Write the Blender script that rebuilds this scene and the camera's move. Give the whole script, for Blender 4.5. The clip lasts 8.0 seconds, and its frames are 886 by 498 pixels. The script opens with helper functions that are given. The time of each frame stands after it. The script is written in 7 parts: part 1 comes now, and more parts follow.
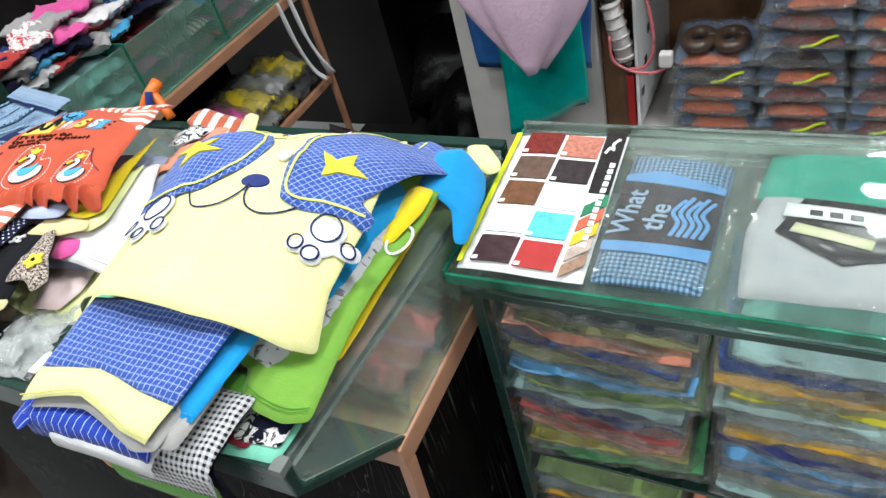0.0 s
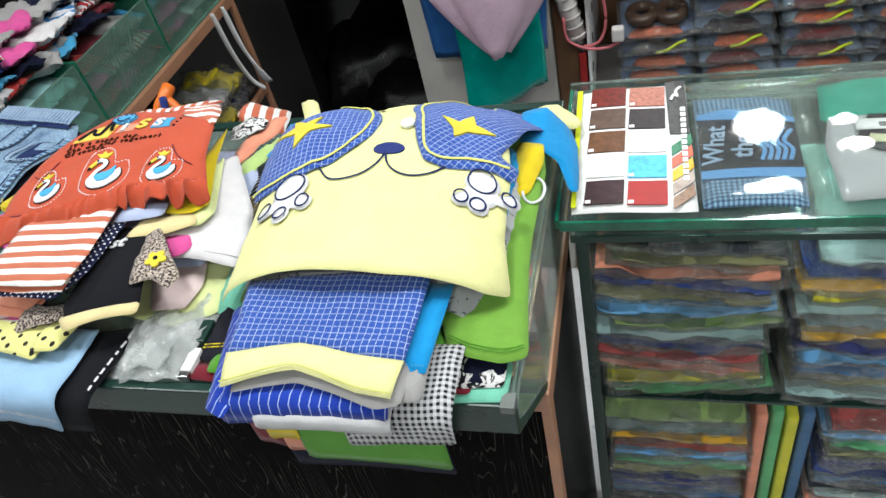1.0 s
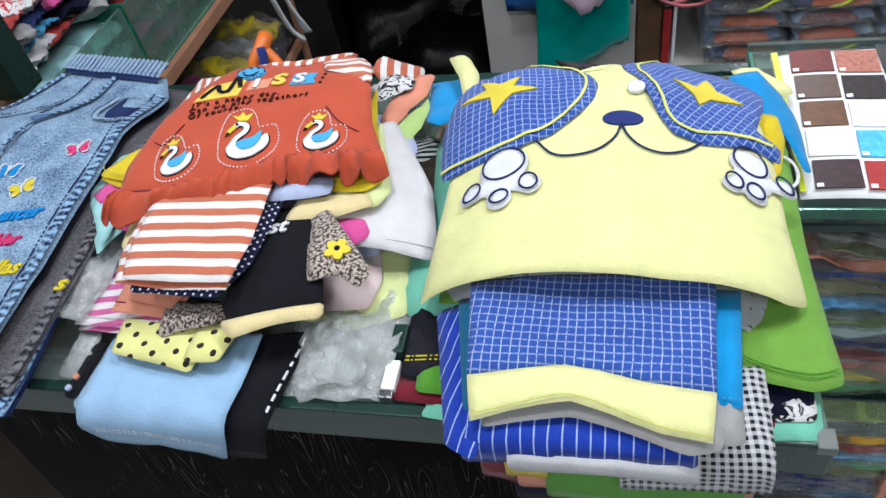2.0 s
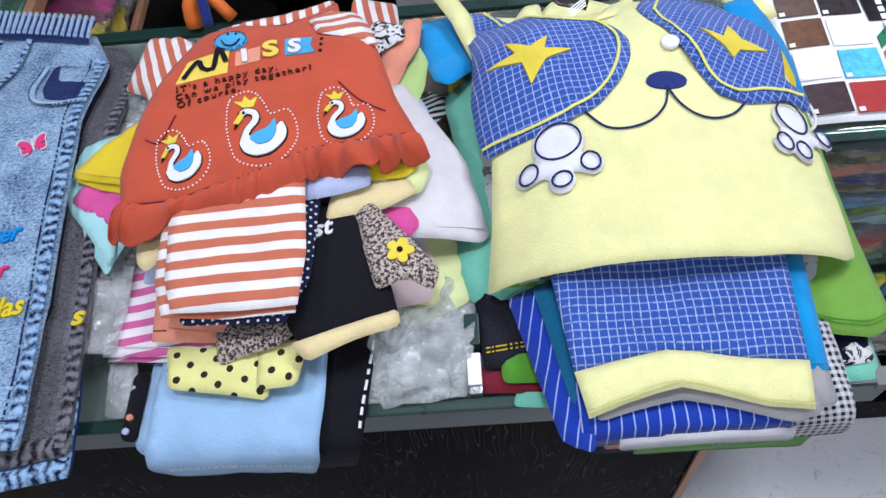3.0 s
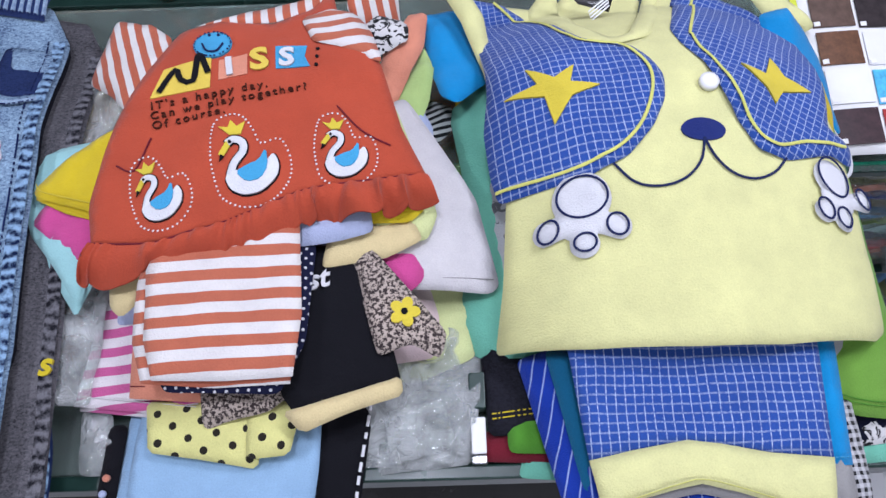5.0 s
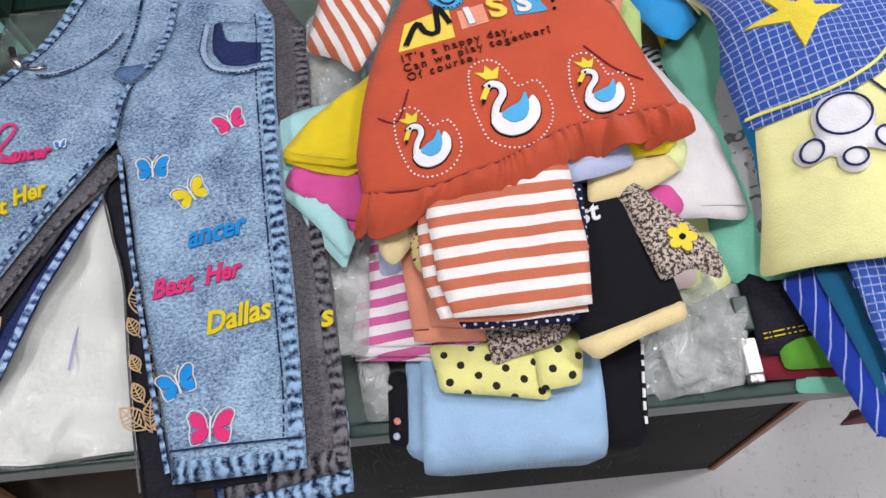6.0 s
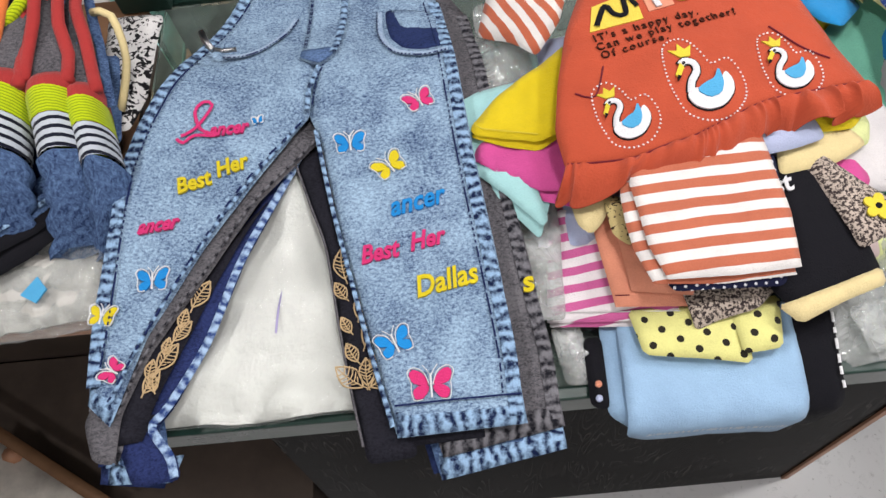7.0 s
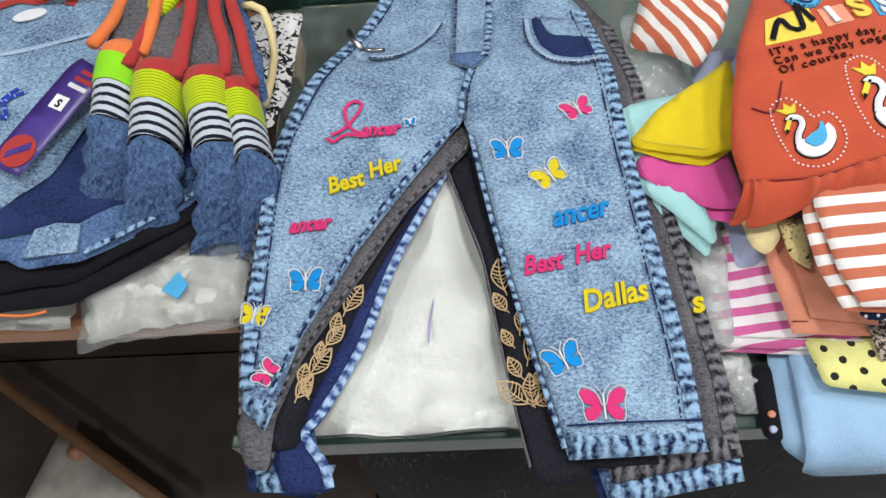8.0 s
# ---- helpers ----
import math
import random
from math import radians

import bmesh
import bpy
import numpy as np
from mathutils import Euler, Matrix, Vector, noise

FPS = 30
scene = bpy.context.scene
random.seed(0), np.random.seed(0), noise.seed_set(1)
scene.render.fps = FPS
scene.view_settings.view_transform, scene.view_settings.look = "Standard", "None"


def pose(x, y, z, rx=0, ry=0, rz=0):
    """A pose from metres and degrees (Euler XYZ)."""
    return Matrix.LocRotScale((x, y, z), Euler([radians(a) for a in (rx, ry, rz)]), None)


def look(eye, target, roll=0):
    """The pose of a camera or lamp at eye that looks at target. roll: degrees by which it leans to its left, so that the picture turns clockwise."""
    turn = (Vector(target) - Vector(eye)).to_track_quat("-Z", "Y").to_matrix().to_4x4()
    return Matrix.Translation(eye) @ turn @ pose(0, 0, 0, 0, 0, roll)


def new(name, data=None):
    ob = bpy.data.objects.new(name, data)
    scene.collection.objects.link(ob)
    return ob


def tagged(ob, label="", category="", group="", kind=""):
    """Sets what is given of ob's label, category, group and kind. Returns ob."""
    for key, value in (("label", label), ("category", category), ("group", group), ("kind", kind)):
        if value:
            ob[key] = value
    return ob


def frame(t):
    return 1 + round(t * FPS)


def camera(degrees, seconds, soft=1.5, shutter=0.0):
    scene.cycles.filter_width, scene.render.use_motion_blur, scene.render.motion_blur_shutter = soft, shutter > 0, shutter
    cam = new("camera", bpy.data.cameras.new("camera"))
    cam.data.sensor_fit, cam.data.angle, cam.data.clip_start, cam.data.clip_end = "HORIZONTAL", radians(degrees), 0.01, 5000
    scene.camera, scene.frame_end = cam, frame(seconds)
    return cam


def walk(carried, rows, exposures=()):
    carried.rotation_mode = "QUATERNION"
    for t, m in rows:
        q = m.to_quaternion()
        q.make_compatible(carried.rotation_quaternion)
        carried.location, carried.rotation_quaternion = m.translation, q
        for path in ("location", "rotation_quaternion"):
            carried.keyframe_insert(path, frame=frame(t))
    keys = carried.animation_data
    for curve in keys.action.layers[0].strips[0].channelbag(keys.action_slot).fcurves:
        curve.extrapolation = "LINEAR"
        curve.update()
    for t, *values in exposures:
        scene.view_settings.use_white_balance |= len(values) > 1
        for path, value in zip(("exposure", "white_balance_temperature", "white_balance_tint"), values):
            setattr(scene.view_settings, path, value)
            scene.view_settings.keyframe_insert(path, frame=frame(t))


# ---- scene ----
cam = camera(62.6, 8.0)
PATH = [
    (0, (0.279, -0.146, 1.346), (-0.589, 1.11, 0.053), -16.6),
    (0.5, (0.187, -0.191, 1.366), (-0.581, 1.097, 0.042), -18.8),
    (1, (0.085, -0.261, 1.37), (-0.461, 1.122, 0.033), -15.4),
    (1.5, (-0.009, -0.259, 1.358), (-0.45, 1.113, -0.029), -10.7),
    (2, (-0.122, -0.206, 1.348), (-0.59, 1.111, -0.082), -13.2),
    (2.2, (-0.145, -0.201, 1.353), (-0.553, 1.101, -0.109), -12.5),
    (3.3, (-0.27, -0.09, 1.427), (-0.28, 0.889, -0.317), -5.2),
    (3.5, (-0.269, -0.056, 1.434), (-0.256, 0.931, -0.306), -2.2),
    (3.7, (-0.265, -0.044, 1.433), (-0.26, 0.939, -0.308), -1.7),
    (4, (-0.252, -0.032, 1.435), (-0.27, 0.797, -0.386), -3.6),
    (4.2, (-0.25, -0.031, 1.429), (-0.235, 0.773, -0.402), -1.8),
    (5.3, (-0.311, -0.04, 1.416), (-0.334, 0.746, -0.423), -3.2),
    (5.5, (-0.344, -0.046, 1.416), (-0.327, 0.735, -0.426), -1.5),
    (6, (-0.442, -0.063, 1.417), (-0.464, 0.722, -0.422), -7.4),
    (6.5, (-0.51, -0.074, 1.414), (-0.52, 0.71, -0.426), -7.4),
    (7, (-0.567, -0.093, 1.424), (-0.601, 0.759, -0.385), -7.6),
    (7.5, (-0.603, -0.102, 1.421), (-0.618, 0.778, -0.374), -4.5),
    (8, (-0.657, -0.085, 1.41), (-0.744, 0.816, -0.373), -7.7),
]
walk(cam, [(t, look(eye, target, roll)) for t, eye, target, roll in PATH],
     exposures=[(0.0, 0.2, 6450, 9), (1.0, -0.04, 6500, 8), (2.0, -0.28, 6100, 12), (3.5, -0.48, 5800, 20), (4.2, -0.60, 5750, 20),
                (5.5, -0.64, 5950, 24), (6.0, -0.44, 6600, 19), (7.0, -0.30, 6850, 17), (8.0, -0.27, 6650, 12)])

# ---- light ----
world = bpy.data.worlds.new("shop_air")
scene.world = world
world.use_nodes = True
world.node_tree.nodes["Background"].inputs[0].default_value = (0.8, 0.9, 1.0, 1)
world.node_tree.nodes["Background"].inputs[1].default_value = 0.05
LAMP_WATTS = 15
LAMPS = [(-1.5, -1.3), (0.1, -1.3), (1.5, -1.3), (-1.5, 0.15), (-0.35, 0.15), (0.95, 0.45), (0.45, 0.75), (0.577, 2.19), (0.567, 2.69)]
CEILING = 2.6


# ---- material helpers ----
def tree(name, rough=0.85, metal=0.0, spec=0.3):
    m = bpy.data.materials.new(name)
    m.use_nodes = True
    b = m.node_tree.nodes["Principled BSDF"]
    b.inputs["Roughness"].default_value = rough
    b.inputs["Metallic"].default_value = metal
    b.inputs["Specular IOR Level"].default_value = spec
    return m, m.node_tree, b


def nd(nt, kind, *links, **props):
    """A node with its inputs linked or set in order; None leaves one alone."""
    n = nt.nodes.new(kind)
    for k, v in props.items():
        setattr_safe(n, k, v)
    for i, v in enumerate(links):
        if v is None:
            continue
        if isinstance(v, bpy.types.NodeSocket):
            nt.links.new(v, n.inputs[i])
        else:
            n.inputs[i].default_value = v
    return n


def setattr_safe(n, k, v):
    if k == "operation":
        n.operation = v
    elif k == "data_type":
        n.data_type = v
    elif k == "blend_type":
        n.blend_type = v


def mth(nt, op, a, b=None, c=None):
    return nd(nt, "ShaderNodeMath", a, b, c, operation=op).outputs[0]


def mixc(nt, f, a, b, mode="MIX"):
    n = nt.nodes.new("ShaderNodeMix")
    n.data_type, n.blend_type = "RGBA", mode
    for sock, v in ((n.inputs[0], f), (n.inputs[6], a), (n.inputs[7], b)):
        if isinstance(v, bpy.types.NodeSocket):
            nt.links.new(v, sock)
        elif isinstance(v, (int, float)):
            sock.default_value = v
        else:
            sock.default_value = (*v, 1)
    return n.outputs[2]


def noise_tex(nt, vec, scale, detail=3.0, rough=0.6, dist=0.0):
    n = nt.nodes.new("ShaderNodeTexNoise")
    nt.links.new(vec, n.inputs["Vector"])
    n.inputs["Scale"].default_value = scale
    n.inputs["Detail"].default_value = detail
    n.inputs["Roughness"].default_value = rough
    n.inputs["Distortion"].default_value = dist
    return n.outputs[0]


def ramp(nt, f, lo, hi):
    n = nt.nodes.new("ShaderNodeMapRange")
    nt.links.new(f, n.inputs[0])
    n.inputs[1].default_value, n.inputs[2].default_value = lo, hi
    return n.outputs[0]


def bumped(nt, b, height, strength, dist=0.002, slot="Normal"):
    n = nt.nodes.new("ShaderNodeBump")
    n.inputs["Strength"].default_value, n.inputs["Distance"].default_value = strength, dist
    nt.links.new(height, n.inputs["Height"])
    nt.links.new(n.outputs[0], b.inputs[slot])


def uvw(nt):
    return nt.nodes.new("ShaderNodeUVMap").outputs[0]


def objw(nt):
    return nt.nodes.new("ShaderNodeTexCoord").outputs["Object"]


def stripe(nt, coord, period, duty, phase=0.0):
    """1 on the stripe, 0 off it."""
    return mth(nt, "LESS_THAN", mth(nt, "FRACT", mth(nt, "ADD", mth(nt, "MULTIPLY", coord, 1 / period), phase)), duty)


def axes(nt, vec):
    n = nt.nodes.new("ShaderNodeSeparateXYZ")
    nt.links.new(vec, n.inputs[0])
    return n.outputs[0], n.outputs[1]


def warped(nt, vec, amount, scale):
    """The coordinates, pulled about a little as cloth pulls a print."""
    n = nt.nodes.new("ShaderNodeTexNoise")
    nt.links.new(vec, n.inputs["Vector"])
    n.inputs["Scale"].default_value = scale
    off = nd(nt, "ShaderNodeVectorMath", n.outputs[1], (0.5, 0.5, 0.5), operation="SUBTRACT").outputs[0]
    sc = nt.nodes.new("ShaderNodeVectorMath")
    sc.operation = "SCALE"
    nt.links.new(off, sc.inputs[0])
    sc.inputs[3].default_value = amount
    return nd(nt, "ShaderNodeVectorMath", vec, sc.outputs[0], operation="ADD").outputs[0]


def cloth(name, col, kind="plain", col2=(1, 1, 1), period=0.01, duty=0.5, rough=0.9, col3=None, film=0.0):
    m, nt, b = tree(name, rough, spec=0.15)
    uv = uvw(nt)
    w = warped(nt, uv, 0.004, 22)
    u, v = axes(nt, w)
    fine = noise_tex(nt, uv, 900, 2)
    broad = noise_tex(nt, uv, 35, 4)
    c = mixc(nt, 0.0, col, col)
    if kind == "stripes":
        c = mixc(nt, stripe(nt, v, period, duty), c, col2)
    elif kind == "pin":
        c = mixc(nt, stripe(nt, u, period, duty), c, col2)
    elif kind == "grid":
        a = stripe(nt, u, period, duty)
        slub = ramp(nt, noise_tex(nt, uv, 600, 1), 0.2, 0.6)
        c = mixc(nt, mth(nt, "MULTIPLY", mth(nt, "MAXIMUM", mth(nt, "MULTIPLY", a, 0.8), mth(nt, "MULTIPLY", stripe(nt, v, period, duty * 1.6), 0.45)), slub), c, col2)
    elif kind == "check":
        a = stripe(nt, u, period, 0.5)
        bb = stripe(nt, v, period, 0.5)
        c = mixc(nt, mth(nt, "MULTIPLY", a, bb), mixc(nt, mth(nt, "MULTIPLY", mth(nt, "ADD", a, bb), 0.35), col, col2), col2)
    elif kind == "dots":
        fu = mth(nt, "SUBTRACT", mth(nt, "FRACT", mth(nt, "MULTIPLY", mth(nt, "ADD", u, v), 0.7071 / period)), 0.5)
        fv = mth(nt, "SUBTRACT", mth(nt, "FRACT", mth(nt, "MULTIPLY", mth(nt, "SUBTRACT", u, v), 0.7071 / period)), 0.5)
        r = mth(nt, "ADD", mth(nt, "MULTIPLY", fu, fu), mth(nt, "MULTIPLY", fv, fv))
        c = mixc(nt, mth(nt, "LESS_THAN", r, duty * duty), c, col2)
    elif kind == "tweed":
        t = ramp(nt, noise_tex(nt, uv, 420, 2, 0.7), 0.46, 0.54)
        c = mixc(nt, t, c, col2)
    elif kind == "print":
        t = ramp(nt, noise_tex(nt, uv, 1 / period, 2, 0.5, 1.5), duty, duty + 0.03)
        c = mixc(nt, t, c, col2)
        if col3:
            t2 = ramp(nt, noise_tex(nt, uv, 0.7 / period, 2, 0.5, 2.0), 0.62, 0.64)
            c = mixc(nt, t2, c, col3)
    c = mixc(nt, 1.0, c, mixc(nt, ramp(nt, broad, 0.3, 0.75), (0.82, 0.82, 0.84), (1.0, 1.0, 1.0)), "MULTIPLY")
    c = mixc(nt, 0.35, c, mixc(nt, fine, (0.55, 0.55, 0.55), (1.25, 1.25, 1.25)), "MULTIPLY")
    nt.links.new(c, b.inputs["Base Color"])
    b.inputs["Sheen Weight"].default_value = 0.12 if max(col) > 0.1 else 0.02
    h = mth(nt, "ADD", mth(nt, "MULTIPLY", broad, 0.8), mth(nt, "MULTIPLY", fine, 0.25))
    bumped(nt, b, h, 0.5, 0.005)
    if film:
        filmed(nt, b, film)
    return m


def filmed(nt, b, weight):
    """A crinkled clear wrapper lying on the cloth."""
    b.inputs["Coat Weight"].default_value = weight
    b.inputs["Coat Roughness"].default_value = 0.12
    g = nt.nodes.new("ShaderNodeNewGeometry").outputs["Position"]
    bumped(nt, b, noise_tex(nt, g, 60, 5, 0.65, 1.5), 1.0, 0.02, "Coat Normal")


def denim(name, light, dark, wash=0.5):
    m, nt, b = tree(name, 0.92, spec=0.1)
    uv = uvw(nt)
    st = nt.nodes.new("ShaderNodeMapping")
    nt.links.new(uv, st.inputs[0])
    st.inputs[3].default_value = (70, 100, 1)
    streak = noise_tex(nt, st.outputs[0], 6, 5, 0.75, 0.6)
    cloud = noise_tex(nt, uv, 26, 4, 0.6, 0.5)
    fine = noise_tex(nt, uv, 1100, 2, 0.7)
    f = mth(nt, "ADD", mth(nt, "MULTIPLY", streak, 0.85), mth(nt, "MULTIPLY", cloud, 0.35))
    c = mixc(nt, ramp(nt, f, wash - 0.13, wash + 0.15), dark, light)
    c = mixc(nt, 0.5, c, mixc(nt, fine, (0.4, 0.4, 0.45), (1.4, 1.4, 1.4)), "MULTIPLY")
    nt.links.new(c, b.inputs["Base Color"])
    bumped(nt, b, mth(nt, "ADD", streak, mth(nt, "MULTIPLY", fine, 0.5)), 0.4, 0.002)
    return m


def plain(name, col, rough=0.6, spec=0.4, metal=0.0, vary=0.2, scale=30.0, bump=0.15):
    m, nt, b = tree(name, rough, metal, spec)
    o = objw(nt)
    n1 = noise_tex(nt, o, scale, 5, 0.65)
    n2 = noise_tex(nt, o, scale * 12, 2)
    lo = tuple(x * (1 - vary) for x in col)
    hi = tuple(min(1, x * (1 + vary)) for x in col)
    nt.links.new(mixc(nt, ramp(nt, n1, 0.3, 0.7), lo, hi), b.inputs["Base Color"])
    if bump:
        bumped(nt, b, mth(nt, "ADD", n1, mth(nt, "MULTIPLY", n2, 0.3)), bump, 0.003)
    nt.links.new(ramp_to(nt, n1, rough * 0.75, min(1, rough * 1.2)), b.inputs["Roughness"])
    return m


def ramp_to(nt, f, lo, hi):
    n = nt.nodes.new("ShaderNodeMapRange")
    nt.links.new(f, n.inputs[0])
    n.inputs[1].default_value, n.inputs[2].default_value = 0.25, 0.75
    n.inputs[3].default_value, n.inputs[4].default_value = lo, hi
    return n.outputs[0]


def glass(name, col, rough=0.02, dust=0.12, grime=(0.5, 0.56, 0.53)):
    """Clear pane with a film of dust."""
    m, nt, b = tree(name, rough, spec=0.5)
    b.inputs["Base Color"].default_value = (*col, 1)
    b.inputs["Transmission Weight"].default_value = 1.0
    b.inputs["IOR"].default_value = 1.45
    d = nt.nodes.new("ShaderNodeBsdfDiffuse")
    d.inputs[0].default_value = (*grime, 1)
    mx = nt.nodes.new("ShaderNodeMixShader")
    o = objw(nt)
    nt.links.new(ramp_to(nt, noise_tex(nt, o, 9, 5, 0.7, 0.8), dust * 0.3, dust * 1.7), mx.inputs[0])
    nt.links.new(b.outputs[0], mx.inputs[1])
    nt.links.new(d.outputs[0], mx.inputs[2])
    nt.links.new(mx.outputs[0], nt.nodes["Material Output"].inputs[0])
    return m


def film_mat(name, milk=0.12, gloss=0.16, tint=(0.95, 0.97, 0.96), crinkle=0.012, shine=0.1):
    """Thin crinkled polythene: mostly clear, with a milky share and sharp glints."""
    m = bpy.data.materials.new(name)
    m.use_nodes = True
    nt = m.node_tree
    nt.nodes.remove(nt.nodes["Principled BSDF"])
    tr = nt.nodes.new("ShaderNodeBsdfTransparent")
    tr.inputs[0].default_value = (*tint, 1)
    df = nt.nodes.new("ShaderNodeBsdfDiffuse")
    df.inputs[0].default_value = (0.8, 0.82, 0.82, 1)
    gl = nt.nodes.new("ShaderNodeBsdfGlossy")
    gl.inputs[1].default_value = shine
    g = nt.nodes.new("ShaderNodeNewGeometry").outputs["Position"]
    n1 = noise_tex(nt, g, 45, 4, 0.65, 1.5)
    bp = nt.nodes.new("ShaderNodeBump")
    bp.inputs[0].default_value, bp.inputs[1].default_value = 1.0, crinkle
    nt.links.new(n1, bp.inputs["Height"])
    nt.links.new(bp.outputs[0], gl.inputs["Normal"])
    nt.links.new(bp.outputs[0], df.inputs["Normal"])
    m1, m2 = nt.nodes.new("ShaderNodeMixShader"), nt.nodes.new("ShaderNodeMixShader")
    nt.links.new(ramp_to(nt, noise_tex(nt, g, 30, 3), milk * 0.5, milk * 1.6), m1.inputs[0])
    nt.links.new(tr.outputs[0], m1.inputs[1])
    nt.links.new(df.outputs[0], m1.inputs[2])
    m2.inputs[0].default_value = gloss
    nt.links.new(m1.outputs[0], m2.inputs[1])
    nt.links.new(gl.outputs[0], m2.inputs[2])
    nt.links.new(m2.outputs[0], nt.nodes["Material Output"].inputs[0])
    return m


def laminate(name):
    """Black wood laminate with thin wandering pale lines, satin."""
    m, nt, b = tree(name, 0.2, spec=0.03)
    b.inputs["IOR"].default_value = 1.2
    mp = nt.nodes.new("ShaderNodeMapping")
    nt.links.new(objw(nt), mp.inputs[0])
    mp.inputs[3].default_value = (1, 1, 0.035)
    n = noise_tex(nt, mp.outputs[0], 40, 2, 0.4, 0.15)
    band = mth(nt, "ABSOLUTE", mth(nt, "SUBTRACT", mth(nt, "FRACT", mth(nt, "MULTIPLY", n, 14)), 0.5))
    line = mth(nt, "LESS_THAN", band, 0.05)
    gap = ramp(nt, noise_tex(nt, objw(nt), 9, 2), 0.42, 0.58)
    c = mixc(nt, mth(nt, "MULTIPLY", line, gap), (0.004, 0.0036, 0.0034), (0.045, 0.042, 0.04))
    nt.links.new(c, b.inputs["Base Color"])
    bumped(nt, b, n, 0.06, 0.002)
    return m


def marble(name):
    m, nt, b = tree(name, 0.3, spec=0.5)
    o = objw(nt)
    n = noise_tex(nt, o, 30, 6, 0.75, 1.5)
    c = mixc(nt, ramp(nt, n, 0.56, 0.7), (0.6, 0.6, 0.61), (0.38, 0.38, 0.39))
    c = mixc(nt, ramp(nt, noise_tex(nt, o, 130, 3), 0.66, 0.7), c, (0.3, 0.3, 0.3))
    nt.links.new(c, b.inputs["Base Color"])
    return m


# ---- geometry helpers ----
def link(name, verts, faces, mat, parent=None, uvs=None, smooth=True, mats=None, slots=None):
    """One mesh object from world-space points; under parent, or on its own with its origin at its foot."""
    me = bpy.data.meshes.new(name)
    v = np.asarray(verts, float)
    if parent is None:
        at = np.array([(v[:, 0].min() + v[:, 0].max()) / 2, (v[:, 1].min() + v[:, 1].max()) / 2, v[:, 2].min()])
    else:
        at = np.array(origin_of(parent))
    me.from_pydata([tuple(p) for p in v - at], [], [tuple(int(i) for i in f) for f in faces])
    if uvs is not None:
        layer = me.uv_layers.new(name="UVMap")
        idx = np.empty(len(me.loops), dtype=np.int32)
        me.loops.foreach_get("vertex_index", idx)
        layer.data.foreach_set("uv", np.asarray(uvs, np.float32)[idx].ravel())
    for mm in (mats or [mat]):
        me.materials.append(mm)
    if slots is not None:
        me.polygons.foreach_set("material_index", np.asarray(slots, np.int32))
    if smooth:
        me.polygons.foreach_set("use_smooth", np.ones(len(me.polygons), bool))
    me.update()
    ob = new(name, me)
    if parent is None:
        ob.location = at
    else:
        ob.parent = parent
    return ob


def origin_of(ob):
    p = Vector((0, 0, 0))
    while ob is not None:
        p = p + ob.location
        ob = ob.parent
    return p


def thing(name, at, label, category, group="", kind=""):
    ob = new(name)
    ob.empty_display_size = 0.02
    ob.location = at
    return tagged(ob, label, category, group, kind)


def box_data(a, b, bev=0.0):
    """Points and faces of a block from corner a to corner b, its edges bevelled."""
    bm = bmesh.new()
    bmesh.ops.create_cube(bm, size=1)
    for v in bm.verts:
        v.co = Vector([(a[i] + b[i]) / 2 + v.co[i] * (b[i] - a[i]) for i in range(3)])
    if bev:
        bmesh.ops.bevel(bm, geom=bm.edges[:], offset=bev, segments=2, profile=0.6, affect="EDGES")
    bm.verts.index_update()
    out = [tuple(v.co) for v in bm.verts], [[v.index for v in f.verts] for f in bm.faces]
    bm.free()
    return out


def block(name, a, b, mat, parent=None, bev=0.002):
    v, f = box_data(a, b, bev)
    return link(name, v, f, mat, parent, smooth=False)


def prism(name, profile, x0, x1, mat, parent=None):
    """A profile of (y, z) points drawn out from x0 to x1."""
    n = len(profile)
    v = [(x0, y, z) for y, z in profile] + [(x1, y, z) for y, z in profile]
    f = [[i, (i + 1) % n, n + (i + 1) % n, n + i] for i in range(n)] + [list(range(n))[::-1], list(range(n, 2 * n))]
    return link(name, v, f, mat, parent, smooth=False)


def rounded(pts, times=2):
    p = np.asarray(pts, float)
    for _ in range(times):
        q = np.roll(p, -1, 0)
        cut = np.minimum(0.22, 0.0028 / np.maximum(np.linalg.norm(q - p, axis=1, keepdims=True), 1e-6))
        p = np.stack([p + (q - p) * cut, q - (q - p) * cut], 1).reshape(-1, 2)
    return p


def inside(p, poly):
    x, y = p[:, 0], p[:, 1]
    a, b = poly, np.roll(poly, -1, 0)
    hit = np.zeros(len(p), bool)
    for (x0, y0), (x1, y1) in zip(a, b):
        if y0 == y1:
            continue
        c = (y0 > y) != (y1 > y)
        hit ^= c & (x < (x1 - x0) * (y - y0) / (y1 - y0) + x0)
    return hit


def edge_distance(p, poly):
    d = np.full(len(p), 9.0)
    for a, b in zip(poly, np.roll(poly, -1, 0)):
        ab = b - a
        t = np.clip(((p - a) @ ab) / max(ab @ ab, 1e-12), 0, 1)
        d = np.minimum(d, np.linalg.norm(p - a - t[:, None] * ab, axis=1))
    return d


from mathutils.geometry import delaunay_2d_cdt


def flat(v):
    return lambda x, y: np.full_like(x, v)


def dome(cx, cy, top, ax, front, back, low=0.0):
    def f(x, y):
        dx, dy = x - cx, y - cy
        return np.maximum(top - ax * dx * dx - np.where(dy < 0, front, back) * dy * dy, low)
    return f


def raised(f, dz):
    return lambda x, y: f(x, y) + dz


SEEDS = iter(range(1, 100000))


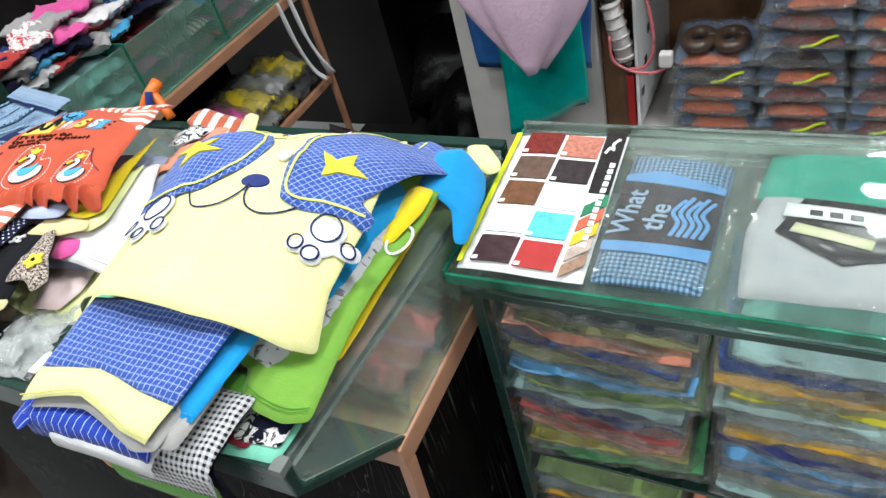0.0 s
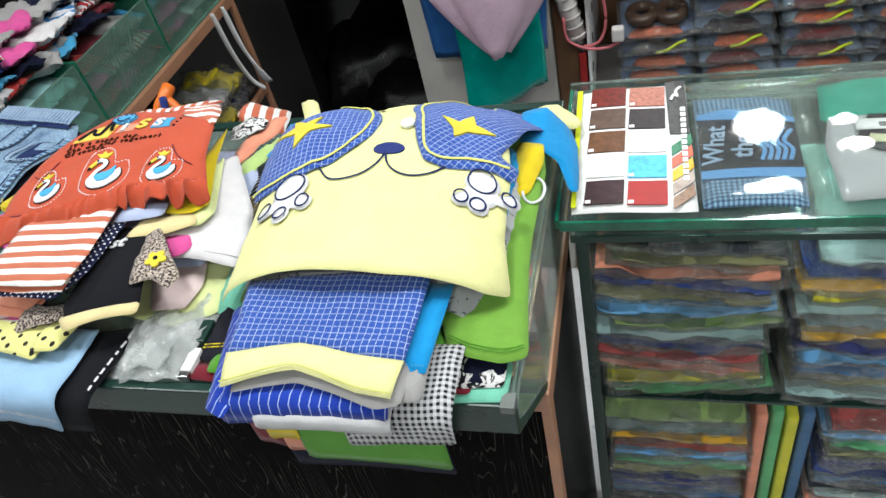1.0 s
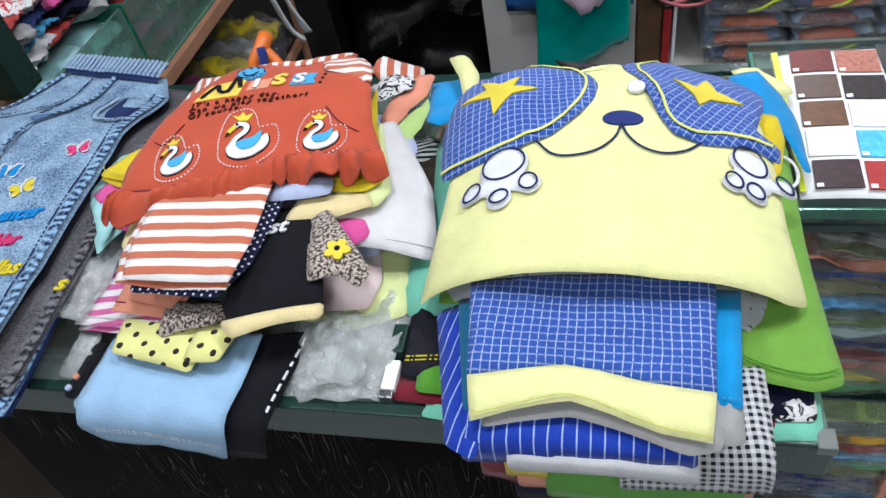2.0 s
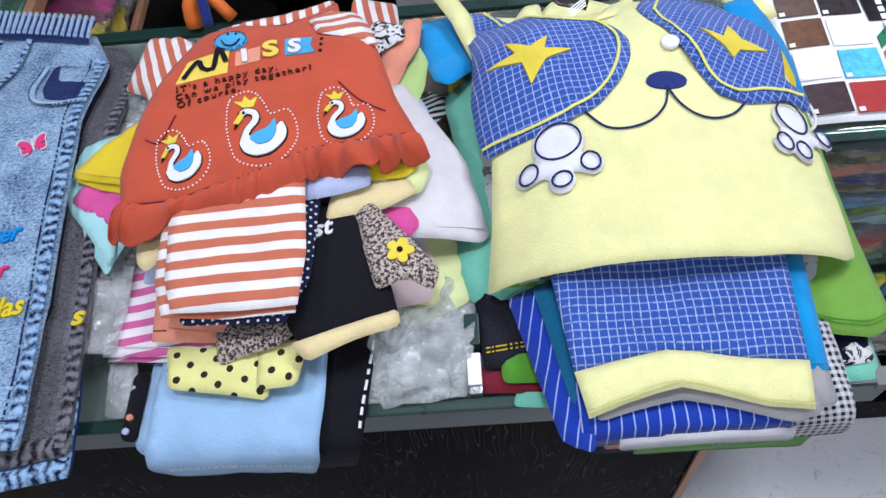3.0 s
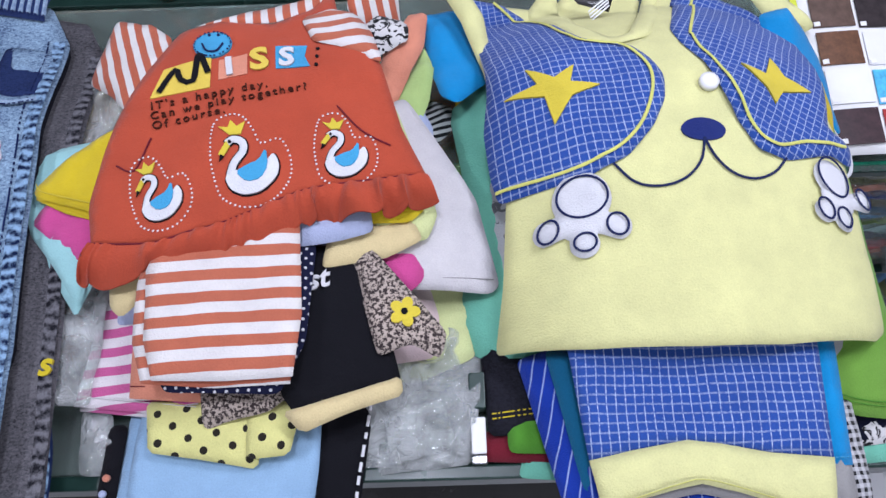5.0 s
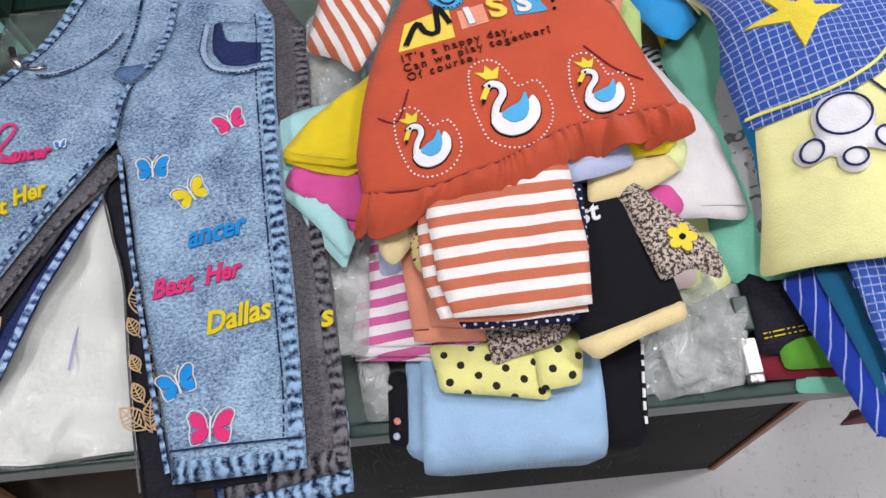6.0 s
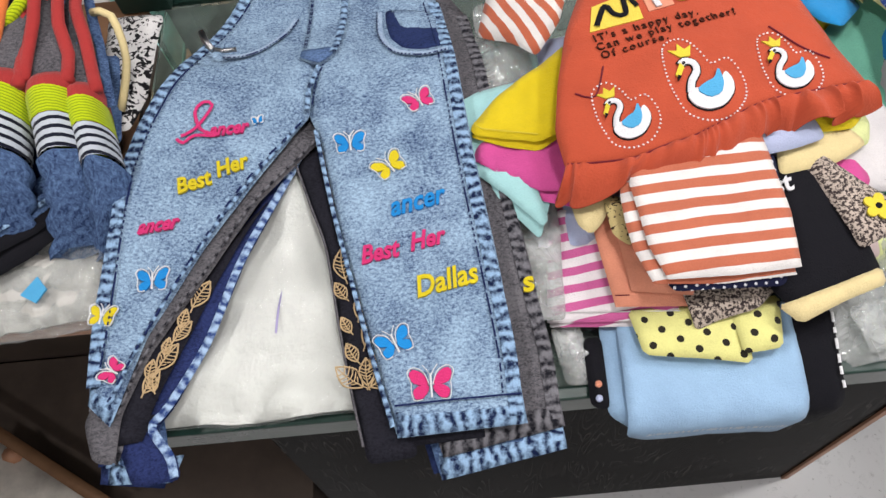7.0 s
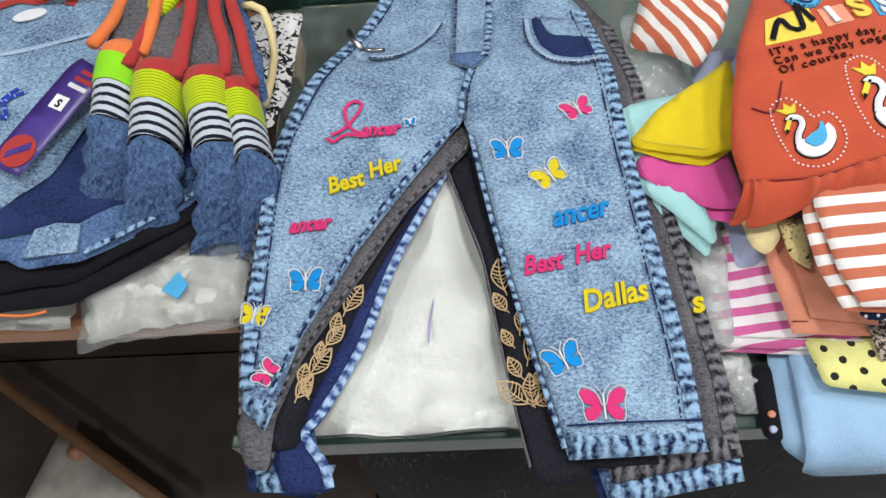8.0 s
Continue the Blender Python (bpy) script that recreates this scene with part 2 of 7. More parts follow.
def creases(x, y, amp, scale, seed):
    if not amp:
        return np.zeros_like(x)
    return np.array([amp * (noise.noise((a * scale, b * scale * 0.6, seed * 7.31)) + 0.5 * noise.noise((a * scale * 2.3, b * scale * 2.1, seed * 3.7))) for a, b in zip(x, y)])


def folded(f, amp, scale, seed):
    """A height with the soft folds of the cloth on it, so that prints follow them."""
    return lambda x, y: f(x, y) + creases(np.atleast_1d(x), np.atleast_1d(y), amp, scale, seed)


def fallen(p, z, drape):
    """Points of a flat sheet, let down over an edge at y = ye with radius r."""
    x, y = p[:, 0].copy(), p[:, 1].copy()
    if drape:
        ye, r, out = drape
        s = np.maximum(ye - y, 0)
        bend = np.minimum(s / r, math.pi / 2)
        down = np.maximum(s - r * math.pi / 2, 0)
        y = np.where(s > 0, ye - r * np.sin(bend) - down * out, y)
        z = np.where(s > 0, z - r * (1 - np.cos(bend)) - down, z)
    return np.stack([x, y, z], 1)


def sheet(name, outline, zf, mat, parent=None, thick=0.004, h=0.008, turn=0.0, soft=0.0024, amp=0.0012, scale=28, smooth=2, drape=None, lift=0.0):
    """A piece of cloth: an outline filled with small faces, laid on the height zf, with rounded edges and folds."""
    poly = rounded(outline, smooth) if smooth else np.asarray(outline, float)
    ring = []
    for a, b in zip(poly, np.roll(poly, -1, 0)):
        k = max(1, int(np.linalg.norm(b - a) / h))
        ring += [a + (b - a) * i / k for i in range(k)]
    ring = np.array(ring)
    lo, hi = ring.min(0), ring.max(0)
    gx, gy = np.meshgrid(np.arange(lo[0] + h / 2, hi[0], h), np.arange(lo[1] + h / 2, hi[1], h))
    gx = gx + (np.arange(gx.shape[0]) % 2)[:, None] * h / 2
    g = np.stack([gx.ravel(), gy.ravel()], 1)
    g = g[inside(g, poly)] if len(g) else g
    if len(g):
        g = g[edge_distance(g, poly) > h * 0.5]
    pts = np.concatenate([ring, g]) if len(g) else ring
    n = len(ring)
    res = delaunay_2d_cdt([Vector(p) for p in pts], [(i, (i + 1) % n) for i in range(n)], [], 1, 1e-7)
    p = np.array([tuple(q) for q in res[0]])
    tris = [list(t) for t in res[2]]
    d = edge_distance(p, poly)
    seed = next(SEEDS)
    z = zf(p[:, 0], p[:, 1]) + lift + creases(p[:, 0], p[:, 1], amp, scale, seed)
    soft = min(soft, 0.6 * thick)
    e = np.clip(d / soft, 0, 1) if soft else np.ones_like(d)
    round_off = thick * 0.5 * (1 - np.sqrt(np.maximum(1 - (1 - e) ** 2, 0)))
    top = fallen(p, z - round_off, drape)
    bot = fallen(p, z - thick + round_off, drape)
    if drape:
        back = np.clip((drape[0] - p[:, 1]) / drape[1], 0, 1) * (thick - 2 * round_off)
        bot[:, 1] += back
        bot[:, 2] += back
    m = len(p)
    count = {}
    for t in tris:
        for i in range(3):
            a, b = t[i], t[(i + 1) % 3]
            count[(a, b)] = 1
    faces = [t for t in tris] + [[t[2] + m, t[1] + m, t[0] + m] for t in tris]
    for a, b in count:
        if (b, a) not in count:
            faces.append([b, a, a + m, b + m])
    c, s = math.cos(radians(turn)), math.sin(radians(turn))
    uv = np.stack([p[:, 0] * c + p[:, 1] * s, -p[:, 0] * s + p[:, 1] * c], 1)
    return link(name, np.concatenate([top, bot]), faces, mat, parent, np.concatenate([uv, uv]))


def spline(pts, step=0.003, closed=False):
    p = np.asarray(pts, float)
    n = len(p)
    out = []
    for i in range(n if closed else n - 1):
        if closed:
            a, b, c, d = p[(i - 1) % n], p[i], p[(i + 1) % n], p[(i + 2) % n]
        else:
            a, b, c, d = p[max(i - 1, 0)], p[i], p[i + 1], p[min(i + 2, n - 1)]
        k = max(2, int(np.linalg.norm(c - b) / step))
        for t in np.arange(k) / k:
            out.append(0.5 * (2 * b + (c - a) * t + (2 * a - 5 * b + 4 * c - d) * t * t + (3 * b - a - 3 * c + d) * t ** 3))
    if not closed:
        out.append(p[-1])
    return np.array(out)


def ribbon(name, pts, width, zf, mat, parent, lift=0.0012, closed=False, dash=None, drape=None, step=0.003, high=0.0008):
    """A seam, cord, printed line or row of stitches laid along a path."""
    p = spline(pts, step if not dash else min(step, dash[0] * 0.5), closed)
    q = np.roll(p, -1, 0) - np.roll(p, 1, 0)
    if not closed:
        q[0], q[-1] = p[1] - p[0], p[-1] - p[-2]
    q /= np.maximum(np.linalg.norm(q, axis=1, keepdims=True), 1e-9)
    nrm = np.stack([-q[:, 1], q[:, 0]], 1)
    run = np.concatenate([[0], np.cumsum(np.linalg.norm(np.diff(p, axis=0), axis=1))])
    rows, uvs = [], []
    for s, up in ((-0.5, 0), (-0.3, high), (0.3, high), (0.5, 0)):
        a = p + nrm * width * s
        rows.append(fallen(a, zf(a[:, 0], a[:, 1]) + lift + up, drape))
        uvs.append(np.stack([run, np.full_like(run, s * width)], 1))
    n = len(p)
    v = np.concatenate(rows)
    faces = []
    for i in range(n if closed else n - 1):
        j = (i + 1) % n
        if dash and (run[i] / dash[0]) % 1 > dash[1]:
            continue
        faces += [[k * n + i, k * n + j, (k + 1) * n + j, (k + 1) * n + i] for k in range(3)]
    return link(name, v, faces, mat, parent, np.concatenate(uvs))


def ellipse(cx, cy, rx, ry, turn=0.0, n=20):
    c, s = math.cos(radians(turn)), math.sin(radians(turn))
    return [(cx + rx * math.cos(a) * c - ry * math.sin(a) * s, cy + rx * math.cos(a) * s + ry * math.sin(a) * c) for a in np.arange(n) * 2 * math.pi / n]


def patch(name, outline, zf, mat, parent, lift=0.0012, thick=0.0015, h=0.006, turn=0.0, smooth=0, soft=0.0):
    ob = sheet(name, outline, zf, mat, parent, thick, h, turn, soft, 0, 1, smooth, None, lift)
    ob.data.polygons.foreach_set("use_smooth", np.zeros(len(ob.data.polygons), bool))
    return ob


def union_outline(circles, n=56):
    """The outer outline of some overlapping circles (x, y, r), seen from their middle."""
    cx = sum(c[0] for c in circles) / len(circles)
    cy = sum(c[1] for c in circles) / len(circles)
    out = []
    for a in np.arange(n) * 2 * math.pi / n:
        ux, uy = math.cos(a), math.sin(a)
        best = 0.002
        for x, y, r in circles:
            px, py = x - cx, y - cy
            b = px * ux + py * uy
            disc = b * b - (px * px + py * py - r * r)
            if disc > 0:
                best = max(best, b + math.sqrt(disc))
        out.append((cx + ux * best, cy + uy * best))
    return out


def lettering(name, body, x, y, size, zf, mat, parent, turn=0.0, shear=0.0, bold=0.0, lift=0.0012, high=0.0006, gap=1.0, wide=1.0):
    cu = bpy.data.curves.new("letters", "FONT")
    cu.body, cu.size, cu.shear, cu.offset, cu.extrude, cu.space_character = body, size, shear, bold, high, gap
    cu.resolution_u = 3
    tmp = new("letters", cu)
    me = bpy.data.meshes.new_from_object(tmp.evaluated_get(bpy.context.evaluated_depsgraph_get()))
    v = np.array([tuple(a.co) for a in me.vertices])
    faces = [list(f.vertices) for f in me.polygons]
    bpy.data.objects.remove(tmp)
    bpy.data.curves.remove(cu)
    bpy.data.meshes.remove(me)
    c, s = math.cos(radians(turn)), math.sin(radians(turn))
    vx = v[:, 0] * wide
    px, py = x + vx * c - v[:, 1] * s, y + vx * s + v[:, 1] * c
    pz = zf(px, py) + lift + v[:, 2]
    return link(name, np.stack([px, py, pz], 1), faces, mat, parent, np.stack([v[:, 0], v[:, 1]], 1), smooth=False)


def slab(name, cx, cy, z0, lx, ly, hz, mat, parent=None, seed=0, amp=0.004, turn=0.0, sag=0.0, nx=14, ny=8, grow=0.0, power=3.2, slope=0.0):
    """A soft folded bundle: a flat pillow with rounded ends and an uneven skin."""
    verts, uvs = [], []
    c, s = math.cos(radians(turn)), math.sin(radians(turn))
    for top in (1, -1):
        for j in range(ny + 1):
            for i in range(nx + 1):
                u, v = 2 * i / nx - 1, 2 * j / ny - 1
                rim = (1 - abs(u) ** power) * (1 - abs(v) ** power)
                rim = max(rim, 0) ** 0.45
                wob = amp * noise.noise((u * 2.2 + seed * 5.1, v * 2.2, top * 3 + seed)) + 0.5 * amp * noise.noise((u * 6 + seed, v * 5, seed * 2.0))
                ex = 1 + 0.05 * noise.noise((v * 2, seed * 1.3, 4))
                px, py = u * (lx / 2 + grow) * ex, v * (ly / 2 + grow) * (1 + 0.06 * noise.noise((u * 2, seed * 2.3, 9)))
                z = z0 + hz / 2 + top * (hz / 2 + grow * 0.4) * rim + wob + sag * (u * u - 0.4) + slope * u
                verts.append((cx + px * c - py * s, cy + px * s + py * c, z))
                uvs.append((px, py))
    m = (nx + 1) * (ny + 1)
    faces = []
    for j in range(ny):
        for i in range(nx):
            a = j * (nx + 1) + i
            q = [a, a + 1, a + nx + 2, a + nx + 1]
            faces.append(q)
            faces.append([k + m for k in q[::-1]])
    loop = [i for i in range(nx + 1)] + [j * (nx + 1) + nx for j in range(1, ny + 1)] + [ny * (nx + 1) + i for i in range(nx - 1, -1, -1)] + [j * (nx + 1) for j in range(ny - 1, 0, -1)]
    for a, b in zip(loop, loop[1:] + loop[:1]):
        faces.append([b, a, a + m, b + m])
    return link(name, verts, faces, mat, parent, uvs)


def tube(name, pts, radius, mat, parent=None, sides=8, squash=1.0):
    """A round cord or limb along points; radius a number or one for each point."""
    p = np.asarray(pts, float)
    r = np.broadcast_to(np.asarray(radius, float), (len(p),))
    v, f = [], []
    for i in range(len(p)):
        d = Vector(p[min(i + 1, len(p) - 1)] - p[max(i - 1, 0)]).normalized()
        a = d.cross(Vector((0, 0, 1)))
        a = a.normalized() if a.length > 1e-4 else Vector((1, 0, 0))
        b = a.cross(d).normalized()
        for k in range(sides):
            t = 2 * math.pi * k / sides
            v.append(tuple(Vector(p[i]) + a * math.cos(t) * r[i] + b * math.sin(t) * r[i] * squash))
    for i in range(len(p) - 1):
        for k in range(sides):
            f.append([i * sides + k, i * sides + (k + 1) % sides, (i + 1) * sides + (k + 1) % sides, (i + 1) * sides + k])
    f.append(list(range(sides))[::-1])
    f.append([(len(p) - 1) * sides + k for k in range(sides)])
    return link(name, v, f, mat, parent, [(q[0], q[1]) for q in v])


def curve3(pts, step=0.01):
    return spline(pts, step)


def puckered(name, light, dark):
    """A washed-out seam: uneven dark dashes across a pale ridge."""
    m, nt, b = tree(name, 0.92, spec=0.1)
    uv = uvw(nt)
    w = warped(nt, uv, 0.012, 90)
    u, v = axes(nt, w)
    wave = mth(nt, "SINE", mth(nt, "MULTIPLY", u, 2 * math.pi / 0.0078))
    n = noise_tex(nt, uv, 240, 4, 0.7)
    f = ramp(nt, mth(nt, "ADD", mth(nt, "MULTIPLY", wave, 0.15), n), 0.32, 0.64)
    c = mixc(nt, f, dark, light)
    c = mixc(nt, 0.5, c, mixc(nt, noise_tex(nt, uv, 1100, 2), (0.4, 0.4, 0.45), (1.4, 1.4, 1.4)), "MULTIPLY")
    nt.links.new(c, b.inputs["Base Color"])
    bumped(nt, b, mth(nt, "ADD", wave, n), 0.4, 0.002)
    return m


def C(r, g, b, k=0.85):
    """A paint colour from its 0-255 shade."""
    return tuple(k * ((v / 255 + 0.055) / 1.055) ** 2.4 for v in (r, g, b))


# ---- materials ----
YELLOW = cloth("pale_yellow_jersey", C(242, 240, 170))
BLUECHECK = cloth("blue_check_cotton", C(52, 88, 172), "grid", C(206, 220, 248), 0.0052, 0.13)
NAVY = cloth("navy_print", C(38, 52, 120))
NAVYLINE = cloth("navy_ink", C(40, 50, 95))
STARGOLD = cloth("yellow_felt", C(236, 214, 70))
WHITE = cloth("white_cotton", C(240, 240, 242))
PIPING = cloth("yellow_piping", C(238, 238, 130))
ORANGE = cloth("rust_orange_jersey", C(200, 86, 58))
RUSTSTRIPE = cloth("rust_white_stripes", C(244, 240, 236), "stripes", C(204, 116, 88), 0.0135, 0.5)
RUSTSTRIPE_FINE = cloth("rust_white_sleeve", C(244, 240, 236), "pin", C(206, 110, 80), 0.0105, 0.52)
SKY = cloth("light_blue_jersey", C(160, 196, 228))
BRIGHT = cloth("bright_blue_jersey", C(28, 152, 218))
LIME = cloth("lime_green_jersey", C(122, 172, 68))
GREEN = cloth("grass_green_jersey", C(92, 160, 52))
MINT = cloth("mint_jersey", C(128, 208, 180))
AQUA = cloth("aqua_jersey", C(176, 228, 228))
GOLD = cloth("mustard_jersey", C(236, 208, 36))
PINK = cloth("pink_jersey", C(226, 90, 160))
BLACK = cloth("black_jersey", C(22, 22, 28))
CREAM = cloth("cream_rib", C(240, 220, 164))
TWEED = cloth("speckled_knit", C(206, 190, 176), "tweed", C(64, 54, 54))
PINKSTRIPE = cloth("pink_white_stripes", C(244, 236, 238), "stripes", C(214, 104, 160), 0.0125, 0.48)
SALMON = cloth("salmon_jersey", C(238, 156, 126))
DOTS = cloth("yellow_black_dots", C(240, 236, 152), "dots", C(46, 42, 34), 0.0125, 0.19)
NAVYDOTS = cloth("navy_white_dots", C(28, 32, 62), "dots", C(235, 235, 240), 0.0045, 0.2)
CHECKER = cloth("black_white_check", C(222, 222, 224), "check", C(26, 26, 30), 0.0046, 0.5)
GREYPRINT = cloth("grey_printed_jersey", C(190, 192, 194), "print", C(110, 112, 116), 0.012, 0.6)
GREY = cloth("grey_marl", C(168, 166, 164))
OFFWHITE = cloth("off_white_jersey", C(226, 222, 222))
PALELIME = cloth("pale_lime_jersey", C(228, 236, 168))
BLUEPIN = cloth("royal_blue_pinstripe", C(34, 66, 176), "pin", C(170, 190, 240), 0.0075, 0.12)
NAVYDARK = cloth("dark_navy_jersey", C(18, 22, 46))
MAROON = cloth("maroon_jersey", C(120, 32, 46))
LILAC = cloth("pale_blue_jersey", C(190, 200, 230))
ZEBRA = cloth("black_white_print", C(236, 234, 232), "print", C(22, 22, 26), 0.007, 0.52)
SKYBLUE = cloth("sky_print", C(80, 176, 224))
DENIM = denim("light_washed_denim", C(166, 196, 220), C(32, 56, 100), 0.57)
DENIM_MID = denim("mid_blue_denim", C(104, 134, 176), C(30, 46, 84), 0.57)
DENIM_DARK = denim("dark_blue_denim", C(46, 60, 104), C(16, 22, 46), 0.5)
DENIM_GREY = denim("grey_denim", C(112, 110, 114), C(36, 36, 42), 0.54)
DENIM_BLACK = denim("black_denim", C(40, 40, 48), C(14, 14, 19), 0.5)
SEAM = puckered("puckered_seam", C(150, 184, 216), C(20, 32, 66))
SEAM_GREY = puckered("grey_puckered_seam", C(118, 117, 122), C(30, 30, 36))
PALESEAM = denim("faded_seam", C(172, 194, 216), C(92, 122, 166), 0.5)
STITCH = cloth("navy_thread", C(30, 44, 90))
WHITETHREAD = cloth("white_thread", C(236, 238, 240))
GOLDTHREAD = cloth("gold_thread", C(214, 184, 140))
PINKTHREAD = cloth("pink_thread", C(222, 56, 120))
BLUETHREAD = cloth("blue_thread", C(10, 140, 214))
YELLOWTHREAD = cloth("yellow_thread", C(226, 204, 40))
REDRIB = cloth("red_rib", C(184, 60, 58))
NEON = cloth("neon_rib", C(206, 224, 30), "stripes", C(150, 176, 20), 0.002, 0.4)
NEONGREEN = cloth("neon_green_rib", C(150, 230, 40))
ORANGERIB = cloth("orange_rib", C(244, 132, 72))
CUFF = cloth("striped_cuff", C(206, 214, 222), "stripes", C(24, 28, 44), 0.0062, 0.42)
METAL = plain("dull_metal", (0.35, 0.35, 0.36), 0.3, 0.5, 1.0, 0.2, 60)
LAMINATE = laminate("black_scratched_laminate")
EDGING = plain("brown_edge_strip", C(176, 128, 100), 0.5, 0.4, 0, 0.15, 20)
DARKGREEN = plain("dark_green_painted_rim", C(30, 54, 48), 0.3, 0.3, 0, 0.2, 14)
GLASS = glass("green_counter_glass", (0.78, 0.93, 0.87), 0.02, 0.04)
GLASSDUST = glass("dusty_counter_glass", (0.62, 0.84, 0.75), 0.03, 0.09)
GLASSEDGE = plain("green_glass_edge", C(26, 104, 80), 0.12, 0.5, 0, 0.45, 30)
FILM = film_mat("clear_wrapper", 0.07, 0.24, crinkle=0.02, shine=0.06)
FLATFILM = film_mat("taut_clear_wrapper", 0.02, 0.05, crinkle=0.00005, shine=0.02)
BAGFILM = film_mat("milky_polybag", 0.28, 0.12)
MARBLE = marble("white_speckled_marble")
PLASTER = plain("grey_plaster", C(186, 182, 178), 0.85, 0.2, 0, 0.1, 8)
CEILWHITE = plain("white_ceiling", C(225, 225, 222), 0.9, 0.2, 0, 0.05, 4)
# near-black: the shade of the unlit passage is put into this colour
SHADEWALL = plain("shade_coloured_wall", C(40, 38, 38), 0.6, 0.3, 0, 0.3, 6)
WALLPAINT = plain("cream_wall", C(150, 146, 138), 0.9, 0.2, 0, 0.08, 5)
WOOD = plain("brown_plywood", C(120, 88, 64), 0.6, 0.3, 0, 0.3, 12)
SHELFBLACK = plain("black_shelf_board", C(30, 27, 27), 0.5, 0.25, 0, 0.3, 20)
PAPER = plain("white_paper", C(240, 240, 240), 0.5, 0.25, 0, 0.03, 20, 0.05)
INKBLACK = plain("black_ink", C(30, 28, 30), 0.3, 0.5, 0, 0.1, 40, 0)
PINKFILM = plain("pink_plastic_bag", C(238, 204, 228, 1.0), 0.25, 0.5, 0, 0.12, 12, 1.0)
TEALFILM = plain("teal_plastic_bag", C(0, 158, 148), 0.25, 0.5, 0, 0.2, 14, 0.8)
BLUEFILM = plain("blue_plastic_bag", C(44, 96, 160), 0.35, 0.5, 0, 0.2, 18, 0.4)
CONDUIT = plain("white_tape_roll", C(214, 208, 206), 0.6, 0.3, 0, 0.1, 60)
REDCABLE = plain("pink_cable", C(206, 110, 116), 0.4, 0.4, 0, 0.1, 60)
REDPAINT = plain("red_strip", C(170, 40, 40), 0.5, 0.4)
ORANGEPL = plain("orange_plastic", C(228, 116, 42), 0.4, 0.4, 0, 0.08, 40)
PURPLE = plain("purple_card", C(74, 54, 130), 0.35, 0.5, 0, 0.2, 40, 0.05)
BROWNCLOTH = plain("dark_buckle", C(70, 54, 44), 0.35, 0.5, 0, 0.3, 60)


def glow(name, col, power):
    m = bpy.data.materials.new(name)
    m.use_nodes = True
    b = m.node_tree.nodes["Principled BSDF"]
    b.inputs["Base Color"].default_value = (0.9, 0.9, 0.9, 1)
    b.inputs["Emission Color"].default_value = (*col, 1)
    b.inputs["Emission Strength"].default_value = power
    return m


LED = glow("led_diffuser", (1.0, 0.98, 0.95), 12)


def wrapped(name, base, *extra, **kw):
    return cloth(name, base, *extra, film=0.9, **kw)


PACKS = [wrapped("pack_cloth_%s" % n, C(*c, 1.75)) for n, c in (
    ("slate", (112, 128, 128)), ("salmon", (200, 128, 104)), ("navy", (40, 60, 116)), ("sky", (98, 160, 206)), ("leaf", (130, 156, 92)),
    ("ice", (156, 186, 186)), ("indigo", (36, 44, 96)), ("brick", (158, 72, 70)), ("lemon", (186, 182, 50)), ("black", (40, 44, 50)),
    ("olive", (122, 122, 84)), ("amber", (196, 150, 40)), ("stone", (150, 148, 134)), ("petrol", (56, 92, 128)), ("green", (84, 156, 104)))]
JEANPACK = [wrapped("packed_denim_%s" % n, C(*c, 1.2)) for n, c in (("blue", (104, 128, 168)), ("deep", (70, 88, 128)), ("pale", (136, 156, 184)), ("taupe", (120, 116, 112)))]
JEANTRIM = [wrapped("packed_trim_%s" % n, C(*c)) for n, c in (("orange", (226, 112, 70)), ("wine", (128, 48, 54)), ("dark", (58, 48, 52)))]
NEONCORD = wrapped("neon_cord", C(196, 214, 30))

# ---- setting ----
TOP_L, TOP_R = 0.955, 0.914
tagged(block("floor", (-3.0, -2.6, -0.1), (3.0, 3.4, 0.0), MARBLE, bev=0), "white speckled marble floor", "floor", kind="structure")
tagged(block("ceiling", (-3.0, -2.6, CEILING), (3.0, 3.4, CEILING + 0.1), CEILWHITE, bev=0), "plain white painted shop ceiling", "ceiling", kind="structure")
for nm, a, b, m in (("wall_south", (-3.0, -2.7, 0), (3.0, -2.6, CEILING), WALLPAINT), ("wall_west", (-3.1, -2.6, 0), (-3.0, 3.4, CEILING), WALLPAINT),
                    ("wall_east", (3.0, -2.6, 0), (3.1, 3.4, CEILING), WALLPAINT), ("wall_north", (-3.0, 3.4, 0), (3.0, 3.5, CEILING), SHADEWALL),
                    # the full-height wall at x -0.16 is added to keep lamp light out of the passage
                    ("wall_behind_rack", (-0.05, 1.36, 0), (3.0, 1.42, 1.5), WOOD), ("passage_light_stop", (-0.16, 1.362, 0), (-0.052, 3.4, CEILING), SHADEWALL), ("wall_behind_shelf", (-3.0, 1.75, 0), (-1.0, 1.85, CEILING), SHADEWALL),
                    ("lintel", (-1.0, 1.25, 1.05), (-0.39, 1.85, CEILING), SHADEWALL)):
    tagged(block(nm, a, b, m, bev=0), "plain shop wall", "wall", kind="structure")
tagged(block("pillar", (-0.387, 1.08, 0.0), (-0.098, 1.36, CEILING), PLASTER, bev=0.004), "rough grey plaster pillar beside the dark doorway", "pillar", kind="structure")
tagged(block("wood_post", (-0.096, 1.095, 0.47), (-0.050, 1.36, CEILING), WOOD, bev=0.003), "brown wooden post beside the pillar", "post", kind="structure")


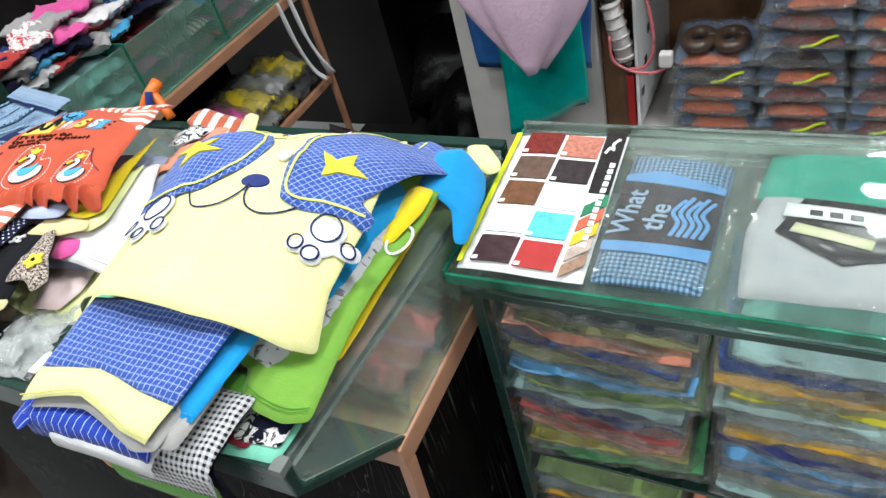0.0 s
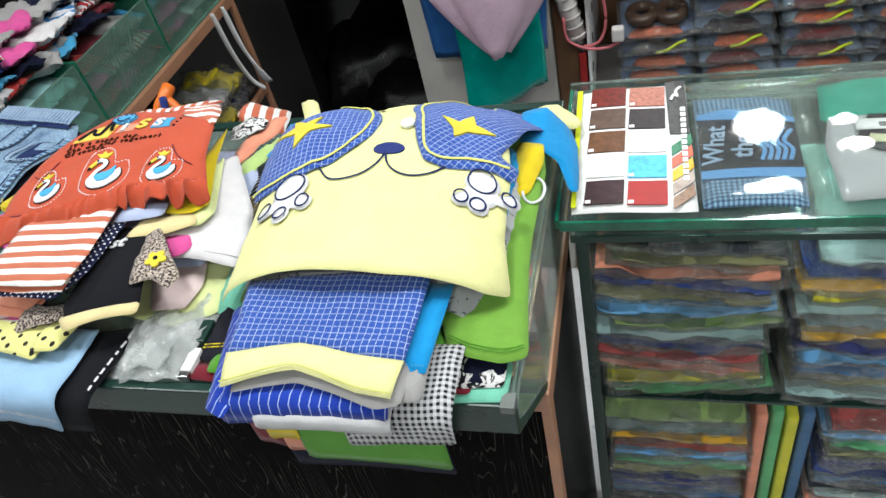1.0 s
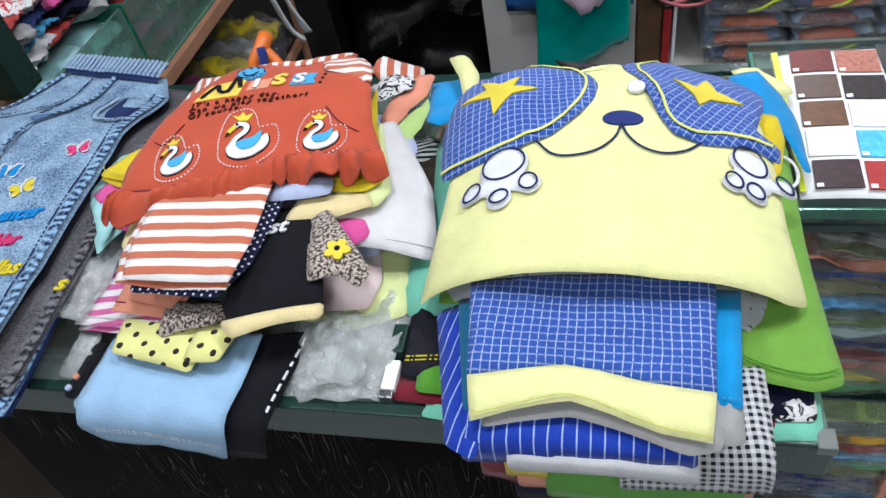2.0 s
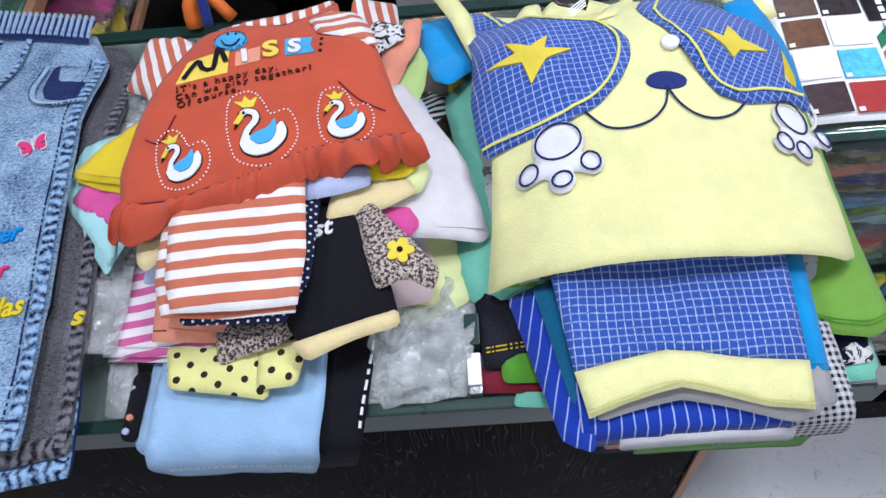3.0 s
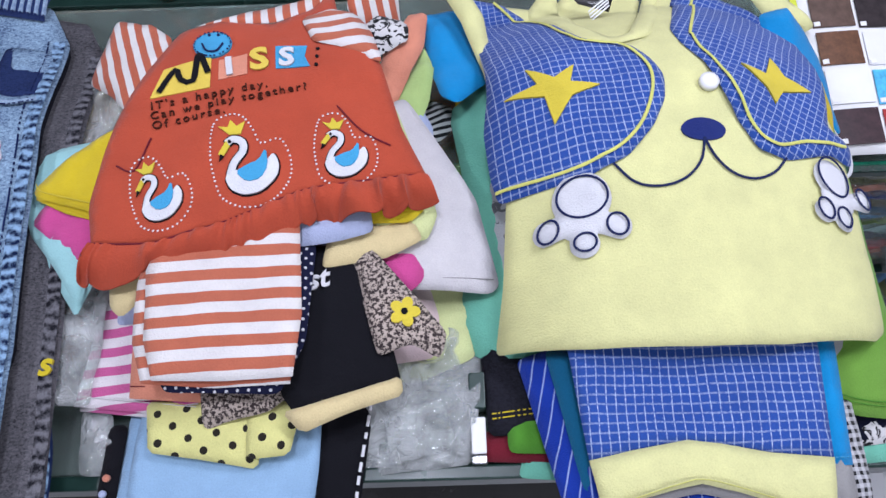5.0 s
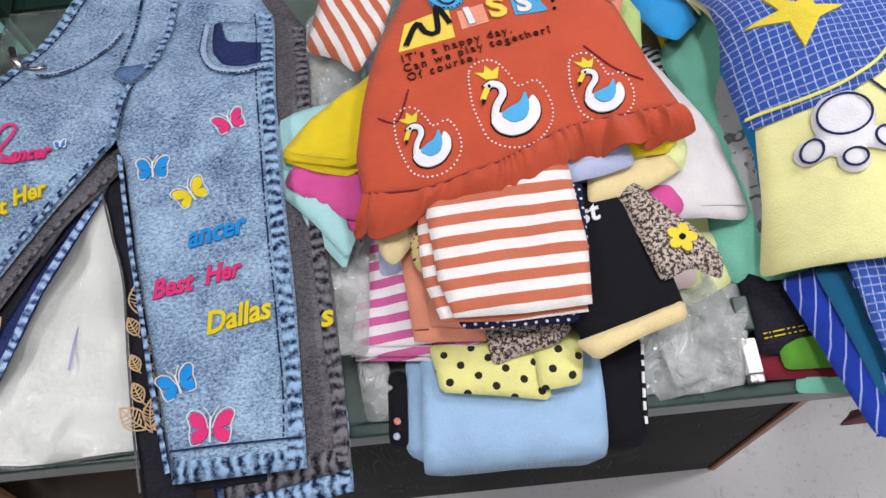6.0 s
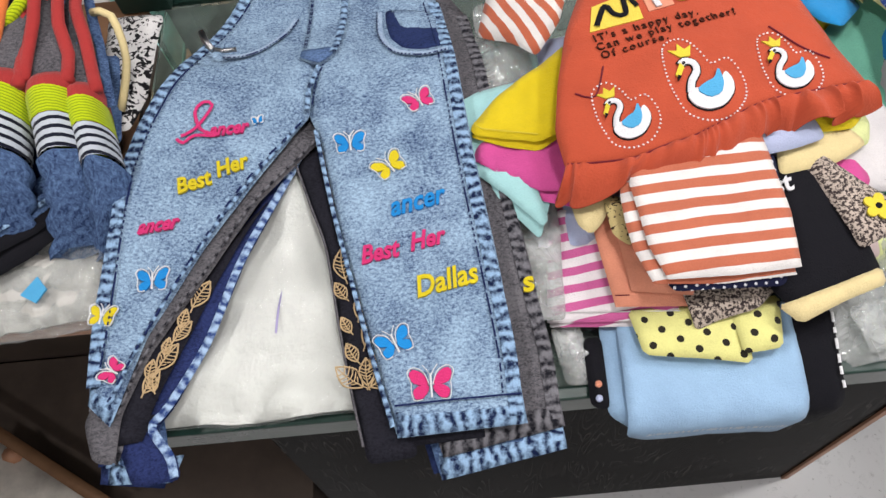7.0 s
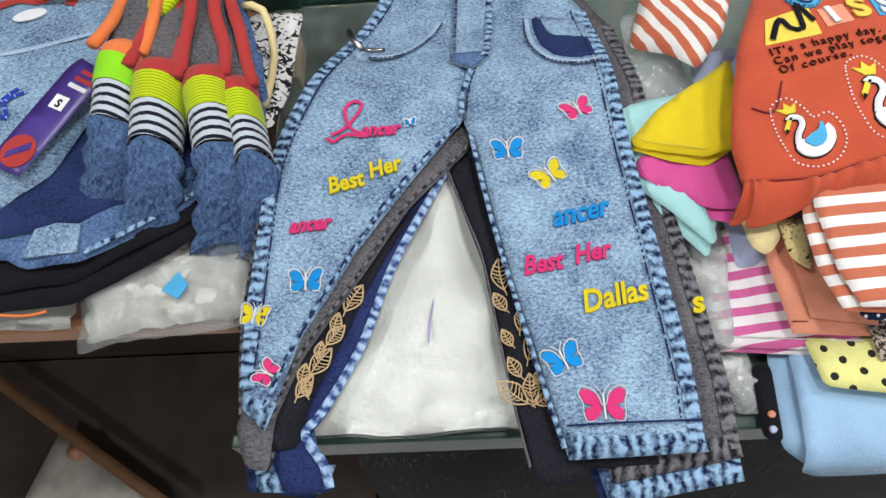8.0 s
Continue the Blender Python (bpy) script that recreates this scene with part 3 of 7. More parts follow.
def downlight(x, y):
    t = thing("ceiling_light", (x, y, CEILING), "round white LED panel light in the ceiling", "ceiling light", "ceiling lights")
    n = 32
    ring = [(x + r * math.cos(a), y + r * math.sin(a), CEILING - d) for r, d in ((0.12, 0.002), (0.115, 0.014), (0.1, 0.014)) for a in np.arange(n) * 2 * math.pi / n]
    link("rim", ring, [[k * n + i, k * n + (i + 1) % n, (k + 1) * n + (i + 1) % n, (k + 1) * n + i] for k in range(2) for i in range(n)], CEILWHITE, t)
    link("diffuser", [(x + 0.1 * math.cos(a), y + 0.1 * math.sin(a), CEILING - 0.012) for a in np.arange(n) * 2 * math.pi / n], [list(range(n))[::-1]], LED, t, smooth=False)
    la = bpy.data.lights.new("led", "AREA")
    la.shape, la.size, la.energy, la.color = "DISK", 0.2, LAMP_WATTS, (0.95, 0.99, 1.0)
    lo = new("led_lamp", la)
    lo.location = (x, y, CEILING - 0.02)


for lx, ly in LAMPS:
    downlight(lx, ly)

# ---- glass counter with the loose clothes ----
case = thing("display_counter", (-0.4, 0.2, 0.0), "glass display counter on a black laminate base with brown edging", "counter")
base_pts = [(0.05, 0.0), (0.40, 0.0), (0.40, 0.80), (0.118, 0.80)]
prism("base", base_pts, -0.815, -0.012, LAMINATE, case)
prism("edge_strip", [(0.046, 0.0), (0.058, 0.0), (0.128, 0.80), (0.114, 0.80)], -0.012, -0.002, EDGING, case)
block("edge_strip", (-0.815, 0.112, 0.80), (-0.002, 0.40, 0.828), EDGING, case, 0.003)
prism("front_panel", [(0.012, 0.925), (0.02, 0.925), (0.128, 0.828), (0.118, 0.828)], -0.815, -0.004, DARKGREEN, case)
block("front_rim", (-0.815, 0.012, 0.924), (-0.004, 0.021, 0.957), DARKGREEN, case, 0.0015)
block("rear_rim", (-0.815, 0.418, 0.86), (-0.004, 0.432, 0.926), DARKGREEN, case, 0.0015)
block("back_panel", (-0.815, 0.421, 0.828), (-0.004, 0.428, 0.859), DARKGREEN, case, 0.001)
top = prism("top_pane", [(0.022, TOP_L - 0.007), (0.417, 0.916), (0.417, 0.922), (0.022, TOP_L - 0.001)], -0.813, -0.006, GLASSDUST, case)
side = prism("side_pane", [(0.024, 0.926), (0.13, 0.83), (0.416, 0.83), (0.416, 0.914), (0.024, 0.946)], -0.009, -0.004, GLASSDUST, case)
for o in (top, side):
    o.visible_shadow = False
block("corner_cap", (-0.014, 0.0112, 0.950), (-0.0035, 0.024, 0.9575), plain("worn_grey_tape", C(110, 116, 112), 0.6), case, 0.001)

# ---- second counter, further along ----
DARKWOOD = plain("dark_brown_board", C(74, 64, 58), 0.7, 0.2, 0, 0.3, 10)
case2 = thing("wooden_counter", (-1.3, 0.25, 0.0), "low wooden counter with a brown front edge", "counter")
block("base", (-1.9, 0.34, 0.0), (-0.83, 0.40, 0.91), DARKWOOD, case2, 0.002)
# block added to hide the pale floor and keep the space below dark
block("added_floor_cover", (-1.9, 0.06, 0.0), (-0.83, 0.335, 0.22), DARKWOOD, case2, 0.002)
block("side_board", (-0.842, 0.14, 0.221), (-0.83, 0.335, 0.91), SHELFBLACK, case2, 0.002)
block("front_edge", (-1.9, 0.104, 0.914), (-0.83, 0.128, 0.934), EDGING, case2, 0.003)
block("top_board", (-1.9, 0.13, 0.912), (-0.83, 0.42, 0.934), WOOD, case2, 0.002)
block("upright_post", (-0.845, 0.40, 0.935), (-0.80, 0.44, 1.25), DARKGREEN, case2, 0.002)
brace = thing("wooden_brace", (-1.3, 0.23, 0.22), "pale wooden brace and grey board under the counter", "brace")
sheet("brace_bar", [(-1.52, 0.335), (-1.12, 0.075), (-1.12, 0.052), (-1.52, 0.312)], flat(0.30), WOOD, brace, 0.02, 0.03, soft=0.002, amp=0, smooth=0)
sheet("grey_board", [(-1.34, 0.20), (-1.13, 0.065), (-1.13, 0.02), (-1.4, 0.02)], flat(0.27), plain("dusty_grey_board", C(186, 180, 172), 0.8), brace, 0.012, 0.03, soft=0.001, amp=0, smooth=0)
tube("support", [(-1.3, 0.16, 0.221), (-1.3, 0.16, 0.285)], 0.012, EDGING, brace)
# dark sheet laid over the marble in place of the passage's shade
tagged(block("passage_shade_sheet", (-1.2, 0.44, 0.0), (-0.39, 3.39, 0.006), SHADEWALL, bev=0), "thin near-black sheet over the passage floor, standing in for shade", "floor", kind="structure")

# ---- glass counter with packed clothes ----
rc = thing("glass_showcase", (0.5, 0.36, 0.0), "green-edged glass showcase counter full of packed clothes", "counter")
block("top_pane", (0.004, 0.246, TOP_R - 0.009), (1.2, 0.468, TOP_R), GLASS, rc, 0.001).visible_shadow = False
block("pane_edge", (0.004, 0.242, TOP_R - 0.010), (1.2, 0.2455, TOP_R + 0.001), GLASSEDGE, rc, 0.001)
block("pane_edge", (-0.0005, 0.246, TOP_R - 0.010), (0.0035, 0.468, TOP_R + 0.001), GLASSEDGE, rc, 0.001)
block("lower_pane", (0.012, 0.252, TOP_R - 0.030), (1.2, 0.464, TOP_R - 0.024), GLASS, rc, 0.001).visible_shadow = False
block("pane_edge", (0.012, 0.2485, TOP_R - 0.031), (1.2, 0.2515, TOP_R - 0.023), DARKGREEN, rc, 0.001)
block("rear_ledge", (0.0, 0.47, TOP_R - 0.03), (1.2, 0.476, TOP_R + 0.006), GLASSDUST, rc, 0.001)
block("corner_post", (0.016, 0.254, 0.0), (0.028, 0.266, TOP_R - 0.032), DARKGREEN, rc, 0.001)
block("side_pane", (0.017, 0.268, 0.10), (0.022, 0.46, TOP_R - 0.034), GLASSDUST, rc, 0.001).visible_shadow = False
block("shelf", (0.03, 0.268, 0.602), (1.2, 0.46, 0.607), DARKGREEN, rc, 0.001)
block("shelf", (0.03, 0.268, 0.332), (1.2, 0.46, 0.337), DARKGREEN, rc, 0.001)
block("rear_board", (-0.0015, 0.462, 0.0), (1.2, 0.468, TOP_R - 0.034), SHELFBLACK, rc, 0.001)
block("plinth", (0.016, 0.27, 0.0), (1.2, 0.46, 0.10), LAMINATE, rc, 0.002)


def packed_garment(cx, cy, z, lx, ly, hz, mat, seed, group, turn=0.0, sag=0.0, slope=0.0, label="folded garment in a clear plastic wrapper"):
    t = thing("packed_garment", (cx, cy, z), label, "packed garment", group)
    slab("garment", cx, cy, z, lx, ly, hz, mat, t, seed, hz * 0.5, turn, sag, slope=slope)
    slab("wrapper", cx, cy, z - 0.0005, lx, ly, hz + 0.001, FILM, t, seed + 0.37, hz * 0.55, turn, sag, grow=0.006, power=5, slope=slope)
    return t


rng = random.Random(5)
ORDER_A = [14, 8, 1, 7, 6, 5, 4, 3, 10, 2, 1, 10, 9]
z = 0.608
for i, k in enumerate(ORDER_A):
    h = 0.017 + 0.006 * rng.random()
    late = max(0, i - 8) / 4
    packed_garment(0.122 + rng.uniform(-0.008, 0.008), 0.355, z, 0.165 + rng.uniform(0, 0.016), 0.165, h, PACKS[k], i + 3, "packed garments on the upper shelf", rng.uniform(-4, 4), 0.004 + 0.003 * rng.random(), -0.014 * late)
    z += h * 0.93
for col, x0 in ((1, 0.325), (2, 0.53), (3, 0.735)):
    z = 0.608
    for i in range(12):
        h = 0.018 + 0.006 * rng.random()
        packed_garment(x0 + rng.uniform(-0.008, 0.008), 0.355, z, 0.17 + rng.uniform(0, 0.016), 0.165, h, PACKS[(i * 4 + col * 5 + rng.randrange(3)) % 15], i + 31 * col, "packed garments on the upper shelf", rng.uniform(-2, 2), 0.003)
        z += h * 0.93
for col, x0 in ((0, 0.115), (1, 0.37), (2, 0.56), (3, 0.75)):
    z = 0.34
    for i in range(11):
        h = 0.019 + 0.006 * rng.random()
        packed_garment(x0 + rng.uniform(-0.006, 0.006), 0.357, z, 0.165, 0.17, h, PACKS[(9 + i * 4 + col * 3) % 15], i + 57 * (col + 2), "packed garments on the lower shelf", rng.uniform(-2, 2), 0.002)
        z += h * 0.93
for i in range(4):
    t = thing("packed_garment", (0.216 + i * 0.017, 0.36, 0.338), "upright folded garment in a clear wrapper", "packed garment", "packed garments on the lower shelf")
    v, f = box_data((0.208 + i * 0.017, 0.28, 0.338), (0.222 + i * 0.017, 0.44, 0.56 + 0.01 * (i % 2)), 0.005)
    link("garment", v, f, PACKS[(1, 14, 8, 13)[i]], t, [(p[1], p[2]) for p in v])
# loose packs inside the left counter, seen through its dusty side
for i, (x, y, k) in enumerate(((-0.09, 0.2, 7), (-0.09, 0.31, 10), (-0.27, 0.22, 4), (-0.45, 0.2, 12), (-0.63, 0.22, 5), (-0.27, 0.33, 1), (-0.5, 0.33, 9))):
    packed_garment(x, y, 0.829, 0.15, 0.1, 0.05 + 0.012 * (i % 3), PACKS[k], 200 + i, "packs inside the counter", 8 * i)

# ---- things on the showcase ----
zr = flat(TOP_R)
cat = thing("laminate_catalogue", (0.07, 0.34, TOP_R), "open laminate sample catalogue with ten colour swatches", "catalogue")
cz = lambda x, y: TOP_R + 0.010 + 0.012 * np.clip((y - 0.25) / 0.18, 0, 1) + 0.002 * np.sin(x * 40)
sheet("page_block", [(0.016, 0.246), (0.013, 0.428), (0.122, 0.440), (0.127, 0.250)], cz, PAPER, cat, 0.007, 0.01, soft=0.001, amp=0.0004, smooth=0)
SW = [plain("swatch_" + n, C(*c), 0.45, 0.25, 0, v, s, 0) for n, c, v, s in (
    ("mahogany", (110, 40, 34), 0.5, 200), ("granite", (176, 112, 96), 0.4, 260), ("umber", (94, 74, 64), 0.3, 120), ("ebony", (48, 40, 42), 0.5, 160), ("walnut", (104, 70, 48), 0.4, 120),
    ("white", (236, 236, 240), 0.03, 60), ("white2", (240, 240, 240), 0.03, 60), ("water", (90, 190, 235), 0.35, 160), ("espresso", (62, 42, 46), 0.4, 160), ("red", (166, 52, 50), 0.1, 60))]
for i in range(5):
    for j in range(2):
        x0, y0 = 0.027 + 0.0385 * j, 0.396 - 0.0358 * i
        patch("swatch", [(x0, y0), (x0 + 0.001, y0 + 0.031), (x0 + 0.036, y0 + 0.033), (x0 + 0.0355, y0 + 0.002)], cz, SW[i * 2 + j], cat, 0.0016, 0.0008, 0.008)
        patch("number_label", [(x0 + 0.001, y0 + 0.001), (x0 + 0.001, y0 + 0.005), (x0 + 0.006, y0 + 0.0055), (x0 + 0.006, y0 + 0.0015)], cz, PAPER, cat, 0.0022, 0.0008, 0.02)
LEMONCARD = plain("yellow_card", C(214, 224, 40), 0.35, 0.5, 0, 0.05, 20, 0)
patch("spine_strip", [(0.0155, 0.25), (0.0125, 0.427), (0.018, 0.427), (0.020, 0.25)], cz, LEMONCARD, cat, 0.0016, 0.0008, 0.008)
patch("cover_band", [(0.105, 0.352), (0.102, 0.437), (0.121, 0.439), (0.124, 0.352)], cz, INKBLACK, cat, 0.0016, 0.0008, 0.008)
for i, cc in enumerate(((40, 120, 84), (206, 96, 70), (222, 176, 50), (176, 160, 150), (150, 120, 100))):
    y0 = 0.344 - 0.018 * i
    patch("wood_sample", [(0.106, y0 - 0.024), (0.106, y0 - 0.010), (0.1245, y0 + 0.008), (0.1255, y0 - 0.006)], cz, plain("sample_%d" % i, C(*cc), 0.3, 0.5, 0, 0.2, 60, 0), cat, 0.0016 + 0.0002 * i, 0.0008, 0.008)
for i in range(13):
    patch("title_bar", [(0.1155, 0.386 - i * 0.0085), (0.1155, 0.392 - i * 0.0085), (0.1205, 0.392 - i * 0.0085), (0.1205, 0.386 - i * 0.0085)], cz, PAPER, cat, 0.003, 0.0008, 0.02)
ribbon("emblem", [(0.107, 0.405), (0.110, 0.414), (0.114, 0.411), (0.112, 0.420), (0.117, 0.427)], 0.003, cz, PAPER, cat, 0.0022)

tee = thing("packed_tshirt", (0.18, 0.34, TOP_R), "blue and black printed t-shirt folded in clear plastic", "t-shirt")
tz = dome(0.178, 0.34, TOP_R + 0.012, 1.2, 0.5, 0.5)
GING = wrapped("blue_gingham", C(50, 80, 110), "check", C(140, 180, 210), period=0.0045)
SKYBAND = wrapped("light_blue_band", C(96, 160, 218))
BLACKTEE = wrapped("black_tee", C(44, 44, 48))
sheet("folded_shirt", [(0.131, 0.255), (0.130, 0.432), (0.222, 0.42), (0.218, 0.255)], tz, GING, tee, 0.008, 0.008, amp=0.001)
patch("chest_panel", [(0.1315, 0.298), (0.131, 0.382), (0.16, 0.388), (0.2195, 0.372), (0.2185, 0.298)], tz, BLACKTEE, tee, 0.0012, 0.0012, 0.008)
patch("band", [(0.1315, 0.288), (0.1315, 0.299), (0.2185, 0.299), (0.218, 0.286)], tz, SKYBAND, tee, 0.0018, 0.0012, 0.008)
patch("band", [(0.1315, 0.381), (0.1315, 0.390), (0.16, 0.396), (0.2195, 0.377), (0.2195, 0.369)], tz, SKYBAND, tee, 0.0018, 0.0012, 0.008)
TEEINK = cloth("faded_blue_ink", C(150, 172, 196))
lettering("print", "What", 0.150, 0.304, 0.026, tz, TEEINK, tee, 84, 0.0, 0.0004, 0.0028)
lettering("print", "the", 0.176, 0.312, 0.026, tz, TEEINK, tee, 84, 0.0, 0.0004, 0.0028)
for i in range(5):
    ribbon("flame", [(0.184 + 0.006 * i, 0.308), (0.188 + 0.006 * i, 0.325), (0.182 + 0.006 * i, 0.338), (0.19 + 0.006 * i, 0.355 + 0.004 * (i % 2))], 0.004, tz, SKYBAND, tee, 0.0024)
sheet("wrapper", [(0.126, 0.250), (0.126, 0.44), (0.236, 0.435), (0.234, 0.252)], flat(TOP_R + 0.017), FLATFILM, tee, 0.0006, 0.009, amp=0.0, scale=20)

gt = thing("packed_grey_tshirt", (0.31, 0.34, TOP_R), "grey and teal t-shirt in clear plastic with a hang tag", "t-shirt")
gz = dome(0.33, 0.34, TOP_R + 0.018, 0.7, 0.6, 0.3)
sheet("teal_part", [(0.243, 0.375), (0.25, 0.44), (0.46, 0.445), (0.46, 0.35), (0.30, 0.34)], raised(gz, -0.003), wrapped("teal_jersey_packed", C(14, 160, 134)), gt, 0.007, 0.01)
sheet("grey_part", [(0.243, 0.258), (0.240, 0.33), (0.25, 0.378), (0.285, 0.374), (0.31, 0.34), (0.46, 0.335), (0.46, 0.255)], gz, wrapped("grey_jersey_packed", C(186, 188, 190)), gt, 0.008, 0.009, amp=0.002)
sheet("hang_tag", [(0.262, 0.325), (0.280, 0.366), (0.40, 0.352), (0.40, 0.318), (0.31, 0.292)], raised(gz, 0.002), INKBLACK, gt, 0.0012, 0.02, soft=0, amp=0, smooth=0)
sheet("paper_label", [(0.266, 0.342), (0.268, 0.358), (0.42, 0.338), (0.42, 0.322)], raised(gz, 0.0035), PAPER, gt, 0.0008, 0.02, soft=0, amp=0, smooth=0)
sheet("paper_label", [(0.272, 0.324), (0.276, 0.334), (0.33, 0.318), (0.328, 0.308)], raised(gz, 0.0035), plain("ivory_label", C(232, 232, 190), 0.4), gt, 0.0008, 0.02, soft=0, amp=0, smooth=0)
for i in range(9):
    if i != 4:
        patch("print_bar", [(0.285 + 0.014 * i, 0.343 - 0.0018 * i), (0.285 + 0.014 * i, 0.349 - 0.0018 * i), (0.294 + 0.014 * i, 0.348 - 0.0018 * i), (0.294 + 0.014 * i, 0.342 - 0.0018 * i)], raised(gz, 0.0035), INKBLACK, gt, 0.0006, 0.0005, 0.02)
sheet("wrapper", [(0.236, 0.250), (0.238, 0.452), (0.48, 0.452), (0.48, 0.25)], raised(gz, 0.005), FLATFILM, gt, 0.0006, 0.01, amp=0.0002, scale=30)
packed_garment(0.6, 0.35, TOP_R, 0.2, 0.17, 0.02, PACKS[12], 300, "packs on the showcase", 3)

# ---- pile with the dog shirt ----
Z = TOP_L


def shirt_height(x, y):
    """The dog shirt over its pile: a broad swell, lifted under the open vest and the raised shoulder, falling off at the hem's corners and the back."""
    dx, dy = x + 0.13, y - 0.22
    z = 1.037 - 2.6 * dx * dx - np.where(dy < 0, 0.2 + 0.88 * (np.abs(dx) / 0.12) ** 6, 3.6) * dy * dy
    z = z + 0.019 * np.exp(-((x + 0.225) / 0.05) ** 2 - ((y - 0.25) / 0.07) ** 2) + 0.05 * np.exp(-((x + 0.275) / 0.028) ** 2 - ((y - 0.365) / 0.05) ** 2)
    return np.maximum(z, 0.964 - 0.075 * np.maximum(y - 0.1, 0))


zA = folded(shirt_height, 0.003, 17, 3)
FRONT = 0.004


def garment(name, at, label, category, group="loose clothes on the counter"):
    return thing(name, at, label, category, group)


def one_piece(name, outline, zf, mat, label, category, thick=0.005, **kw):
    """A garment of which only one plain piece of cloth shows."""
    return tagged(sheet(name, outline, zf, mat, None, min(thick, 0.006), **kw), label, category, "loose clothes on the counter")


def hang(zt, ye=FRONT, r=0.012, out=0.05):
    return dict(drape=(ye, r, out))


# layers under the shirt, from the glass upwards
bjf = garment("black_jeans", (-0.235, 0.07, Z), "folded black jeans with yellow stitching", "jeans")
zj = flat(Z + 0.017)
sheet("leg", [(-0.272, 0.040), (-0.276, 0.1), (-0.2, 0.11), (-0.19, 0.044)], zj, DENIM_BLACK, bjf, 0.008, 0.006, amp=0.0015, smooth=1)
sheet("under_leg", [(-0.268, 0.036), (-0.272, 0.1), (-0.2, 0.11), (-0.192, 0.038)], flat(Z + 0.0085), DENIM_BLACK, bjf, 0.008, 0.006, amp=0.0015, smooth=1)
for off in (0.0, 0.003):
    ribbon("stitching", [(-0.27, 0.05 + off), (-0.24, 0.053 + off), (-0.195, 0.056 + off)], 0.0009, zj, YELLOWTHREAD, bjf, 0.001, dash=(0.003, 0.6))
bjf.location += Vector((0.016, -0.004, -0.005))
one_piece("green_tshirt", [(-0.245, 0.026), (-0.245, 0.05), (-0.2, 0.05), (-0.2, 0.024)], flat(Z + 0.012), GREEN, "folded grass green t-shirt under the pile", "t-shirt", 0.011)
one_piece("maroon_tshirt", [(-0.262, 0.022), (-0.262, 0.04), (-0.18, 0.04), (-0.18, 0.018)], flat(Z + 0.006), MAROON, "folded maroon t-shirt under the pile", "t-shirt", 0.005)
one_piece("mint_vest", [(-0.24, 0.012), (-0.235, 0.026), (-0.19, 0.024), (-0.19, 0.008)], flat(Z + 0.004), MINT, "pale mint vest at the bottom of the pile", "vest", 0.003)
one_piece("navy_shorts", [(-0.045, 0.030), (-0.05, 0.055), (-0.012, 0.055), (-0.0128, 0.034), (-0.028, 0.027)], flat(Z + 0.009), NAVYDARK, "folded dark navy shorts", "shorts", 0.005, amp=0.002)
one_piece("striped_vest", [(-0.055, 0.022), (-0.055, 0.06), (-0.012, 0.06), (-0.012, 0.026)], flat(Z + 0.0075), ZEBRA, "black and white printed vest folded flat", "vest", 0.005)
one_piece("red_shorts", [(-0.06, 0.02), (-0.06, 0.03), (-0.034, 0.028), (-0.036, 0.018)], flat(Z + 0.008), MAROON, "rolled dark red shorts", "shorts", 0.007)
one_piece("pale_vest", [(-0.06, 0.012), (-0.06, 0.05), (-0.008, 0.05), (-0.01, 0.016)], flat(Z + 0.0035), MINT, "pale grey-green vest at the bottom of the pile", "vest", 0.003)
one_piece("yellow_tshirt", [(-0.26, 0.1), (-0.27, 0.3), (-0.01, 0.31), (-0.006, 0.1)], flat(Z + 0.010), GOLD, "mustard yellow t-shirt in the pile", "t-shirt", 0.009)
lime = garment("lime_tshirt", (-0.1, 0.18, Z), "lime green printed t-shirt under the dog shirt", "t-shirt")
zl = dome(-0.12, 0.2, Z + 0.030, 0.6, 0.2, 0.9, Z + 0.006)
sheet("body", [(-0.24, 0.09), (-0.23, 0.31), (-0.012, 0.315), (-0.002, 0.245), (-0.0045, 0.1545), (-0.0035, 0.1204), (0.0, 0.0812), (0.0035, 0.0500), (0.0010, 0.0440), (-0.0149, 0.0377), (-0.0373, 0.0401), (-0.0530, 0.0467), (-0.062, 0.07)], zl, LIME, lime, 0.004, amp=0.0025)
ribbon("hem_stitch", [(-0.053, 0.0535), (-0.0373, 0.0475), (-0.0149, 0.0452), (0.0005, 0.0510)], 0.0006, zl, GREEN, lime, 0.0004)
ribbon("hem_stitch", [(-0.053, 0.0560), (-0.0373, 0.0500), (-0.0149, 0.0478), (0.0, 0.0535)], 0.0006, zl, GREEN, lime, 0.0004)
ribbon("print_ring", ellipse(-0.009, 0.215, 0.009, 0.017, 0), 0.0025, zl, WHITE, lime, 0.001, closed=True)
one_piece("gold_tshirt", [(-0.03, 0.2), (-0.03, 0.285), (-0.006, 0.28), (-0.004, 0.25), (-0.012, 0.21)], flat(Z + 0.027), GOLD, "mustard t-shirt sleeve in the pile", "t-shirt", 0.006)
mint = garment("mint_tshirt", (-0.25, 0.18, Z), "mint green t-shirt under the dog shirt", "t-shirt")
zm = dome(-0.15, 0.2, Z + 0.034, 1.4, 0.5, 0.3, Z + 0.004)
sheet("body", [(-0.272, 0.105), (-0.262, 0.085), (-0.2, 0.08), (-0.05, 0.09), (-0.042, 0.08), (-0.034, 0.086), (-0.04, 0.27), (-0.24, 0.3), (-0.274, 0.27), (-0.264, 0.2)], zm, MINT, mint, 0.005, amp=0.002)
greyt = garment("grey_printed_tshirt", (-0.1, 0.17, Z), "grey printed t-shirt under the dog shirt", "t-shirt")
zg = dome(-0.13, 0.2, Z + 0.060, 2.8, 0.9, 3.5, Z + 0.008)
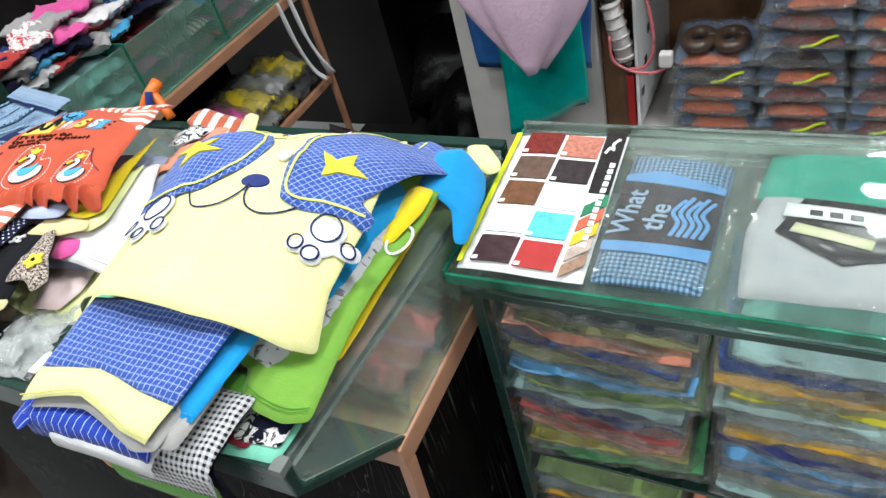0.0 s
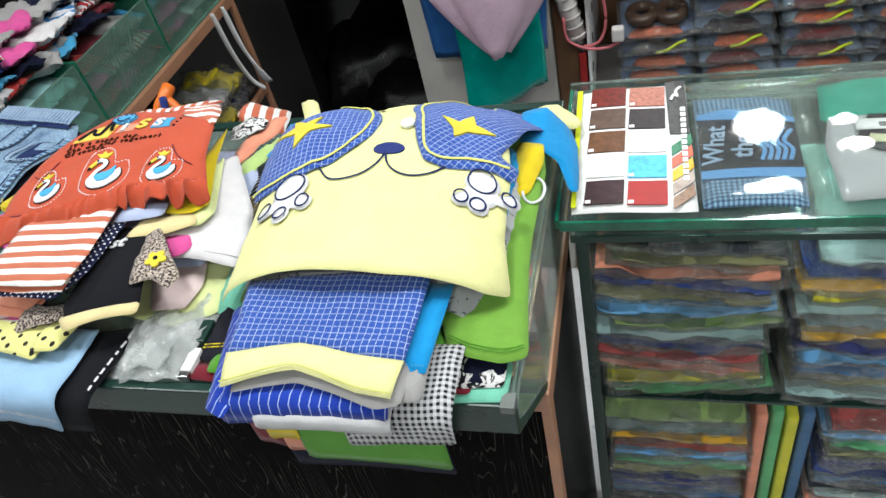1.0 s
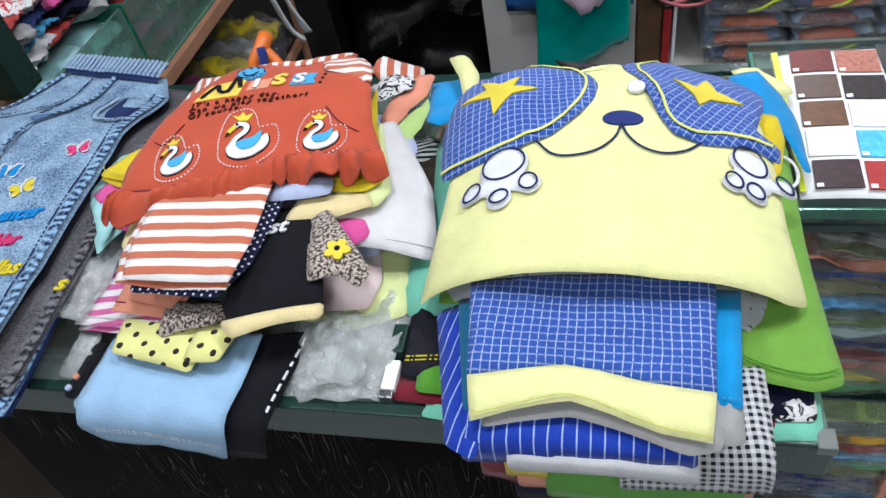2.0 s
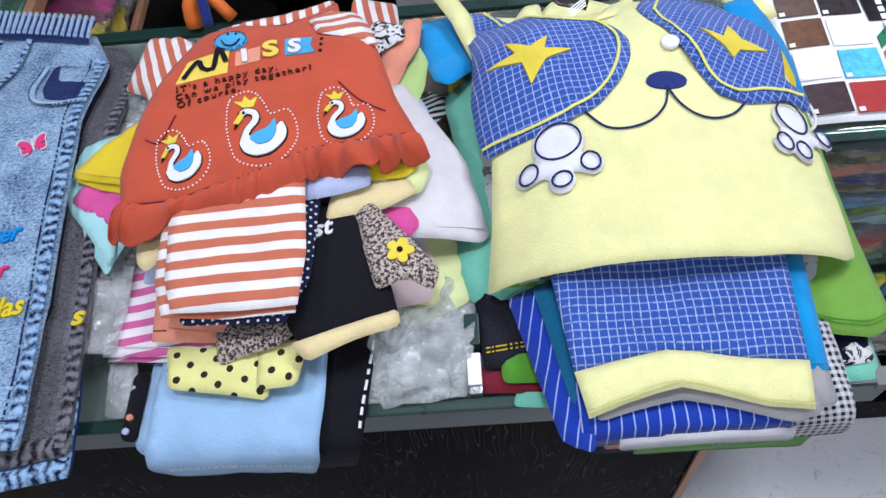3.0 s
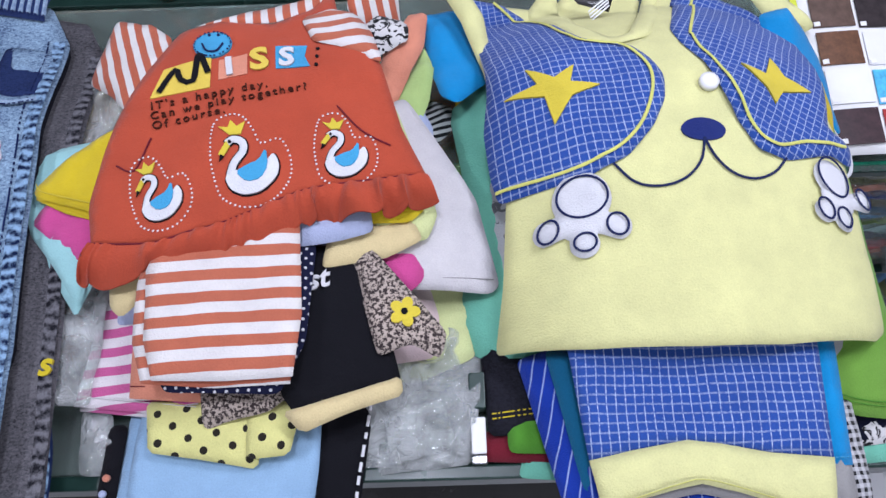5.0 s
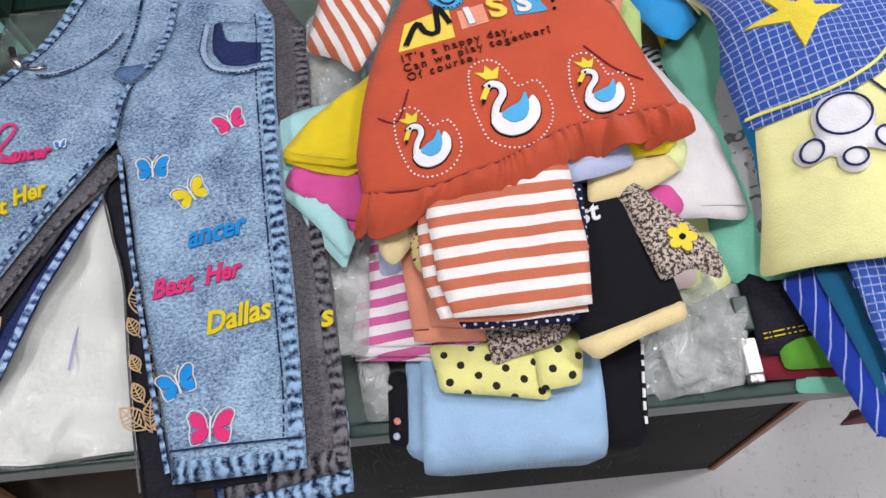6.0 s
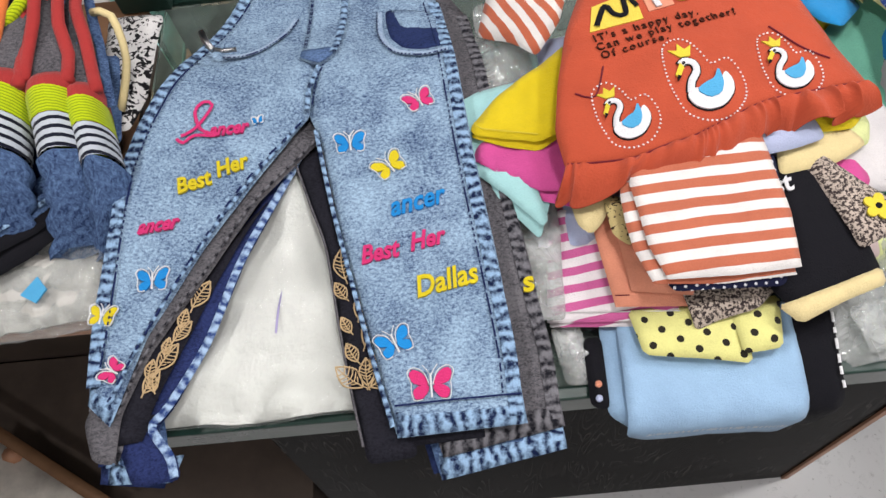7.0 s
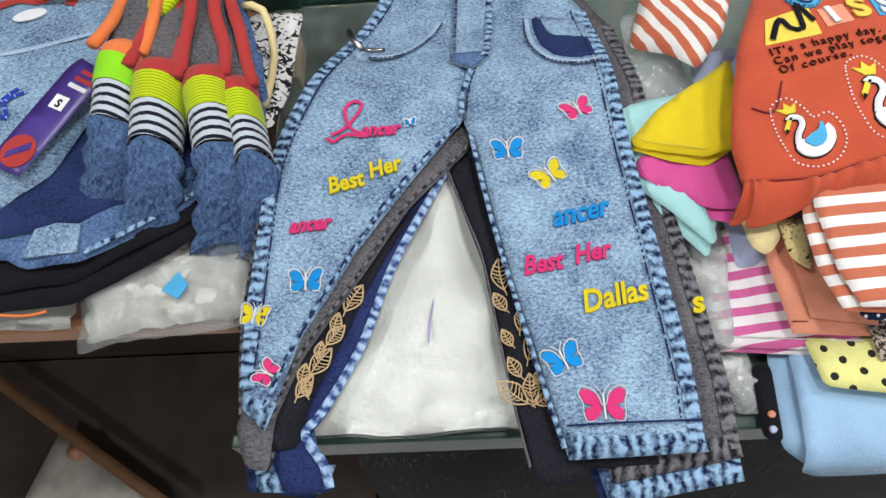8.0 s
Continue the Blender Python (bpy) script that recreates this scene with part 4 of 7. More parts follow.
sheet("body", [(-0.25, 0.092), (-0.25, 0.26), (-0.03, 0.285), (-0.018, 0.25), (-0.015, 0.15), (-0.014, 0.08), (-0.02, 0.068), (-0.06, 0.075)], zg, GREYPRINT, greyt, 0.005, amp=0.002)
bright = garment("bright_blue_tshirt", (-0.13, 0.2, Z), "bright blue t-shirt under the dog shirt", "t-shirt")
zb = dome(-0.13, 0.21, Z + 0.066, 3.0, 0.9, 4.0, Z + 0.006)
sheet("body", [(-0.235, 0.118), (-0.24, 0.3), (-0.2, 0.33), (-0.06, 0.32), (-0.022, 0.29), (-0.028, 0.115), (-0.1, 0.115)], zb, BRIGHT, bright, 0.007)
zbr = lambda x, y: 0.972 - 0.9 * np.maximum(x + 0.012, 0)
sheet("sleeve", [(-0.03, 0.27), (-0.035, 0.345), (-0.006, 0.352), (0.012, 0.342), (0.019, 0.320), (0.022, 0.285), (0.023, 0.258), (0.016, 0.252), (0.004, 0.282), (-0.012, 0.285)], zbr, BRIGHT, bright, 0.004, amp=0.003, scale=45)
sheet("sleeve", [(-0.2960, 0.3651), (-0.2564, 0.3655), (-0.2432, 0.2826), (-0.2683, 0.2589), (-0.2786, 0.2660), (-0.2854, 0.2948)], lambda x, y: 0.992 - 0.26 * np.maximum(y - 0.26, 0), BRIGHT, bright, 0.005, amp=0.004, scale=45)

# trousers that go with the shirt, and the folded stack that hangs over the counter's edge
STACK = "stack hanging over the counter's edge"


def hanging(name, x0, x1, drop, zt, mat, label, category, thick=0.005, back=0.07, skew=0.0, out=0.05, r=0.012, ye=FRONT, turn=0.0, wave=0.003):
    """Folded cloth lying on the pile, its front end hanging down past the edge."""
    x0, x1, ye = x0 + 0.006, x1 + 0.006, ye + 0.011
    length = drop + r * (math.pi / 2 - 1)
    pts = [(x0, ye - length + skew), ((x0 + x1) / 2, ye - length + wave), (x1, ye - length - skew), (x1, back), (x0, back)]
    return tagged(sheet(name, pts, flat(zt), mat, None, thick, 0.007, turn, 0.004, 0.0018, 40, 1, (ye, r, out)), label, category, STACK)


hanging("navy_trousers", -0.190, -0.060, 0.074, 0.9605, NAVYDARK, "dark navy trousers hanging over the counter's edge", "trousers", 0.005, out=0.0, r=0.010, ye=-0.002)
hanging("salmon_trousers", -0.186, -0.150, 0.052, 0.966, SALMON, "salmon trousers hanging over the counter's edge", "trousers", 0.005, out=0.02, r=0.012, ye=-0.004)
hanging("green_trousers", -0.168, -0.057, 0.060, 0.9715, GREEN, "grass green trousers hanging over the counter's edge", "trousers", 0.006, skew=0.002, out=0.02, r=0.014, ye=-0.006)
hanging("maroon_trousers", -0.208, -0.186, 0.046, 0.966, MAROON, "maroon trousers hanging over the counter's edge", "trousers", 0.006, skew=0.004, out=0.02, r=0.011, ye=-0.004)
hanging("grey_check_trousers", -0.206, -0.188, 0.014, 0.972, GREY, "grey checked trousers hanging over the counter's edge", "trousers", 0.005, out=0.02, ye=-0.006)
hanging("mustard_trousers", -0.191, -0.166, 0.036, 0.974, GOLD, "mustard yellow trousers hanging over the counter's edge", "trousers", 0.006, out=0.02, r=0.012, ye=-0.009)
hanging("checked_trousers", -0.125, -0.046, 0.032, 0.980, CHECKER, "black and white checked trousers hanging over the edge", "trousers", 0.007, back=0.05, skew=-0.004, out=0.05, r=0.015, ye=-0.010, turn=4)
hanging("white_trousers", -0.186, -0.085, 0.014, 0.982, WHITE, "white trousers folded in the stack", "trousers", 0.004, out=0.1, r=0.008, ye=-0.024)
bp = hanging("pinstriped_trousers", -0.212, -0.086, 0.014, 0.991, BLUEPIN, "royal blue pinstriped trousers folded in the stack", "trousers", 0.009, back=0.08, skew=-0.006, out=0.1, r=0.009, ye=-0.020)
one_piece("pinstriped_shorts", [(-0.238, 0.08), (-0.214, 0.085), (-0.192, 0.0), (-0.196, -0.028), (-0.214, -0.02), (-0.226, 0.03)], lambda x, y: 0.988 + 0.35 * np.minimum(x + 0.21, 0), BLUEPIN, "royal blue pinstriped shorts folded in the stack", "shorts", 0.014, turn=-14)
one_piece("teal_trousers", [(-0.222, 0.082), (-0.2, 0.082), (-0.188, 0.0), (-0.206, 0.0)], flat(0.992), cloth("teal_blue_jersey", C(30, 110, 150)), "teal blue trousers in the stack", "trousers", 0.006)
one_piece("grey_shorts", [(-0.194, -0.0125), (-0.189, 0.05), (-0.07, 0.06), (-0.068, -0.0145), (-0.085, -0.0195), (-0.12, -0.0085), (-0.145, -0.0025), (-0.17, -0.007)], dome(-0.13, 0.03, 0.9985, 0.3, 0.8, 1), GREY, "grey marl shorts folded in the stack", "shorts", 0.003, amp=0.0008)
one_piece("grey_trousers", [(-0.085, -0.012), (-0.09, 0.045), (-0.056, 0.045), (-0.057, -0.010)], flat(0.995), GREY, "grey marl trousers folded in the stack", "trousers", 0.007)
bt = garment("bright_blue_trousers", (-0.07, 0.04, 0.99), "bright blue trousers folded in the stack", "trousers", STACK)
zbt = lambda x, y: 0.9965 + 0.02 * y
sheet("leg", [(-0.12, 0.010), (-0.12, 0.09), (-0.0515, 0.089), (-0.0573, 0.010)], zbt, BRIGHT, bt, 0.004, smooth=0, amp=0.0006)
ribbon("hem_stitch", [(-0.08, 0.014), (-0.0575, 0.014)], 0.0008, zbt, SKYBLUE, bt, 0.0005, dash=(0.002, 0.6))
zp = lambda x, y: 1.0035 + 0.06 * np.maximum(y, 0) - 0.2 * np.maximum(-y, 0) + 0.003 * np.exp(-((x + 0.15) / 0.03) ** 2 - (y / 0.03) ** 2)
ct = garment("checked_trousers", (-0.14, 0.03, 1.0), "blue checked trousers with a pale yellow hem band", "trousers", STACK)
SEAMLINE = [(-0.2041, 0.0155), (-0.1806, 0.0201), (-0.1496, 0.0248), (-0.1312, 0.0223), (-0.1045, 0.0169), (-0.0707, 0.0135)]
sheet("leg", [*SEAMLINE[::-1], *[(-0.2112, 0.082), (-0.153, 0.089), (-0.1102, 0.091), (-0.0663, 0.090)]], zp, BLUECHECK, ct, 0.004, 0.006, -1, amp=0.0012, smooth=0)
sheet("hem_band", [*SEAMLINE, (-0.0742, -0.0143), (-0.0992, -0.0111), (-0.1246, -0.0034), (-0.1453, 0.0015), (-0.1601, -0.0011), (-0.178, -0.0053), (-0.1988, -0.0118)], zp, YELLOW, ct, 0.005, 0.006, amp=0.0006, smooth=0, lift=0.0012)
ribbon("hem_stitch", [(-0.1985, -0.0095), (-0.1601, 0.001), (-0.1453, 0.0035), (-0.1246, -0.0014), (-0.0992, -0.0091), (-0.0745, -0.0123)], 0.0006, zp, PIPING, ct, 0.0018)

# the dog shirt
dog = garment("dog_shirt", (-0.14, 0.2, 1.0), "pale yellow child's shirt with a dog face and checked blue vest", "shirt")
sheet("body", [(-0.2589, 0.3945), (-0.2272, 0.3881), (-0.2009, 0.3838), (-0.1894, 0.3873), (-0.1894, 0.3124), (-0.1774, 0.2855), (-0.1594, 0.2826), (-0.1441, 0.2880), (-0.1359, 0.3113), (-0.1036, 0.3913), (-0.0849, 0.3893), (-0.0434, 0.3774), (-0.0105, 0.3590), (-0.0343, 0.2666), (-0.0228, 0.2022), (-0.0203, 0.1331), (-0.0119, 0.0889), (-0.0280, 0.0785), (-0.0919, 0.0713), (-0.1461, 0.0701), (-0.1974, 0.0734), (-0.2505, 0.0818), (-0.2443, 0.1211), (-0.2399, 0.1766), (-0.2486, 0.2672)], zA, YELLOW, dog, 0.004, 0.006, amp=0)
sheet("collar", [(-0.2081, 0.3771), (-0.1958, 0.3973), (-0.1811, 0.3996), (-0.1797, 0.3174), (-0.1637, 0.2913), (-0.1503, 0.2941), (-0.1340, 0.3286), (-0.1078, 0.3969), (-0.0963, 0.3936), (-0.1200, 0.3243), (-0.1364, 0.2900), (-0.1591, 0.2815), (-0.1878, 0.2835)], zA, YELLOW, dog, 0.004, 0.006, amp=0.0006, lift=0.0015)
sheet("collar_inside", [(-0.1893, 0.3817), (-0.1866, 0.3062), (-0.1682, 0.2896), (-0.1508, 0.2920), (-0.1395, 0.3016), (-0.1099, 0.3957), (-0.1371, 0.4101), (-0.1686, 0.4098)], raised(zA, -0.006), YELLOW, dog, 0.003, 0.006)
sheet("sleeve", [(-0.2788, 0.3703), (-0.2593, 0.3705), (-0.2452, 0.3420), (-0.2415, 0.2974), (-0.2463, 0.2768), (-0.2527, 0.2995), (-0.2626, 0.3368)], lambda x, y: 0.988 + 0.15 * np.maximum(0.33 - y, 0), YELLOW, dog, 0.008, 0.006)
sheet("sleeve", [(-0.0275, 0.3909), (-0.0064, 0.3932), (0.0176, 0.3670), (0.0222, 0.3533), (0.0118, 0.3468), (-0.0161, 0.3614)], flat(0.950), YELLOW, dog, 0.008, 0.006)
vl = [(-0.2579, 0.3979), (-0.2293, 0.3881), (-0.2091, 0.3704), (-0.1853, 0.2857), (-0.1558, 0.2763), (-0.1432, 0.2618), (-0.1379, 0.2448), (-0.1401, 0.2268), (-0.1504, 0.2062), (-0.1671, 0.1874), (-0.1950, 0.1738), (-0.2447, 0.1703), (-0.2492, 0.1882), (-0.2523, 0.2198), (-0.2489, 0.2463), (-0.2486, 0.2695), (-0.2519, 0.3203)]
zv = folded(raised(zA, 0.0036), 0.002, 40, 9)
vest = sheet("vest_front", vl, zv, BLUECHECK, dog, 0.004, 0.006, 6, amp=0)
vr = [(-0.0849, 0.3937), (-0.0661, 0.3939), (-0.0289, 0.3720), (-0.0025, 0.3459), (-0.0176, 0.2864), (-0.0231, 0.2486), (-0.0327, 0.2141), (-0.0167, 0.2056), (-0.0185, 0.1897), (-0.0355, 0.1941), (-0.0707, 0.1839), (-0.0883, 0.1889), (-0.0976, 0.2087), (-0.1047, 0.2323), (-0.1103, 0.2580), (-0.1196, 0.2769), (-0.1225, 0.2945)]
vest2 = sheet("vest_front", vr, zv, BLUECHECK, dog, 0.004, 0.006, -28, amp=0)
ribbon("piping", [(-0.2335, 0.3880), (-0.2120, 0.3508), (-0.1896, 0.2824), (-0.1628, 0.2744), (-0.1513, 0.2609), (-0.1466, 0.2458), (-0.1493, 0.2270), (-0.1595, 0.2055), (-0.1764, 0.1904), (-0.2033, 0.1796), (-0.2469, 0.1775)], 0.0022, zv, PIPING, dog, 0.001)
ribbon("piping", [(-0.0703, 0.3872), (-0.1078, 0.2962), (-0.1098, 0.2864), (-0.1092, 0.2727), (-0.1017, 0.2514), (-0.0956, 0.2277), (-0.0896, 0.2038), (-0.0777, 0.1929), (-0.0546, 0.1985), (-0.0228, 0.2022)], 0.0022, zv, PIPING, dog, 0.001)
STAR_L = [(-0.1948, 0.2518), (-0.1984, 0.2377), (-0.1803, 0.2358), (-0.1983, 0.2270), (-0.2100, 0.2094), (-0.2147, 0.2296), (-0.2389, 0.2342), (-0.2185, 0.2392), (-0.2247, 0.2535), (-0.2080, 0.2421)]
STAR_R = [(-0.0618, 0.2659), (-0.0564, 0.2488), (-0.0387, 0.2403), (-0.0617, 0.2350), (-0.0701, 0.2237), (-0.0732, 0.2363), (-0.0861, 0.2550), (-0.0701, 0.2488)]
patch("star", STAR_L, zv, STARGOLD, dog, 0.0016, 0.0016)
patch("star", STAR_R, zv, STARGOLD, dog, 0.0016, 0.0016)
patch("nose", ellipse(-0.1206, 0.2030, 0.0135, 0.0082, -3), zA, NAVY, dog, 0.0014, 0.0014)
ribbon("mouth", [(-0.1771, 0.1828), (-0.1656, 0.1699), (-0.1515, 0.1655), (-0.1366, 0.1700), (-0.1258, 0.1814), (-0.1215, 0.1966)], 0.0016, zA, NAVYLINE, dog, 0.0012)
ribbon("mouth", [(-0.1215, 0.1966), (-0.1168, 0.1826), (-0.1079, 0.1726), (-0.0951, 0.1697), (-0.0813, 0.1749), (-0.0707, 0.1859)], 0.0016, zA, NAVYLINE, dog, 0.0012)


def paw(parent, circles, ovals):
    p = sheet("paw", union_outline(circles), zA, WHITE, parent, 0.004, 0.005, soft=0.002, amp=0, smooth=1, lift=0.0045)
    for o in ovals:
        ribbon("paw_line", ellipse(*o), 0.0014, zA, NAVYLINE, parent, 0.005, closed=True, step=0.0015)


paw(dog, [(-0.1976, 0.1614, 0.017), (-0.2180, 0.1444, 0.0085), (-0.1979, 0.1340, 0.0085), (-0.1792, 0.1424, 0.0085), (-0.1992, 0.1497, 0.014)], [(-0.1976, 0.1623, 0.0145, 0.0125), (-0.2180, 0.1444, 0.0056, 0.0072, -25), (-0.1979, 0.1345, 0.0062, 0.0055), (-0.1792, 0.1429, 0.0058, 0.0068, 20)])
paw(dog, [(-0.0406, 0.1758, 0.0135), (-0.0528, 0.1520, 0.0075), (-0.0399, 0.1482, 0.0075), (-0.0190, 0.1659, 0.0078), (-0.0402, 0.1621, 0.0125)], [(-0.0406, 0.1763, 0.0105, 0.0135, 8), (-0.0528, 0.1530, 0.0052, 0.0068, 10), (-0.0399, 0.1492, 0.0055, 0.0066, -8), (-0.0195, 0.1659, 0.0048, 0.0068, 32)])
bz = float(zA(np.array([-0.111]), np.array([0.235]))[0])
tube("button", [(-0.1119, 0.2368, bz + 0.001), (-0.1119, 0.2368, bz + 0.0045), (-0.1119, 0.2368, bz + 0.005)], [0.0062, 0.0062, 0.004], PAPER, dog, 16)
sheet("neck_label", [(-0.1826, 0.3843), (-0.1409, 0.3733), (-0.1467, 0.3558), (-0.1697, 0.3648)], flat(0.968), INKBLACK, dog, 0.001, 0.01, soft=0, amp=0, smooth=0)
for i in range(4):
    patch("label_bar", [(-0.163 + 0.0005 * i, 0.355 - i * 0.003), (-0.163 + 0.0005 * i, 0.3565 - i * 0.003), (-0.1461, 0.3712 - i * 0.003), (-0.1460, 0.3696 - i * 0.003)], flat(0.968), PAPER, dog, 0.0008, 0.0005, 0.02)

# ---- pile with the orange dress ----
zB = folded(dome(-0.4, 0.24, 1.036, 0.6, 0.9, 2.4), 0.0028, 18, 5)
sky = garment("light_blue_shorts", (-0.41, 0.02, 0.96), "light blue jersey shorts hanging over the counter's edge", "shorts")
SKYFALL = (0.002, 0.016, 0.05)
sheet("leg", [(-0.472, -0.020), (-0.459, -0.036), (-0.415, -0.036), (-0.371, -0.046), (-0.362, -0.02), (-0.358, 0.02), (-0.357, 0.06), (-0.468, 0.06)], flat(0.972), SKY, sky, 0.003, 0.006, amp=0.0028, scale=40, smooth=1, drape=SKYFALL)
for off in (0.0, 0.0025):
    ribbon("hem_stitch", [(-0.459, -0.0275 + off), (-0.415, -0.0275 + off), (-0.369, -0.037 + off)], 0.0008, flat(0.972), WHITETHREAD, sky, 0.002, dash=(0.003, 0.65), drape=SKYFALL)
one_piece("light_blue_trousers", [(-0.482, 0.0), (-0.478, 0.06), (-0.42, 0.06), (-0.42, -0.012), (-0.462, -0.018)], flat(0.965), SKY, "second pair of light blue trousers beneath", "trousers", 0.006, drape=(0.004, 0.014, 0.05))
bkt = garment("black_trousers", (-0.35, 0.01, 0.96), "black trousers with white piping hanging over the edge", "trousers")
BKFALL = (0.004, 0.014, 0.05)
sheet("leg", [(-0.374, -0.040), (-0.37, 0.06), (-0.325, 0.07), (-0.334, 0.0), (-0.344, -0.038)], flat(0.966), BLACK, bkt, 0.005, 0.006, amp=0.002, smooth=1, drape=BKFALL)
ribbon("piping", [(-0.3275, 0.06), (-0.3345, 0.015), (-0.336, 0.0)], 0.002, flat(0.966), WHITE, bkt, 0.0012, dash=(0.009, 0.55), drape=BKFALL)
one_piece("beaded_trousers", [(-0.492, 0.005), (-0.49, 0.05), (-0.478, 0.05), (-0.48, 0.002)], flat(0.966), BLACK, "black trousers with beaded flowers", "trousers", 0.006)
for i, (x, y) in enumerate(((-0.4855, 0.018), (-0.4865, 0.009))):
    tube("bead", [(x, y, 0.966), (x, y, 0.9685)], 0.0022, (SALMON, LILAC)[i], None, 8)
    tagged(bpy.context.scene.objects["bead" if i == 0 else "bead.001"], "small shiny bead sewn on black cloth", "bead", "beads")
one_piece("pale_lime_tshirt", [(-0.39, 0.09), (-0.3, 0.07), (-0.262, 0.086), (-0.262, 0.13), (-0.3, 0.24), (-0.39, 0.22)], flat(0.966), PALELIME, "pale lime t-shirt near the bottom of the pile", "t-shirt", 0.010)
one_piece("pale_pink_tshirt", [(-0.32, 0.08), (-0.288, 0.084), (-0.284, 0.11), (-0.31, 0.2), (-0.38, 0.2)], flat(0.974), cloth("pale_pink_jersey", C(236, 212, 210)), "pale pink t-shirt in the pile", "t-shirt", 0.008)
one_piece("pale_tshirt", [(-0.49, 0.11), (-0.49, 0.29), (-0.31, 0.3), (-0.285, 0.25), (-0.29, 0.13)], flat(0.978), LILAC, "pale blue t-shirt lying flat in the pile", "t-shirt", 0.020, amp=0.003)
one_piece("peach_tshirt", [(-0.3242, 0.2926), (-0.3200, 0.3129), (-0.3018, 0.3467), (-0.2871, 0.3500), (-0.2905, 0.3196), (-0.3002, 0.2950), (-0.3121, 0.2650), (-0.318, 0.255)], flat(0.984), SALMON, "peach t-shirt bunched at the pile's edge", "t-shirt", 0.005, amp=0.005, scale=60)
one_piece("lime_sleeve_tshirt", [(-0.3181, 0.2649), (-0.3028, 0.2935), (-0.2907, 0.3226), (-0.2832, 0.3006), (-0.2880, 0.2684), (-0.3013, 0.2359), (-0.3118, 0.2441)], flat(0.979), cloth("light_lime_jersey", C(196, 224, 140)), "light lime t-shirt bunched between the piles", "t-shirt", 0.014, amp=0.006, scale=60)
one_piece("printed_tshirt", [(-0.3040, 0.2612), (-0.2883, 0.2816), (-0.2708, 0.2752), (-0.2694, 0.2565), (-0.2937, 0.2324)], flat(0.968), cloth("grey_black_stripes", C(200, 204, 200), "stripes", C(24, 26, 28), 0.0052, 0.5), "grey t-shirt with thin black stripes between the piles", "t-shirt", 0.006, amp=0.003, scale=60, turn=25)
one_piece("spotted_tshirt", [(-0.345, 0.325), (-0.3240, 0.3428), (-0.3015, 0.3344), (-0.3016, 0.3181), (-0.3193, 0.3077), (-0.3348, 0.2983)], flat(0.990), ZEBRA, "black and white printed t-shirt sleeve", "t-shirt", 0.006, amp=0.004, scale=60)
white_t = garment("white_tshirt", (-0.3, 0.18, 0.98), "off-white t-shirt beneath the orange dress", "t-shirt")
zw = dome(-0.32, 0.2, 1.004, 3.0, 1.5, 1.5, 0.97)
sheet("body", [(-0.34, 0.14), (-0.36, 0.24), (-0.304, 0.262), (-0.282, 0.225), (-0.258, 0.185), (-0.245, 0.128), (-0.252, 0.122), (-0.31, 0.122)], zw, OFFWHITE, white_t, 0.004, amp=0.003, scale=40)
ribbon("hem_stitch", [(-0.305, 0.128), (-0.249, 0.131)], 0.0006, zw, GREY, white_t, 0.0005)
pst = garment("pink_striped_trousers", (-0.48, 0.09, 0.965), "pink and white striped trousers", "trousers")
zps = lambda x, y: 0.970 + 0.16 * np.maximum(x + 0.515, 0)
sheet("leg", [(-0.512, 0.061), (-0.500, 0.14), (-0.46, 0.15), (-0.425, 0.09), (-0.431, 0.050)], zps, PINKSTRIPE, pst, 0.003, 0.006, 4, amp=0.001, smooth=0)
sheet("under_leg", [(-0.510, 0.059), (-0.498, 0.14), (-0.46, 0.15), (-0.425, 0.09), (-0.429, 0.0475)], raised(zps, -0.0045), PINKSTRIPE, pst, 0.003, 0.006, 4, amp=0.001, smooth=0)
ribbon("hem_stitch", [(-0.5105, 0.067), (-0.47, 0.061), (-0.43, 0.0555)], 0.0006, zps, OFFWHITE, pst, 0.0006)
sal = garment("salmon_shorts", (-0.45, 0.08, 0.98), "salmon shorts under the striped trousers", "shorts")
sheet("leg", [(-0.476, 0.13), (-0.470, 0.061), (-0.421, 0.057), (-0.415, 0.075), (-0.44, 0.13)], flat(0.988), SALMON, sal, 0.003, 0.006, amp=0.0012, smooth=0)
sheet("folded_leg", [(-0.462, 0.125), (-0.459, 0.069), (-0.421, 0.0625), (-0.415, 0.08), (-0.44, 0.13)], flat(0.9925), SALMON, sal, 0.003, 0.006, amp=0.0012, smooth=0)
ribbon("hem_stitch", [(-0.4695, 0.068), (-0.4605, 0.0675)], 0.0006, flat(0.988), MAROON, sal, 0.0006)
one_piece("peach_sleeve", [(-0.49, 0.14), (-0.486, 0.115), (-0.478, 0.108), (-0.468, 0.118), (-0.46, 0.14)], flat(1.0), CREAM, "cream knit sleeve under the dress", "sleeve", 0.008)
one_piece("leopard_trousers", [(-0.468, 0.135), (-0.466, 0.105), (-0.455, 0.095), (-0.45, 0.13)], flat(1.003), cloth("cream_leopard", C(236, 214, 150), "print", C(60, 40, 30), 0.004, 0.6), "cream trousers with dark leopard spots", "trousers", 0.006)
tweed_b = one_piece("speckled_trousers", [(-0.428, 0.07), (-0.424, 0.041), (-0.412, 0.045), (-0.384, 0.05), (-0.36, 0.07)], lambda x, y: 0.992 - 0.5 * np.maximum(0.05 - y, 0), TWEED, "speckled black and cream knit trousers", "trousers", 0.008, amp=0.003, scale=70)
spot = garment("spotted_trousers", (-0.42, 0.04, 0.98), "pale yellow trousers with black polka dots", "trousers")
